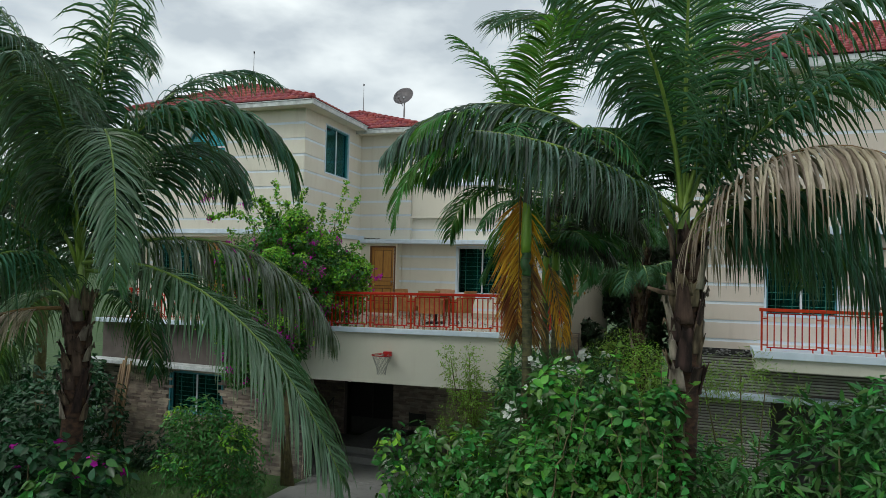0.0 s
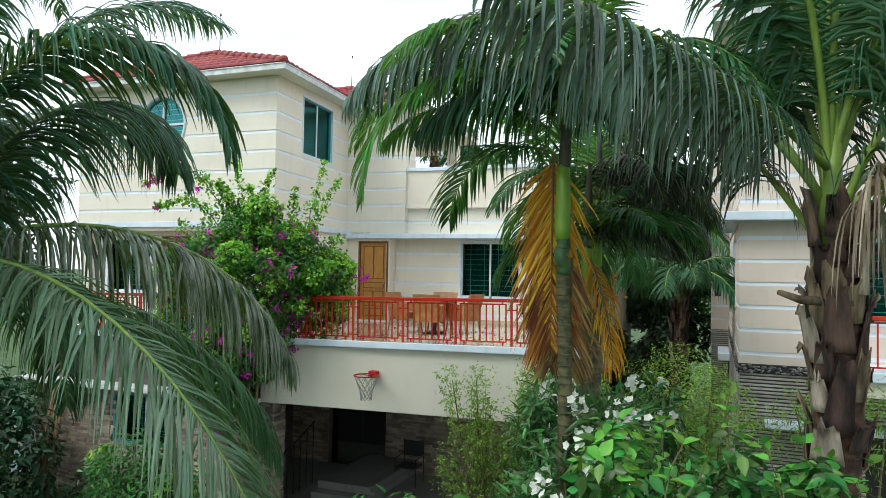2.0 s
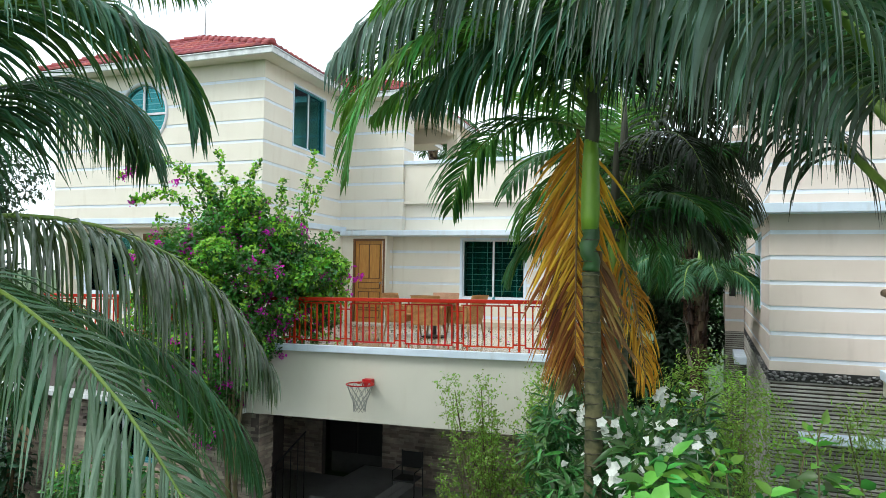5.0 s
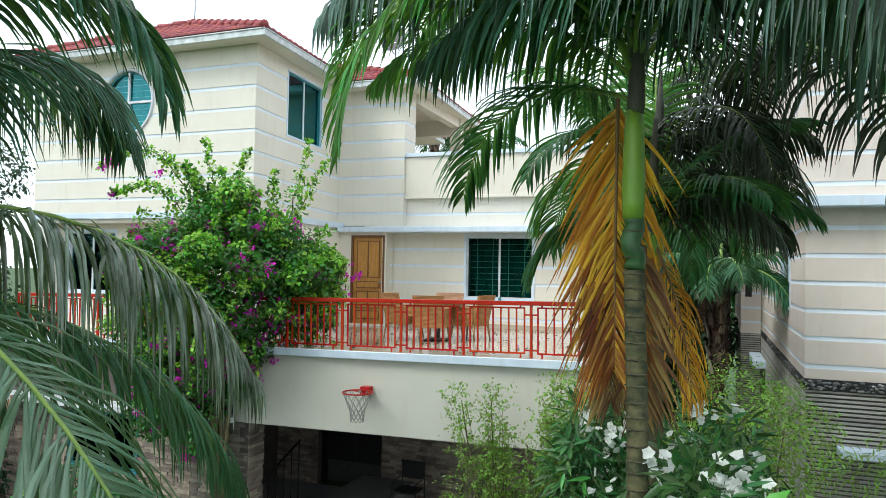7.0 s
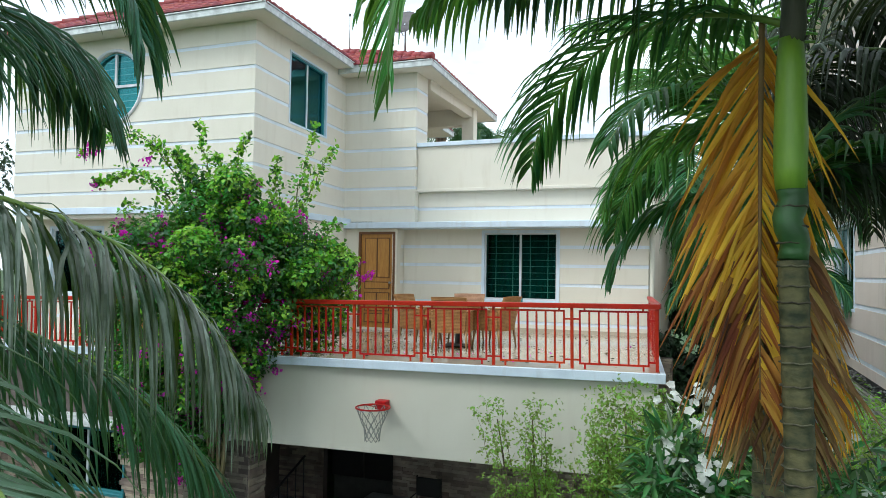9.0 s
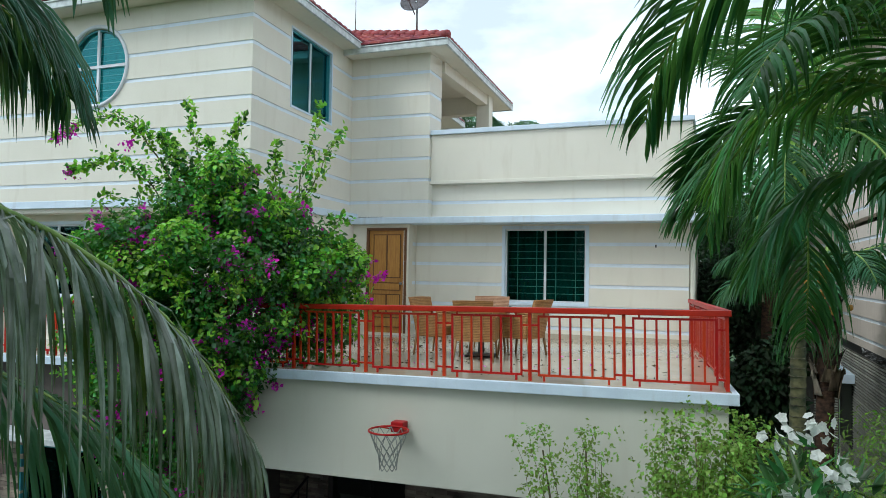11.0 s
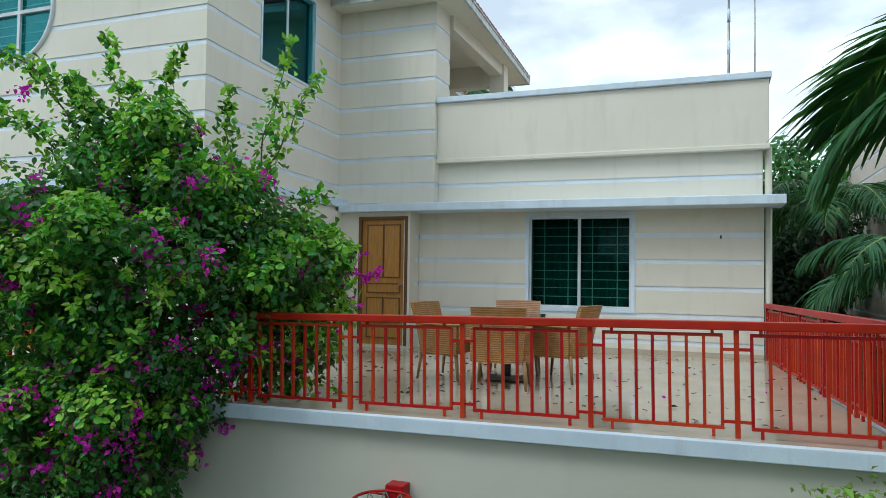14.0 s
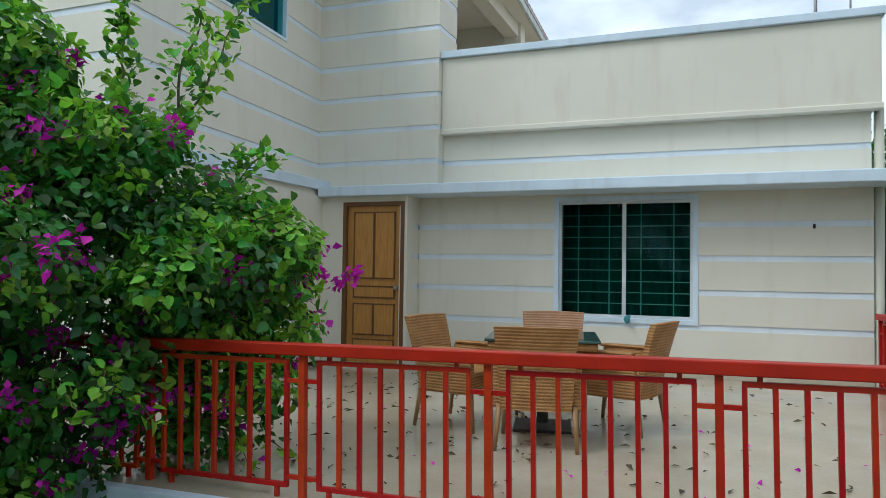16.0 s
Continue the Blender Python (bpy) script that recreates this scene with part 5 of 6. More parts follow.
def coconut_palm(at, crown_z, label, fronds, boots, r0=0.18, r1=0.145, shift=0.0):
    palm = thing("coconut_palm", (at[0], at[1], GROUND), label, "palm tree", "palms")
    part("trunk", ringed_trunk([(at[0] + shift, at[1], GROUND), (at[0] + shift, at[1], crown_z - 0.15)], r0, r1, 30, 0.035), M["trunk"], palm, "rough brown ringed trunk")
    part("heart", tube([(at[0], at[1], crown_z - 0.3), (at[0] + 0.02, at[1], crown_z + 0.3), (at[0] + 0.05, at[1], crown_z + 0.9)], [0.11, 0.07, 0.02], 10), M["rib"], palm, "green bases of the young leaves")
    rng = random.Random(boots)
    for i in range(44):
        part("leaf_base", torn_base(rng, (at[0] + shift, at[1]), crown_z + 0.12 - 1.75 * (i / 44) ** 1.1, i * 2.4 + rng.uniform(-0.4, 0.4), 0.145 + rng.uniform(-0.02, 0.015)), M["boot_grey" if i % 4 == 1 else "boot"], palm, "torn fibrous leaf base")
    for i, f in enumerate(fronds):
        kw = dict(f[5]) if len(f) > 5 else {}
        kw["pairs"], kw["leaf"] = int(kw["pairs"] * 1.25), kw["leaf"] * 1.2
        kw.setdefault("gravity", 1.9)
        kw.setdefault("jitter", 0.19)
        kw.setdefault("width", 0.021)
        base = (at[0], at[1], crown_z + kw.pop("up", 0.0))
        frond("frond", palm, base, f[0], f[1], f[2], f[3], seed=boots * 100 + i, mat=f[4], rib_w=0.034, **kw)
    return palm


D = dict
coconut_palm((-6.6, 6.5), 3.9, "coconut palm with long arching grey-green fronds in the garden", [
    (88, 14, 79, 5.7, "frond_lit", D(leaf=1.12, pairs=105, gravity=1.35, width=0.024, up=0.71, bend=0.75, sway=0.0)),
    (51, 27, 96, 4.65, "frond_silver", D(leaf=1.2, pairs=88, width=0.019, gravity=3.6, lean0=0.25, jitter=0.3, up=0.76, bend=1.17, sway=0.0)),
    (30, -5, 69, 5.2, "frond_mid", D(leaf=1.15, pairs=92, gravity=2.0, lean0=0.35, up=0.62, bend=1.52, sway=0.0)),
    (21, 80, 94, 5.9, "frond", D(leaf=0.92, pairs=100, gravity=1.1, up=0.24, bend=2.0, sway=0.0)),
    (65, 89, 171, 5.4, "frond", D(leaf=1.2, pairs=115, width=0.029, gravity=1.2, lean0=0.6, jitter=0.12, up=0.61, bend=1.55, sway=0.0)),
    (-1, 79, 139, 5.9, "frond", D(leaf=1.4, pairs=130, width=0.03, gravity=1.6, lean0=0.55, up=-0.1, bend=1.75, sway=0.0)),
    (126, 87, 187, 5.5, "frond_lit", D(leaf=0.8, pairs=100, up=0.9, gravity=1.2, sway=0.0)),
    (-24, 95, 139, 5.9, "frond", D(leaf=0.75, pairs=100, up=0.9, bend=2.0, gravity=1.4, sway=0.0)),
    (141, 57, 77, 5.0, "frond_hang", D(leaf=0.85, pairs=95, up=0.87, bend=1.34, sway=0.0)),
    (98, 88, 18, 5.5, "frond_mid", D(leaf=0.85, pairs=62, width=0.022, up=0.54, gravity=1.5, sway=0.0)),
    (156, 100, 118, 5.0, "frond_hang", D(leaf=0.9, pairs=100, width=0.026, up=0.1, bend=1.56, gravity=1.7, sway=0.0)),
    (20, 96, 25, 4.4, "frond_mid", D(leaf=0.8, pairs=85, up=0.9, gravity=1.0)),
    (60, 93, 28, 4.2, "frond_mid", D(leaf=0.7, pairs=80, up=0.6, gravity=0.8)),
    (-150, 75, 122, 5.2, "frond", D(leaf=0.95, pairs=95, up=0.6, gravity=2.0)),
    (-172, 60, 120, 4.8, "frond", D(leaf=0.95, pairs=95, up=0.3, gravity=2.2)),
    (-89, 90, 58, 4.9, "frond", D(leaf=0.85, pairs=85, up=0.5)),
    (-130, 90, 60, 4.4, "frond_new", D(leaf=0.75, pairs=75, up=0.6)),
    (-40, 60, 110, 4.4, "frond", D(leaf=0.95, pairs=85, gravity=1.8)),
    (-120, 60, 125, 4.2, "frond", D(leaf=0.95, pairs=85, gravity=1.8)),
    (165, 62, 140, 3.9, "frond", D(leaf=0.95, pairs=85, gravity=1.8)),
    (-70, 28, 105, 3.9, "frond_lit", D(leaf=0.95, pairs=85, gravity=1.8)),
    (-20, 30, 110, 3.9, "frond", D(leaf=0.95, pairs=85, gravity=1.8)),
    (-35, 85, 130, 4.8, "frond", D(leaf=0.95, pairs=95, up=0.7, gravity=2.0)),
    (-100, 92, 45, 4.6, "frond", D(leaf=0.95, pairs=90, up=0.6, gravity=2.2)),
    (165, 85, 80, 4.8, "frond", D(leaf=0.95, pairs=90, up=0.5, gravity=2.2)),
    (-62, 86, 90, 4.9, "frond", D(leaf=0.95, pairs=90, up=0.5, gravity=2.2)),
    (-140, 10, 85, 3.2, "frond_grey", D(leaf=0.8, pairs=65, rib="rib_dry", gravity=2.0)),
], 1)
coconut_palm((2.1, 7.1), 4.95, "tall coconut palm with dark hanging fronds and shaggy trunk", [
    (-87, 58, 104, 4.8, "frond_hang", D(leaf=1.0, pairs=95, gravity=3.4, up=0.16, bend=1.47, sway=0.0)),
    (-149, 19, 24, 3.3, "frond_hang", D(leaf=0.66, pairs=58, gravity=3.6, up=0.43, bend=1.4, sway=0.0, width=0.023)),
    (-55, 82, 78, 5.2, "frond", D(leaf=0.9, pairs=85, gravity=0.9, up=0.7, bend=0.8, sway=0.0)),
    (25, 76, 30, 5.2, "frond", D(leaf=1.05, pairs=90, up=0.0, gravity=0.8, jitter=0.1)),
    (112, 73, 118, 3.1, "frond_grey", D(leaf=1.05, pairs=95, gravity=3.0, rib="rib_dry", up=-0.36, bend=1.46, sway=0.0)),
    (106, 84, 106, 4.6, "frond", D(leaf=0.95, pairs=85, up=-0.3, gravity=1.3)),
    (-24, 40, 59, 5.9, "frond_shaded", D(leaf=0.72, pairs=76, up=-0.18, gravity=2.6, bend=1.68, sway=0.0)),
    (170, 88, 30, 4.2, "frond_mid", D(leaf=0.8, pairs=80, up=0.3, gravity=0.9)),
    (-150, 88, 70, 4.2, "frond_mid", D(leaf=0.85, pairs=85, up=0.2)),
    (60, 80, 90, 4.2, "frond_mid", D(leaf=0.9, pairs=85, up=0.2)),
    (-80, 70, 110, 4.0, "frond", D(leaf=0.9, pairs=85, up=0.1)),
    (-10, 72, 88, 4.0, "frond", D(leaf=0.9, pairs=85, up=0.1)),
    (30, 45, 105, 3.9, "frond", D(leaf=0.9, pairs=80)),
    (-60, 88, 60, 4.2, "frond", D(leaf=0.8, pairs=80, up=0.3)),
    (100, 85, 85, 4.2, "frond", D(leaf=0.9, pairs=85, up=0.3)),
    (70, 38, 110, 3.2, "frond", D(leaf=1.0, pairs=85, gravity=3.0)),
    (96, 54, 118, 3.3, "frond", D(leaf=1.0, pairs=85, gravity=3.0)),
    (20, 92, 40, 3.8, "frond_new", D(leaf=0.6, pairs=70, up=0.4, gravity=0.8)),
], 2, shift=0.05)
coconut = bpy.data.objects["coconut_palm.001"]
part("stub", tube([(2.05, 6.98, 4.44), (1.89, 6.85, 4.45), (1.75, 6.73, 4.5)], [0.035, 0.03, 0.02], 7), M["boot"], coconut, "broken stub of a leaf stalk")


def areca_palm(at, shaft0, shaft1, label, fronds, seed, r=0.066, dry=(), lean=0.0):
    palm = thing("areca_palm", (at[0], at[1], GROUND), label, "palm tree", "palms")
    foot, green = at[0] + lean * (shaft0 - GROUND), shaft0 - 0.34

    def axis(z):
        return (foot + (at[0] - foot) * (z - GROUND) / (shaft0 - GROUND), at[1], z)

    part("trunk", ringed_trunk([axis(GROUND), axis(green)], r * 1.12, r * 0.97, int((green - GROUND) / 0.10), 0.045), M["ring_trunk"], palm, "slender ringed trunk")
    part("young_trunk", ringed_trunk([axis(green), axis(shaft0)], r * 0.97, r * 0.98, 3, 0.03), M["trunk_green"], palm, "smooth green newest joints of the trunk")
    scar = bpy.data.meshes.new("leaf_scar")
    ring = tube([((r * 1.0) * math.cos(2 * math.pi * i / 18), (r * 1.0) * math.sin(2 * math.pi * i / 18), 0.003 * math.sin(i * 2.1)) for i in range(19)], 0.0045, 5, False)
    ring.to_mesh(scar)
    ring.free()
    scar.materials.append(M["scar"])
    scar["local"] = 1
    z = max(shaft0 - 2.6, 1.5)
    while z < shaft0 - 0.06:
        place("leaf_scar", scar, palm, axis(z))
        z += 0.06 + 0.05 * (0.5 + 0.5 * math.sin(z * 47))
    h = shaft1 - shaft0
    part("crownshaft", tube([axis(shaft0 - 0.02), axis(shaft0 + 0.08), (at[0], at[1], shaft0 + h * 0.35), (at[0], at[1], shaft0 + h * 0.8), (at[0], at[1], shaft1)], [r, r * 1.09, r * 1.1, r * 0.95, r * 0.8], 18), M["shaft"], palm, "smooth green crownshaft")
    part("sheath", tube([(at[0], at[1], shaft1 - 0.04), (at[0] + 0.01, at[1], shaft1 + 0.05), (at[0] + 0.015, at[1], shaft1 + 0.55), (at[0] + 0.02, at[1], shaft1 + 0.9)], [r * 0.8, r * 0.86, r * 0.62, r * 0.3], 14), M["sheath"], palm, "grey-brown leaf sheath above the crownshaft")
    for i, f in enumerate(fronds):
        kw = dict(f[5]) if len(f) > 5 else {}
        kw["pairs"] = int(kw["pairs"] * 0.9)
        kw.setdefault("gravity", 0.95)
        frond("frond", palm, (at[0], at[1], shaft1 + kw.pop("up", -0.05)), f[0], f[1], f[2], f[3], seed=seed * 100 + i, mat=f[4], width=kw.pop("width", 0.02), bare=kw.pop("bare", 0.1), rib_w=0.018, **kw)
    for i, (mat, az, e0, length, dx, dy, z, leaf, pairs) in enumerate(dry):
        frond("dead_frond", palm, (at[0] + dx, at[1] + dy, z), az, e0, 3, length, leaf=leaf, pairs=pairs, mat=mat, rib="rib_dry", gravity=0.38, lean0=1.35, width=0.0165, rough_ends=0.4, jitter=0.27, sway=0.0, rib_w=0.016, seed=seed * 50 + i, bare=0.04, tip_mat="frond_rust" if mat == "frond_dry" else None, label="dead yellow-brown frond hanging down" if mat == "frond_dry" else "withered brown frond hanging down")
    return palm


areca_palm((0.034, 7.88), 4.93, 5.6, "areca palm with green crownshaft and a hanging dead frond", [
    (-131, 66, 158, 2.73, "frond_new", D(leaf=0.7, pairs=62, up=0.22, bend=0.91, sway=0.0)),
    (-66, 27, 109, 1.85, "areca", D(leaf=0.62, pairs=56, up=0.06, bend=1.35, sway=0.0)),
    (-104, 66, 135, 2.5, "frond_new", D(leaf=0.68, pairs=58, up=0.3)),
    (-92, 50, 95, 2.0, "frond_new", D(leaf=0.62, pairs=38, up=0.2, gravity=2.2)),
    (-140, 75, 130, 2.3, "frond_new", D(leaf=0.66, pairs=54, up=0.35)),
    (-75, 72, 115, 2.4, "areca", D(leaf=0.66, pairs=54, up=0.35)),
    (-15, 55, 115, 2.3, "areca", D(leaf=0.64, pairs=50, up=0.3)),
    (25, 60, 125, 2.6, "frond_shaded", D(leaf=0.7, pairs=56, up=0.2, gravity=1.5)),
    (60, 66, 95, 2.5, "frond_shaded", D(leaf=0.7, pairs=56, up=0.2, gravity=1.5)),
    (92, 58, 125, 2.6, "frond_shaded", D(leaf=0.7, pairs=56, up=0.25, gravity=1.5)),
    (125, 60, 120, 2.4, "areca", D(leaf=0.66, pairs=54, up=0.3)),
    (-10, 88, 40, 2.4, "frond_new", D(leaf=0.72, pairs=66, gravity=0.7, up=0.4)),
    (60, 86, 48, 2.4, "frond_new", D(leaf=0.7, pairs=64, gravity=0.7, up=0.4)),
    (150, 84, 58, 2.3, "frond_new", D(leaf=0.7, pairs=64, gravity=0.7, up=0.4)),
    (-80, 86, 50, 2.4, "frond_new", D(leaf=0.72, pairs=66, gravity=0.7, up=0.4)),
    (170, 70, 125, 2.0, "areca", D(leaf=0.64, pairs=50, up=0.3)),
], 3, dry=[("frond_dry", -22, -88, 1.8, -0.115, 0.085, 5.74, 0.86, 92), ("frond_withered", -40, -86, 1.25, -0.12, 0.16, 4.95, 0.6, 46), ("frond_withered", 10, -87, 1.1, 0.06, 0.14, 4.75, 0.5, 40)], lean=0.022)
areca_palm((0.03, 9.9), 4.7, 5.5, "areca palm of the clump with spiky green fronds", [
    (-97, 40, 125, 1.4, "frond_new", D(leaf=0.62, pairs=46, gravity=0.8)),
    (-54, 38, 128, 1.85, "areca", D(leaf=0.64, pairs=48)),
    (-70, 75, 75, 2.1, "frond_new", D(leaf=0.62, pairs=44, gravity=0.8)),
    (-140, 55, 120, 1.7, "areca", D(leaf=0.6, pairs=42)),
    (30, 60, 130, 2.4, "frond_shaded", D(leaf=0.7, pairs=54, gravity=1.6)),
    (27, 10, 70, 2.7, "frond_shaded", D(leaf=0.75, pairs=60, up=0.3, gravity=1.5, bend=1.35)),
    (42, 50, 120, 2.1, "frond_shaded", D(leaf=0.75, pairs=60, up=0.1, gravity=1.7)),
    (90, 78, 85, 2.2, "frond_shaded", D(leaf=0.7, pairs=56, gravity=1.7)),
    (110, 62, 105, 1.5, "frond_shaded", D(leaf=0.65, pairs=54, gravity=1.7)),
    (150, 60, 130, 2.0, "frond_shaded", D(leaf=0.65, pairs=50, gravity=1.6)),
    (-10, 88, 30, 1.9, "frond_new", D(leaf=0.55, pairs=40, gravity=0.7)),
], 4, r=0.06)
areca_palm((0.05, 9.1), 4.2, 4.9, "areca palm of the clump with dark fronds", [
    (-100, 45, 130, 1.25, "areca", D(leaf=0.5, pairs=40)),
    (60, 60, 120, 1.35, "frond_shaded", D(leaf=0.55, pairs=44, gravity=1.5)),
    (120, 60, 120, 1.25, "frond_shaded", D(leaf=0.55, pairs=44, gravity=1.5)),
    (20, 70, 110, 1.9, "frond_shaded", D(leaf=0.6, pairs=50, gravity=1.5)),
    (-60, 86, 60, 1.9, "frond_new", D(leaf=0.5, pairs=36)),
    (100, 55, 95, 1.3, "areca", D(leaf=0.55, pairs=46, gravity=0.9)),
    (60, 62, 95, 1.4, "areca", D(leaf=0.55, pairs=46, gravity=0.9)),
    (140, 60, 100, 1.4, "areca", D(leaf=0.55, pairs=46, gravity=0.9)),
    (80, 80, 85, 1.6, "areca", D(leaf=0.55, pairs=46, gravity=0.8)),
    (15, 50, 100, 1.4, "areca", D(leaf=0.55, pairs=46, gravity=0.9)),
    (120, -60, 25, 1.3, "frond_dry", D(leaf=0.5, pairs=52, gravity=1.5, rib="rib_dry", jitter=0.2, width=0.012)),
], 5, r=0.06)
corner_palm = areca_palm((-0.32, 12.84), 4.95, 5.8, "areca palm beside the terrace corner with hanging fronds and fruit", [
    (-26, 40, 41, 2.7, "frond_new", D(leaf=0.72, pairs=66, gravity=0.8, width=0.03, up=0.35, bend=1.69, sway=0.0)),
    (-50, 24, 88, 1.55, "areca", D(leaf=0.76, pairs=60, gravity=0.4, width=0.036, lean0=0.8, jitter=0.16, up=0.3, bend=0.77, sway=0.0)),
    (-76, 2, 70, 1.4, "areca", D(leaf=0.7, pairs=50, gravity=0.7, width=0.032, lean0=0.7, up=0.0, sway=0.0)),
    (-6, -25, 25, 2.3, "areca", D(leaf=0.72, pairs=60, gravity=1.6, width=0.026, up=0.06)),
    (-30, 62, 60, 2.2, "frond_new", D(leaf=0.65, pairs=48, gravity=0.8, width=0.028, up=0.35)),
    (-10, 75, 70, 2.4, "frond_new", D(leaf=0.68, pairs=58, gravity=0.8, width=0.028, up=0.35)),
    (45, 20, 110, 2.4, "areca", D(leaf=0.7, pairs=56, gravity=1.6, width=0.026, up=0.2)),
    (181, -4, 152, 2.47, "areca", D(leaf=0.78, pairs=60, gravity=1.8)),
    (-170, 35, 140, 2.0, "areca", D(leaf=0.72, pairs=52, gravity=1.4)),
    (150, 22, 130, 2.2, "areca", D(leaf=0.74, pairs=54, gravity=1.7)),
    (110, 35, 125, 2.1, "areca", D(leaf=0.72, pairs=50, gravity=1.6)),
    (70, 45, 115, 2.1, "areca", D(leaf=0.7, pairs=48)),
    (20, 50, 110, 2.1, "areca", D(leaf=0.7, pairs=48)),
    (125, 60, 105, 2.0, "frond_new", D(leaf=0.7, pairs=48)),
    (140, 82, 60, 2.0, "frond_new", D(leaf=0.62, pairs=46, gravity=0.8)),
], 6, r=0.07)
rng = random.Random(9)
nut = bpy.data.meshes.new("fruit")
bm = bmesh.new()
bmesh.ops.create_icosphere(bm, subdivisions=2, radius=0.022, matrix=Matrix.Diagonal((1, 1, 1.3, 1)))
bm.to_mesh(nut)
bm.free()
nut.materials.append(M["fruit"])
nut["local"] = 1
part("fruit_stalk", tube([(-0.30, 12.78, 4.9), (-0.18, 12.6, 4.7), (-0.12, 12.52, 4.35)], [0.02, 0.015, 0.006], 6), M["rib"], corner_palm)
for i in range(36):
    place("fruit", nut, corner_palm, (-0.14 + rng.gauss(0, 0.06), 12.55 + rng.gauss(0, 0.06), rng.uniform(4.2, 4.65)))

# ---------------------------------------------------------------- bougainvillea
def spray(rng, start, end, rise, n=14):
    a, b = np.array(start, float), np.array(end, float)
    f = np.linspace(0, 1, n)[:, None]
    return a + (b - a) * f + np.array([0, 0, 1.0]) * (rise * np.sin(np.pi * f)) + rng.normal(size=(n, 3)) * 0.02


rng = np.random.default_rng(21)
boug = thing("bougainvillea", (-6.95, 12.9, GROUND), "large green bougainvillea with magenta flowers spilling over the railing", "shrub")
BL = [(-6.95, 13.0, 4.35, 1.15, 0.9, 0.95), (-8.0, 12.8, 4.65, 0.95, 0.7, 0.72), (-6.3, 13.6, 4.6, 0.65, 0.7, 0.66), (-7.15, 12.75, 3.5, 0.72, 0.5, 0.8), (-6.8, 12.85, 3.45, 0.4, 0.4, 0.55), (-8.0, 12.7, 3.7, 0.8, 0.5, 0.8), (-7.1, 12.85, 2.75, 0.36, 0.3, 0.5), (-5.95, 13.95, 4.5, 0.42, 0.4, 0.42), (-5.75, 14.1, 4.45, 0.22, 0.24, 0.24), (-6.1, 13.9, 3.85, 0.42, 0.35, 0.5), (-7.9, 12.8, 2.6, 0.8, 0.4, 0.9), (-7.4, 12.8, 2.2, 0.5, 0.35, 0.7), (-8.5, 12.8, 3.3, 0.7, 0.4, 0.9), (-7.0, 12.95, 5.5, 0.36, 0.3, 0.26), (-7.35, 12.9, 5.4, 0.42, 0.35, 0.34), (-7.6, 12.85, 5.85, 0.2, 0.18, 0.2), (-6.6, 13.4, 5.1, 0.5, 0.45, 0.3)]
seeds, sd0 = blob_points(rng, BL, 170, hollow=1.0)
LUMPS = [(*q, *(rng.uniform(0.16, 0.34) * np.array([1.0, 1.0, 0.8]))) for q in seeds]
# Upper lumps get pale leaves: young growth plus painted sunlit spots.
LIT_LUMPS = [b for b, o in zip(LUMPS, sd0) if o[2] > -0.35][::2]
p, d = blob_points(rng, BL + LUMPS, 46000)
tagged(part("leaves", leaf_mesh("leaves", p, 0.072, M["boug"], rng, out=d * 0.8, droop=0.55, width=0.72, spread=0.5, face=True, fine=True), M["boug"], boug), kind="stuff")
p, d = blob_points(rng, LIT_LUMPS, 19000, hollow=0.95)
# No pale leaves underneath or low down, so the shaded part stays dark.
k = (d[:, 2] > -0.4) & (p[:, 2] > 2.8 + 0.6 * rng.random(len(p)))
tagged(part("young_leaves", leaf_mesh("young_leaves", p[k], 0.068, M["boug_new"], rng, out=d[k], droop=0.2, width=0.68, spread=0.5, face=True, fine=True), M["boug_new"], boug, "light young leaves, also standing for lit spots"), kind="stuff")
stems = bmesh.new()
for i in range(7):
    top = (-6.95 + rng.normal() * 0.5, 12.95 + rng.normal() * 0.2, 3.6 + rng.random())
    tube([(-6.95 + 0.05 * i, 12.75, GROUND), (-6.9 + rng.normal() * 0.1, 12.8, 1.5), top], [0.04, 0.03, 0.012], 6, True, stems)
SPRAYS = [((-7.4, 12.9, 5.2), (-9.35, 12.5, 6.23), 0.75), ((-7.5, 12.8, 5.1), (-9.09, 12.5, 5.74), 0.45), ((-7.3, 13.0, 5.4), (-7.56, 13.0, 6.69), 0.05), ((-7.1, 13.1, 5.4), (-6.75, 13.0, 6.45), 0.1), ((-7.2, 13.0, 5.3), (-8.2, 12.7, 6.35), 0.2), ((-6.4, 13.7, 5.2), (-5.74, 13.8, 6.37), -0.05), ((-6.4, 13.7, 5.3), (-6.05, 13.8, 6.72), -0.1), ((-6.6, 13.5, 5.3), (-6.45, 13.4, 6.15), 0.0), ((-7.0, 13.0, 5.4), (-7.2, 12.9, 6.2), 0.1), ((-7.5, 13.0, 5.3), (-7.9, 12.9, 6.3), 0.15)]
sp, sd = [], []
for a, b, r in SPRAYS:
    q = spray(rng, a, b, r)
    tube([tuple(v) for v in q], [0.012 - 0.0007 * j for j in range(len(q))], 5, True, stems)
    many = 30 if b[0] < -8.5 else 17
    w = np.repeat(q, many, 0) + rng.normal(size=(len(q) * many, 3)) * np.repeat(np.linspace(0.09, 0.03, len(q)), many)[:, None]
    sp.append(w)
    sd.append(rng.normal(size=w.shape) + np.array([0, 0, 0.4]))
tip_p, tip_d = blob_points(rng, BL, 420, hollow=1.0)
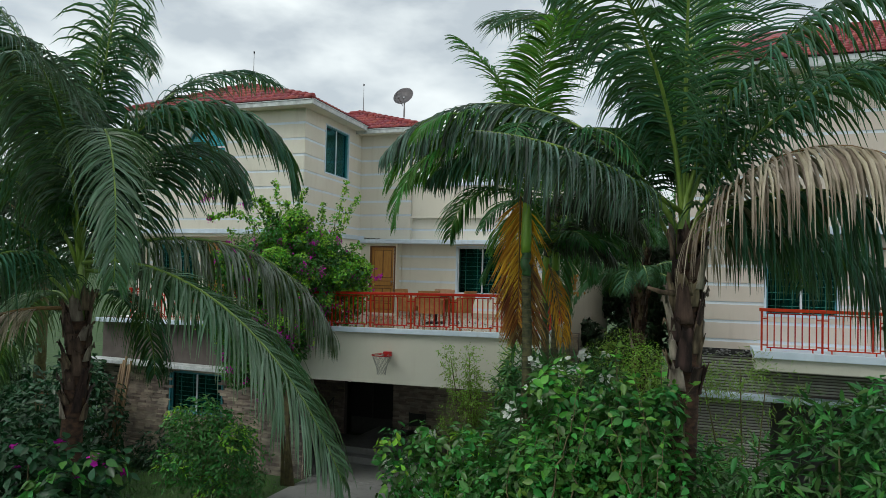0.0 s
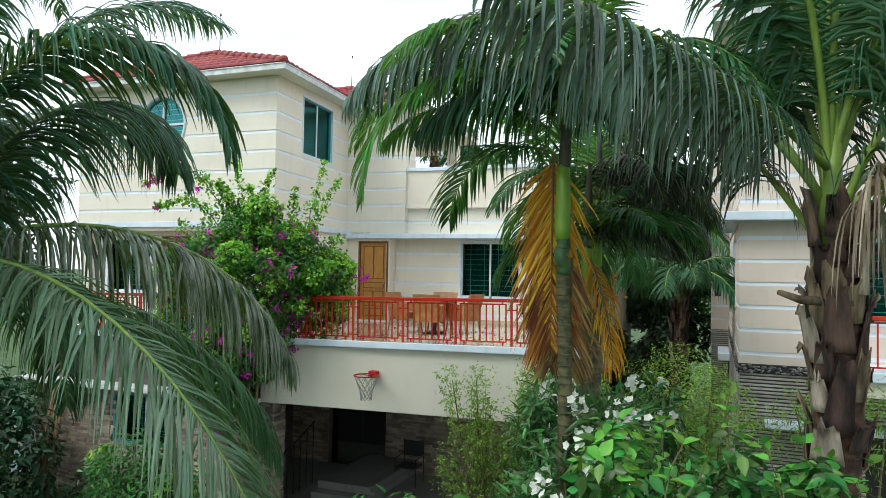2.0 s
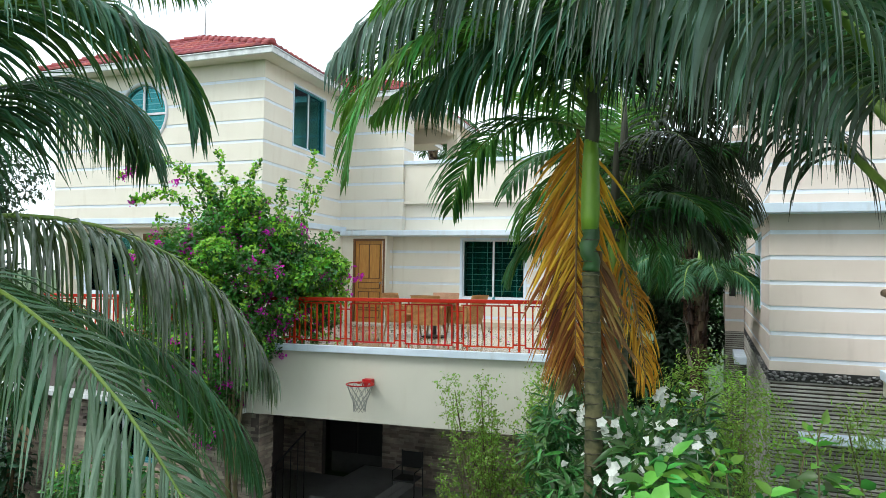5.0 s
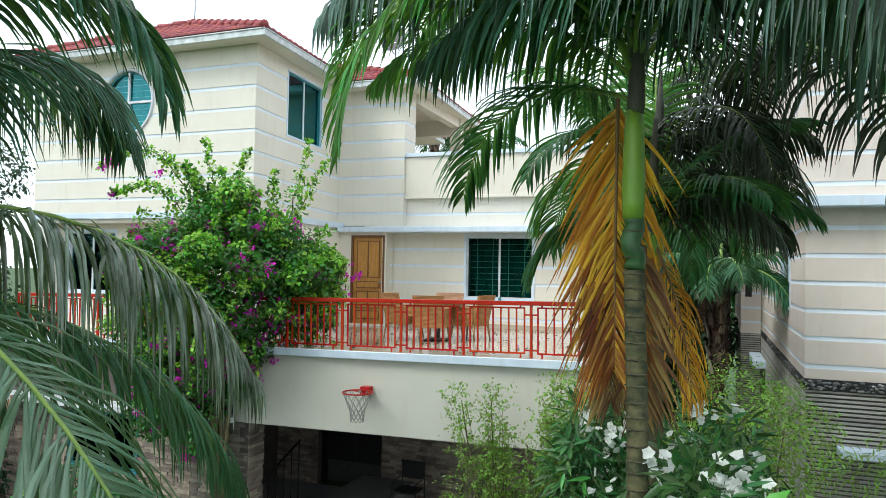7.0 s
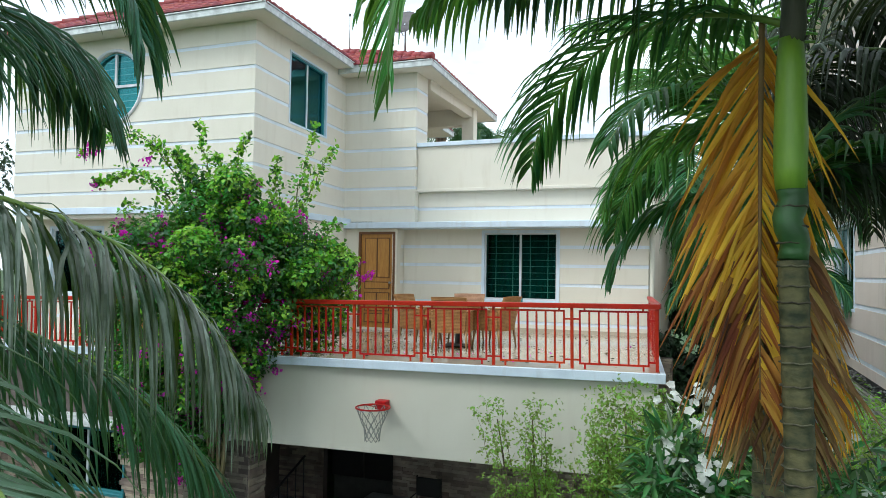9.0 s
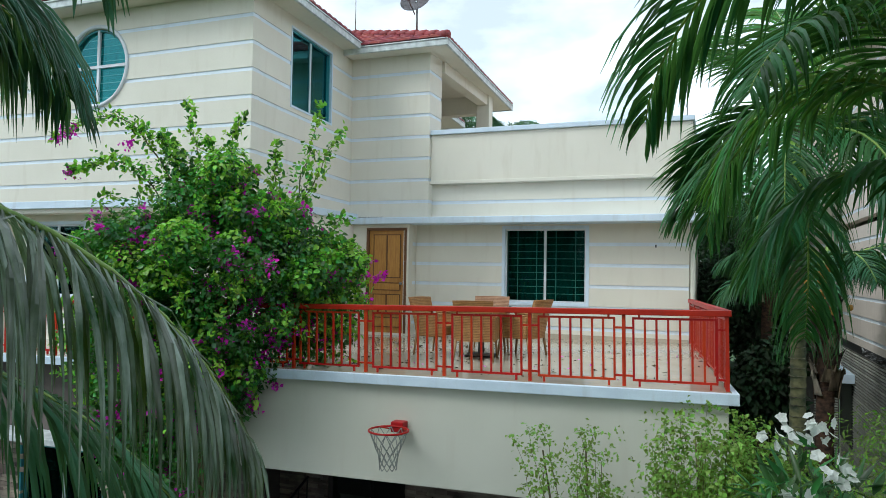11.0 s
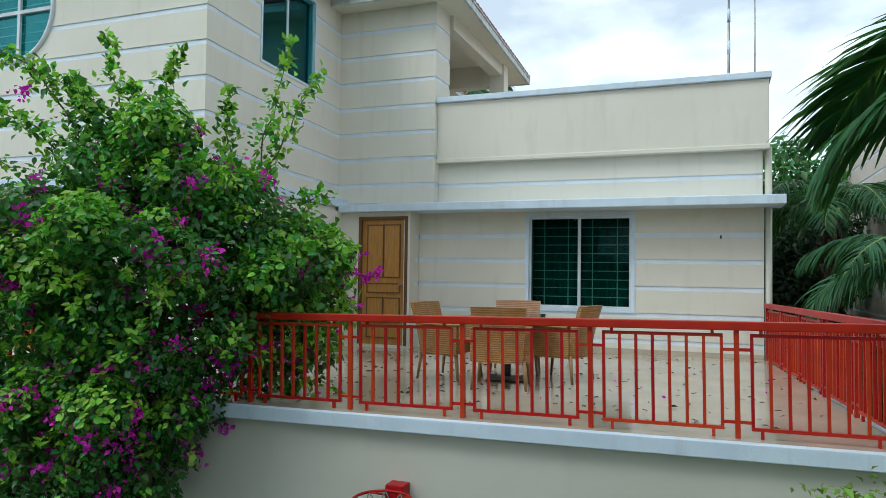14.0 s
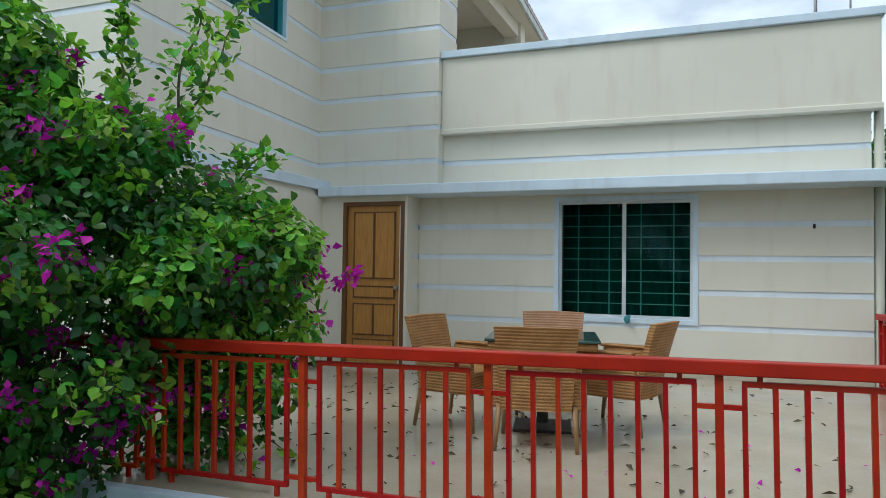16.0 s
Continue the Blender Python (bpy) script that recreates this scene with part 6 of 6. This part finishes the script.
for q, o in zip(tip_p, tip_d):
    if o[1] > 0.6 or q[2] < 2.7:
        continue
    way = o + np.array([rng.normal() * 0.35, rng.normal() * 0.35, 0.45])
    way *= rng.uniform(0.16, 0.42) / np.linalg.norm(way)
    along = np.linspace(0.1, 1.0, 5)
    line = q + along[:, None] * way + np.array([0, 0, -0.12]) * along[:, None] ** 2
    tube([tuple(v) for v in line], [0.005, 0.0045, 0.004, 0.003, 0.002], 4, True, stems)
    w = np.repeat(line, 5, 0) + rng.normal(size=(25, 3)) * 0.028
    sp.append(w)
    sd.append(rng.normal(size=w.shape) + np.array([0, -0.2, 0.5]))
tagged(part("stem", stems, M["stem"], boug, "thin brown stems"), kind="stuff")
sp, sd = np.concatenate(sp), np.concatenate(sd)
half = rng.random(len(sp)) < 0.62
tagged(part("spray_leaves", leaf_mesh("spray_leaves", sp[half], 0.075, M["boug_new"], rng, out=sd[half], width=0.68, fine=True), M["boug_new"], boug), kind="stuff")
tagged(part("spray_leaves", leaf_mesh("spray_leaves", sp[~half], 0.075, M["boug"], rng, out=sd[~half], width=0.68, fine=True), M["boug"], boug), kind="stuff")
cp, cd = blob_points(rng, LUMPS, 300, hollow=1.2)
cp = np.concatenate([cp, [(-9.3, 12.5, 6.22), (-9.1, 12.5, 6.35), (-9.05, 12.5, 5.74), (-5.4, 14.5, 4.45), (-5.5, 14.45, 4.4), (-6.95, 12.55, 2.6), (-7.0, 12.55, 2.75), (-8.2, 12.6, 6.1), (-9.2, 12.5, 6.3)]])
fl = np.repeat(cp, 26, 0) + rng.normal(size=(len(cp) * 26, 3)) * np.repeat(rng.uniform(0.03, 0.06, len(cp)), 26)[:, None]
tagged(part("blossom", leaf_mesh("flowers", fl, 0.056, M["petal"], rng, droop=0.2, width=0.8), M["petal"], boug, "clusters of magenta flowers"), kind="stuff")


# ---------------------------------------------------------------- shrubs
def shrub(name, label, at, blobs, mat, count, size, seed, width=0.5, droop=0.4, flower=None, stems_n=6, young=None, hollow=0.5):
    rng = np.random.default_rng(seed)
    s = thing(name, (at[0], at[1], GROUND), label, "shrub", "garden shrubs")
    lumps = []
    if size > 0.1:
        q, _ = blob_points(rng, blobs, 9 * len(blobs), 1.0)
        lumps = [(*v, *(rng.uniform(0.12, 0.32) * np.array([1.0, 1.0, 1.25]))) for v in q]
    p, d = blob_points(rng, blobs + lumps, count, hollow)
    p[:, 2] = np.maximum(p[:, 2], GROUND + 0.05)
    tagged(part("leaves", leaf_mesh("leaves", p, size, M[mat], rng, out=d, droop=droop, width=width, spread=0.5, face=width > 0.28, fine=size > 0.1), M[mat], s), kind="stuff")
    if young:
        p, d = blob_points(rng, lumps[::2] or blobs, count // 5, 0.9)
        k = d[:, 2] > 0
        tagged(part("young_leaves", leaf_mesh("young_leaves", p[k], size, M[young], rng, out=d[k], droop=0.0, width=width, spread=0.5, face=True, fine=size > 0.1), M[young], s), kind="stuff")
    bm = bmesh.new()
    for i in range(stems_n):
        b = blobs[i % len(blobs)]
        tube([(at[0] + rng.normal() * 0.12, at[1] + rng.normal() * 0.12, GROUND), ((at[0] + b[0]) / 2, (at[1] + b[1]) / 2, (GROUND + b[2]) / 2 + 0.1), (b[0], b[1], b[2] + b[5] * 0.5)], [0.03, 0.02, 0.008], 6, True, bm)
    tagged(part("stem", bm, M["stem"], s), kind="stuff")
    if flower:
        n, fsize, fmat, puff = flower
        c, d = blob_points(rng, lumps or blobs, n * 3, 1.08)
        c = c[(d[:, 2] > -0.2)][:n]
        f = np.repeat(c, 7, 0) + rng.normal(size=(len(c) * 7, 3)) * puff
        d = np.repeat(d[(d[:, 2] > -0.2)][:n], 7, 0)
        tagged(part("blossom", bloom_mesh("blossom", f, d, fsize, M[fmat], rng), M[fmat], s), kind="stuff")
    return s


def clusters(s, centres, count, size, puff, mat, seed):
    """Bunches of open flowers at the ends of branches."""
    rng = np.random.default_rng(seed)
    for c in centres:
        p = np.array(c) + np.array([0, -0.14, 0.06]) + rng.normal(size=(count, 3)) * puff
        tagged(part("blossom", bloom_mesh("blossom", p, p - np.array(c) + np.array([0, -0.08, 0.03]), size, M[mat], rng), M[mat], s, "bunch of white flowers"), kind="stuff")


def shoots(s, tips, leaf, width, seed, mats=("leaf_mid", "leaf_fresh"), length=1.3):
    """Upright shoots with broad leaves in opposite pairs, the youngest at the tip."""
    rng = np.random.default_rng(seed)
    for tip in tips:
        tip = np.array(tip, float)
        foot = tip + np.array([rng.normal() * 0.25, rng.normal() * 0.25, -length])
        n = 15
        q = spray(rng, foot, tip, 0.0, n)
        shoot = part("shoot", tube([tuple(v) for v in q], [0.012 - 0.0006 * j for j in range(n)], 5), M["stem"], s)
        pts, out, turn = [], [], rng.uniform(0, 3.1)
        for j in range(3, n):
            for k in (0, 1):
                a = turn + j * 1.35 + math.pi * k
                pts.append(q[j])
                out.append((math.cos(a), math.sin(a), 0.25 + 0.9 * max(0, (j - 11) / 3)))
        pts, out = np.array(pts), np.array(out)
        for sel, m in ((np.arange(len(pts)) < len(pts) - 6, mats[0]), (np.arange(len(pts)) >= len(pts) - 6, mats[1])):
            me = leaf_mesh("shoot_leaves", pts[sel], leaf if m == mats[0] else leaf * 0.8, M[m], rng, out=out[sel], droop=0.25, width=width, spread=0.12, curl=0.3, fine=True)
            tagged(part("shoot_leaves", me, M[m], shoot), kind="stuff")


def twigs(s, blobs, count, leaf, mat, seed, foot):
    """Thin arching twigs with rows of tiny leaves."""
    rng = np.random.default_rng(seed)
    ends, d = blob_points(rng, blobs, count, 0.75)
    bm, pts = bmesh.new(), []
    for e in ends:
        a = np.array([foot[0] + rng.normal() * 0.2, foot[1] + rng.normal() * 0.1, max(GROUND, e[2] - 1.4)])
        a[:2] = a[:2] * 0.5 + e[:2] * 0.5
        q = spray(rng, a, e, 0.06, 9)
        tube([tuple(v) for v in q], [0.006 - 0.0005 * j for j in range(9)], 4, False, bm)
        for j in range(3, 9):
            for _ in range(3):
                b2 = q[j] + rng.normal(size=3) * np.array([0.13, 0.1, 0.09])
                f = rng.random((9, 1))
                pts.append(q[j] * (1 - f) + b2 * f + rng.normal(size=(9, 3)) * 0.016)
    pts = np.concatenate(pts)
    tagged(part("twig", bm, M["stem"], s), kind="stuff")
    tagged(part("twig_leaves", leaf_mesh("twig_leaves", pts, leaf, M[mat], rng, droop=0.0, width=0.68), M[mat], s), kind="stuff")


flowering = shrub("flowering_shrub", "tall shrub with narrow leaves and white flower clusters", (0.3, 8.9), [(0.45, 8.05, 2.72, 0.45, 0.45, 0.55), (0.12, 7.7, 2.5, 0.4, 0.36, 0.5), (0.38, 10.6, 2.65, 0.48, 0.5, 0.6), (-0.45, 10.6, 2.7, 0.5, 0.6, 0.65), (-0.35, 10.1, 2.4, 0.5, 0.45, 0.6), (0.05, 9.3, 2.3, 0.6, 0.5, 0.75), (0.2, 8.6, 1.4, 0.9, 0.8, 1.0)], "leaf_narrow", 8500, 0.19, 31, width=0.2, flower=(26, 0.05, "white_petal", 0.075), hollow=0.4, young="leaf_mid")
clusters(flowering, [(0.39, 10.6, 3.22), (-0.67, 10.4, 3.02), (0.16, 8.0, 3.36), (0.61, 7.95, 3.3), (0.31, 10.4, 2.96), (-0.39, 11.2, 3.38), (-0.60, 10.3, 3.1), (-0.28, 9.95, 3.06), (-0.55, 10.9, 3.42), (-0.33, 10.4, 3.28), (0.38, 7.65, 2.93), (0.68, 8.15, 3.22), (0.0, 7.5, 2.75), (0.3, 7.7, 3.1)], 15, 0.046, 0.065, "white_petal", 74)
shrub("broad_leaf_shrub", "broad-leaved green garden shrub with fresh upright shoots", (1.2, 6.7), [(0.8, 6.5, 2.5, 0.5, 0.45, 0.65), (1.35, 6.7, 2.8, 0.5, 0.45, 0.7), (1.75, 6.5, 2.7, 0.45, 0.45, 0.7), (1.1, 6.8, 1.5, 0.9, 0.7, 0.9), (0.3, 6.9, 1.9, 0.6, 0.5, 0.6)], "leaf_mid", 6200, 0.125, 32, width=0.55, hollow=0.3, young="leaf_fresh")
shoots(bpy.data.objects["broad_leaf_shrub"], [(1.43, 6.57, 3.8), (1.13, 6.1, 3.53), (1.0, 6.78, 3.5), (0.93, 7.03, 3.54), (1.9, 6.7, 3.6), (1.42, 6.96, 3.72), (0.7, 6.5, 3.3), (1.65, 6.3, 3.55), (0.5, 6.9, 3.1), (1.25, 6.4, 3.3), (1.75, 6.1, 3.3), (0.85, 6.2, 3.15), (2.2, 6.5, 3.45), (1.2, 5.9, 3.1), (1.5, 5.8, 3.2), (0.3, 6.6, 2.7), (0.6, 6.2, 2.8), (2.0, 6.0, 3.1)], 0.125, 0.58, 71)
shrub("white_bract_shrub", "pale green shrub with white leafy bracts", (-1.1, 7.7), [(-0.9, 7.5, 2.0, 0.5, 0.45, 0.6), (-1.4, 7.7, 1.6, 0.65, 0.55, 0.65), (-0.5, 7.5, 1.6, 0.55, 0.5, 0.7), (-1.4, 7.8, 0.6, 0.8, 0.6, 0.9)], "leaf_mid", 3200, 0.12, 33, width=0.55, young="boug_new", flower=(34, 0.045, "white_petal", 0.04))
shrub("round_bush", "dense bright green bush on the lawn", (-7.3, 10.5), [(-7.3, 10.5, 0.75, 1.1, 0.9, 1.0), (-7.5, 10.5, 1.5, 0.5, 0.5, 0.45), (-6.7, 10.4, 0.7, 0.8, 0.7, 0.8)], "leaf_mid", 5200, 0.12, 34, width=0.35, young="boug_new")
shrub("flowering_shrub", "dark leafy shrub with small purple flowers", (-5.2, 4.6), [(-5.3, 4.7, 1.8, 0.8, 0.6, 0.8), (-4.5, 4.8, 1.4, 0.7, 0.6, 0.7), (-6.2, 4.6, 1.6, 0.8, 0.6, 0.9), (-5.2, 4.7, 0.4, 1.2, 0.8, 0.9), (-4.2, 5.2, 0.6, 0.6, 0.6, 0.7), (-6.8, 4.9, 1.2, 0.8, 0.6, 1.0)], "leaf_dark", 4800, 0.15, 35, width=0.6, flower=(14, 0.05, "petal", 0.025), young="leaf_mid")
shrub("dark_shrub", "dark green shrub with pointed leaves by the neighbouring garage", (3.7, 6.2), [(3.6, 6.2, 2.6, 0.7, 0.6, 0.85), (4.3, 6.4, 2.4, 0.8, 0.7, 1.0), (2.9, 6.6, 1.9, 0.7, 0.6, 0.9), (3.6, 6.4, 0.9, 1.3, 0.9, 1.2)], "leaf_narrow", 6500, 0.16, 36, width=0.28, young="leaf_mid")
shrub("fine_leaf_shrub", "light feathery shrub in front of the fascia", (-2.0, 12.2), [(-2.12, 11.95, 2.72, 0.22, 0.2, 0.48), (-2.5, 11.9, 2.75, 0.32, 0.2, 0.3), (-1.7, 12.2, 2.0, 0.5, 0.3, 0.7), (-2.3, 12.2, 1.6, 0.6, 0.35, 0.6)], "leaf_light", 700, 0.04, 37, width=0.6, hollow=0.15, stems_n=10)
twigs(bpy.data.objects["fine_leaf_shrub"], [(-2.12, 11.95, 2.72, 0.22, 0.2, 0.48), (-2.5, 11.9, 2.78, 0.32, 0.2, 0.3), (-1.7, 12.2, 2.0, 0.5, 0.3, 0.7), (-2.3, 12.2, 1.6, 0.6, 0.35, 0.6)], 60, 0.042, "leaf_light", 72, (-2.0, 12.0))
shrub("fine_leaf_shrub", "light feathery shrub at the terrace corner", (-1.0, 12.4), [(-1.2, 12.5, 2.75, 0.5, 0.3, 0.5), (-0.7, 12.3, 2.7, 0.5, 0.4, 0.5), (-0.9, 12.4, 1.8, 0.7, 0.5, 0.8), (-0.1, 12.2, 2.3, 0.6, 0.5, 0.6)], "leaf_light", 4500, 0.055, 38, width=0.5, hollow=0.3, stems_n=8)
twigs(bpy.data.objects["fine_leaf_shrub.001"], [(-1.25, 12.5, 2.85, 0.45, 0.3, 0.5), (-0.7, 12.3, 2.85, 0.5, 0.4, 0.5), (-0.4, 12.3, 2.6, 0.5, 0.4, 0.5), (-0.9, 12.4, 1.8, 0.7, 0.5, 0.8)], 120, 0.05, "leaf_light", 73, (-1.0, 12.4))
shrub("feathery_shrub", "fine green shrub between the two houses", (0.9, 13.0), [(0.8, 13.0, 2.7, 0.8, 0.7, 0.8), (1.3, 12.4, 2.5, 0.6, 0.6, 0.8), (0.5, 13.2, 1.6, 1.0, 0.8, 1.0)], "leaf_light", 10000, 0.07, 39, width=0.3, young="boug_new")
shrub("bamboo_shrub", "wispy pale bamboo foliage before the ribbed wall", (3.0, 11.4), [(2.9, 11.4, 3.0, 0.75, 0.4, 0.25), (2.3, 11.4, 2.8, 0.5, 0.4, 0.3), (3.3, 11.5, 2.6, 0.6, 0.4, 0.4), (2.6, 11.5, 1.6, 0.5, 0.4, 0.7)], "leaf_light", 2400, 0.11, 40, width=0.14, hollow=0.1)
shrub("dark_shrub", "low dark leaves along the foot of the stone wall", (-10.3, 12.6), [(-10.5, 12.6, 0.0, 0.8, 0.4, 0.5), (-9.6, 12.5, -0.1, 0.6, 0.4, 0.4)], "leaf_dark", 1500, 0.14, 41, width=0.35)
shrub("hedge_shrub", "mixed green shrubs filling the garden bed", (1.5, 8.6), [(1.6, 8.7, 1.8, 0.8, 0.8, 1.1), (2.4, 8.6, 1.4, 0.9, 0.8, 1.0), (0.6, 7.6, 0.8, 1.2, 0.9, 1.1), (-0.4, 8.6, 0.7, 1.0, 0.9, 1.1)], "leaf_mid", 6000, 0.13, 42, width=0.5)

for i, (x, y, z) in enumerate(((-11.5, 10.0, 1.6), (-13.5, 9.0, 2.0), (-12.5, 12.0, 1.8), (-10.2, 7.6, 1.3), (-15.0, 11.5, 2.4))):
    shrub("hedge_shrub", "dark dense shrubs along the garden fence", (x, y), [(x, y, z * 0.5, 1.1, 0.9, z * 0.6 + 0.3), (x + 0.7, y - 0.3, z * 0.4, 0.9, 0.8, z * 0.5 + 0.2), (x - 0.5, y + 0.3, z * 0.8, 0.8, 0.7, 0.8)], "leaf_dark", 2600, 0.16, 80 + i, width=0.5)

rng = np.random.default_rng(90)
gp_ = np.concatenate([np.stack([rng.uniform(-14.0, -6.75, 15000), rng.uniform(5.0, 12.9, 15000), np.full(15000, GROUND)], 1), np.stack([rng.uniform(-1.15, 5.0, 9000), rng.uniform(2.0, 7.5, 9000), np.full(9000, GROUND)], 1)])
up_ = rng.normal(size=gp_.shape) * 0.35 + np.array([0, 0, 1.0])
tagged(part("lawn_grass", leaf_mesh("lawn_grass", gp_, 0.1, M["blade"], rng, out=up_, droop=0.0, width=0.1, spread=0.1), M["blade"], None), "short green grass blades of the lawn", "grass", kind="stuff")


# ---------------------------------------------------------------- trees behind
def tree(label, at, height, spread, seed, count=7000, size=0.2, mat="leaf_far"):
    rng = np.random.default_rng(seed)
    t = thing("tree", (at[0], at[1], GROUND), label, "tree", "background trees")
    part("trunk", tube([(at[0], at[1], GROUND), (at[0] + 0.1, at[1], height * 0.4), (at[0], at[1] + 0.1, height * 0.75)], [0.22, 0.16, 0.06], 9), M["stem"], t)
    blobs = [(at[0] + rng.normal() * spread * 0.5, at[1] + rng.normal() * spread * 0.4, height * (0.45 + 0.5 * rng.random()), spread * rng.uniform(0.35, 0.6), spread * rng.uniform(0.35, 0.6), height * rng.uniform(0.12, 0.2)) for _ in range(9)]
    for b in blobs[:5]:
        part("limb", tube([(at[0], at[1], height * 0.35), ((at[0] + b[0]) / 2, (at[1] + b[1]) / 2, b[2] - 0.5), b[:3]], [0.1, 0.07, 0.02], 6), M["stem"], t)
    p, d = blob_points(rng, blobs, count)
    tagged(part("crown", leaf_mesh("crown", p, size, M[mat], rng, out=d, droop=0.5, width=0.5, spread=0.6, face=True), M[mat], t), kind="stuff")


tree("dark leafy tree behind the passage between the houses", (-0.3, 28.5), 7.0, 2.2, 51)
tree("leafy tree rising behind the parapet", (0.2, 31.0), 8.6, 2.6, 52, count=13000, size=0.26, mat="leaf_mid")
tree("dark leafy tree in the passage", (-0.2, 26.0), 5.4, 1.1, 53)
tree("dark tree beyond the garden", (-20.0, 17.0), 8.0, 3.5, 54)
tree("dark tree beyond the garden", (-21.0, 12.0), 6.5, 3.5, 55)
tree("dark tree beyond the garden", (-18.0, 8.0), 5.2, 3.2, 56)
tree("dark tree beyond the garden", (-24.0, 18.0), 6.0, 3.8, 58)
tree("low dark thicket in the passage", (-0.3, 21.0), 3.0, 1.0, 57)
for i, (x, y, z, s) in enumerate(((0.6, 18.0, 4.3, 61), (0.2, 24.5, 5.5, 62), (-10.6, 31.0, 10.2, 63), (-9.3, 33.0, 9.6, 64))):
    coconut_palm((x, y), z, "palm with drooping fronds standing behind the house", [(a, 55 + 12 * math.sin(a), 115, 2.0 if s == 61 else 2.7, "frond_mid", D(leaf=0.6 if s == 61 else 0.75, pairs=50, up=0.1, gravity=1.2)) for a in range(-170, 180, 34)], s, 0.15, 0.12)
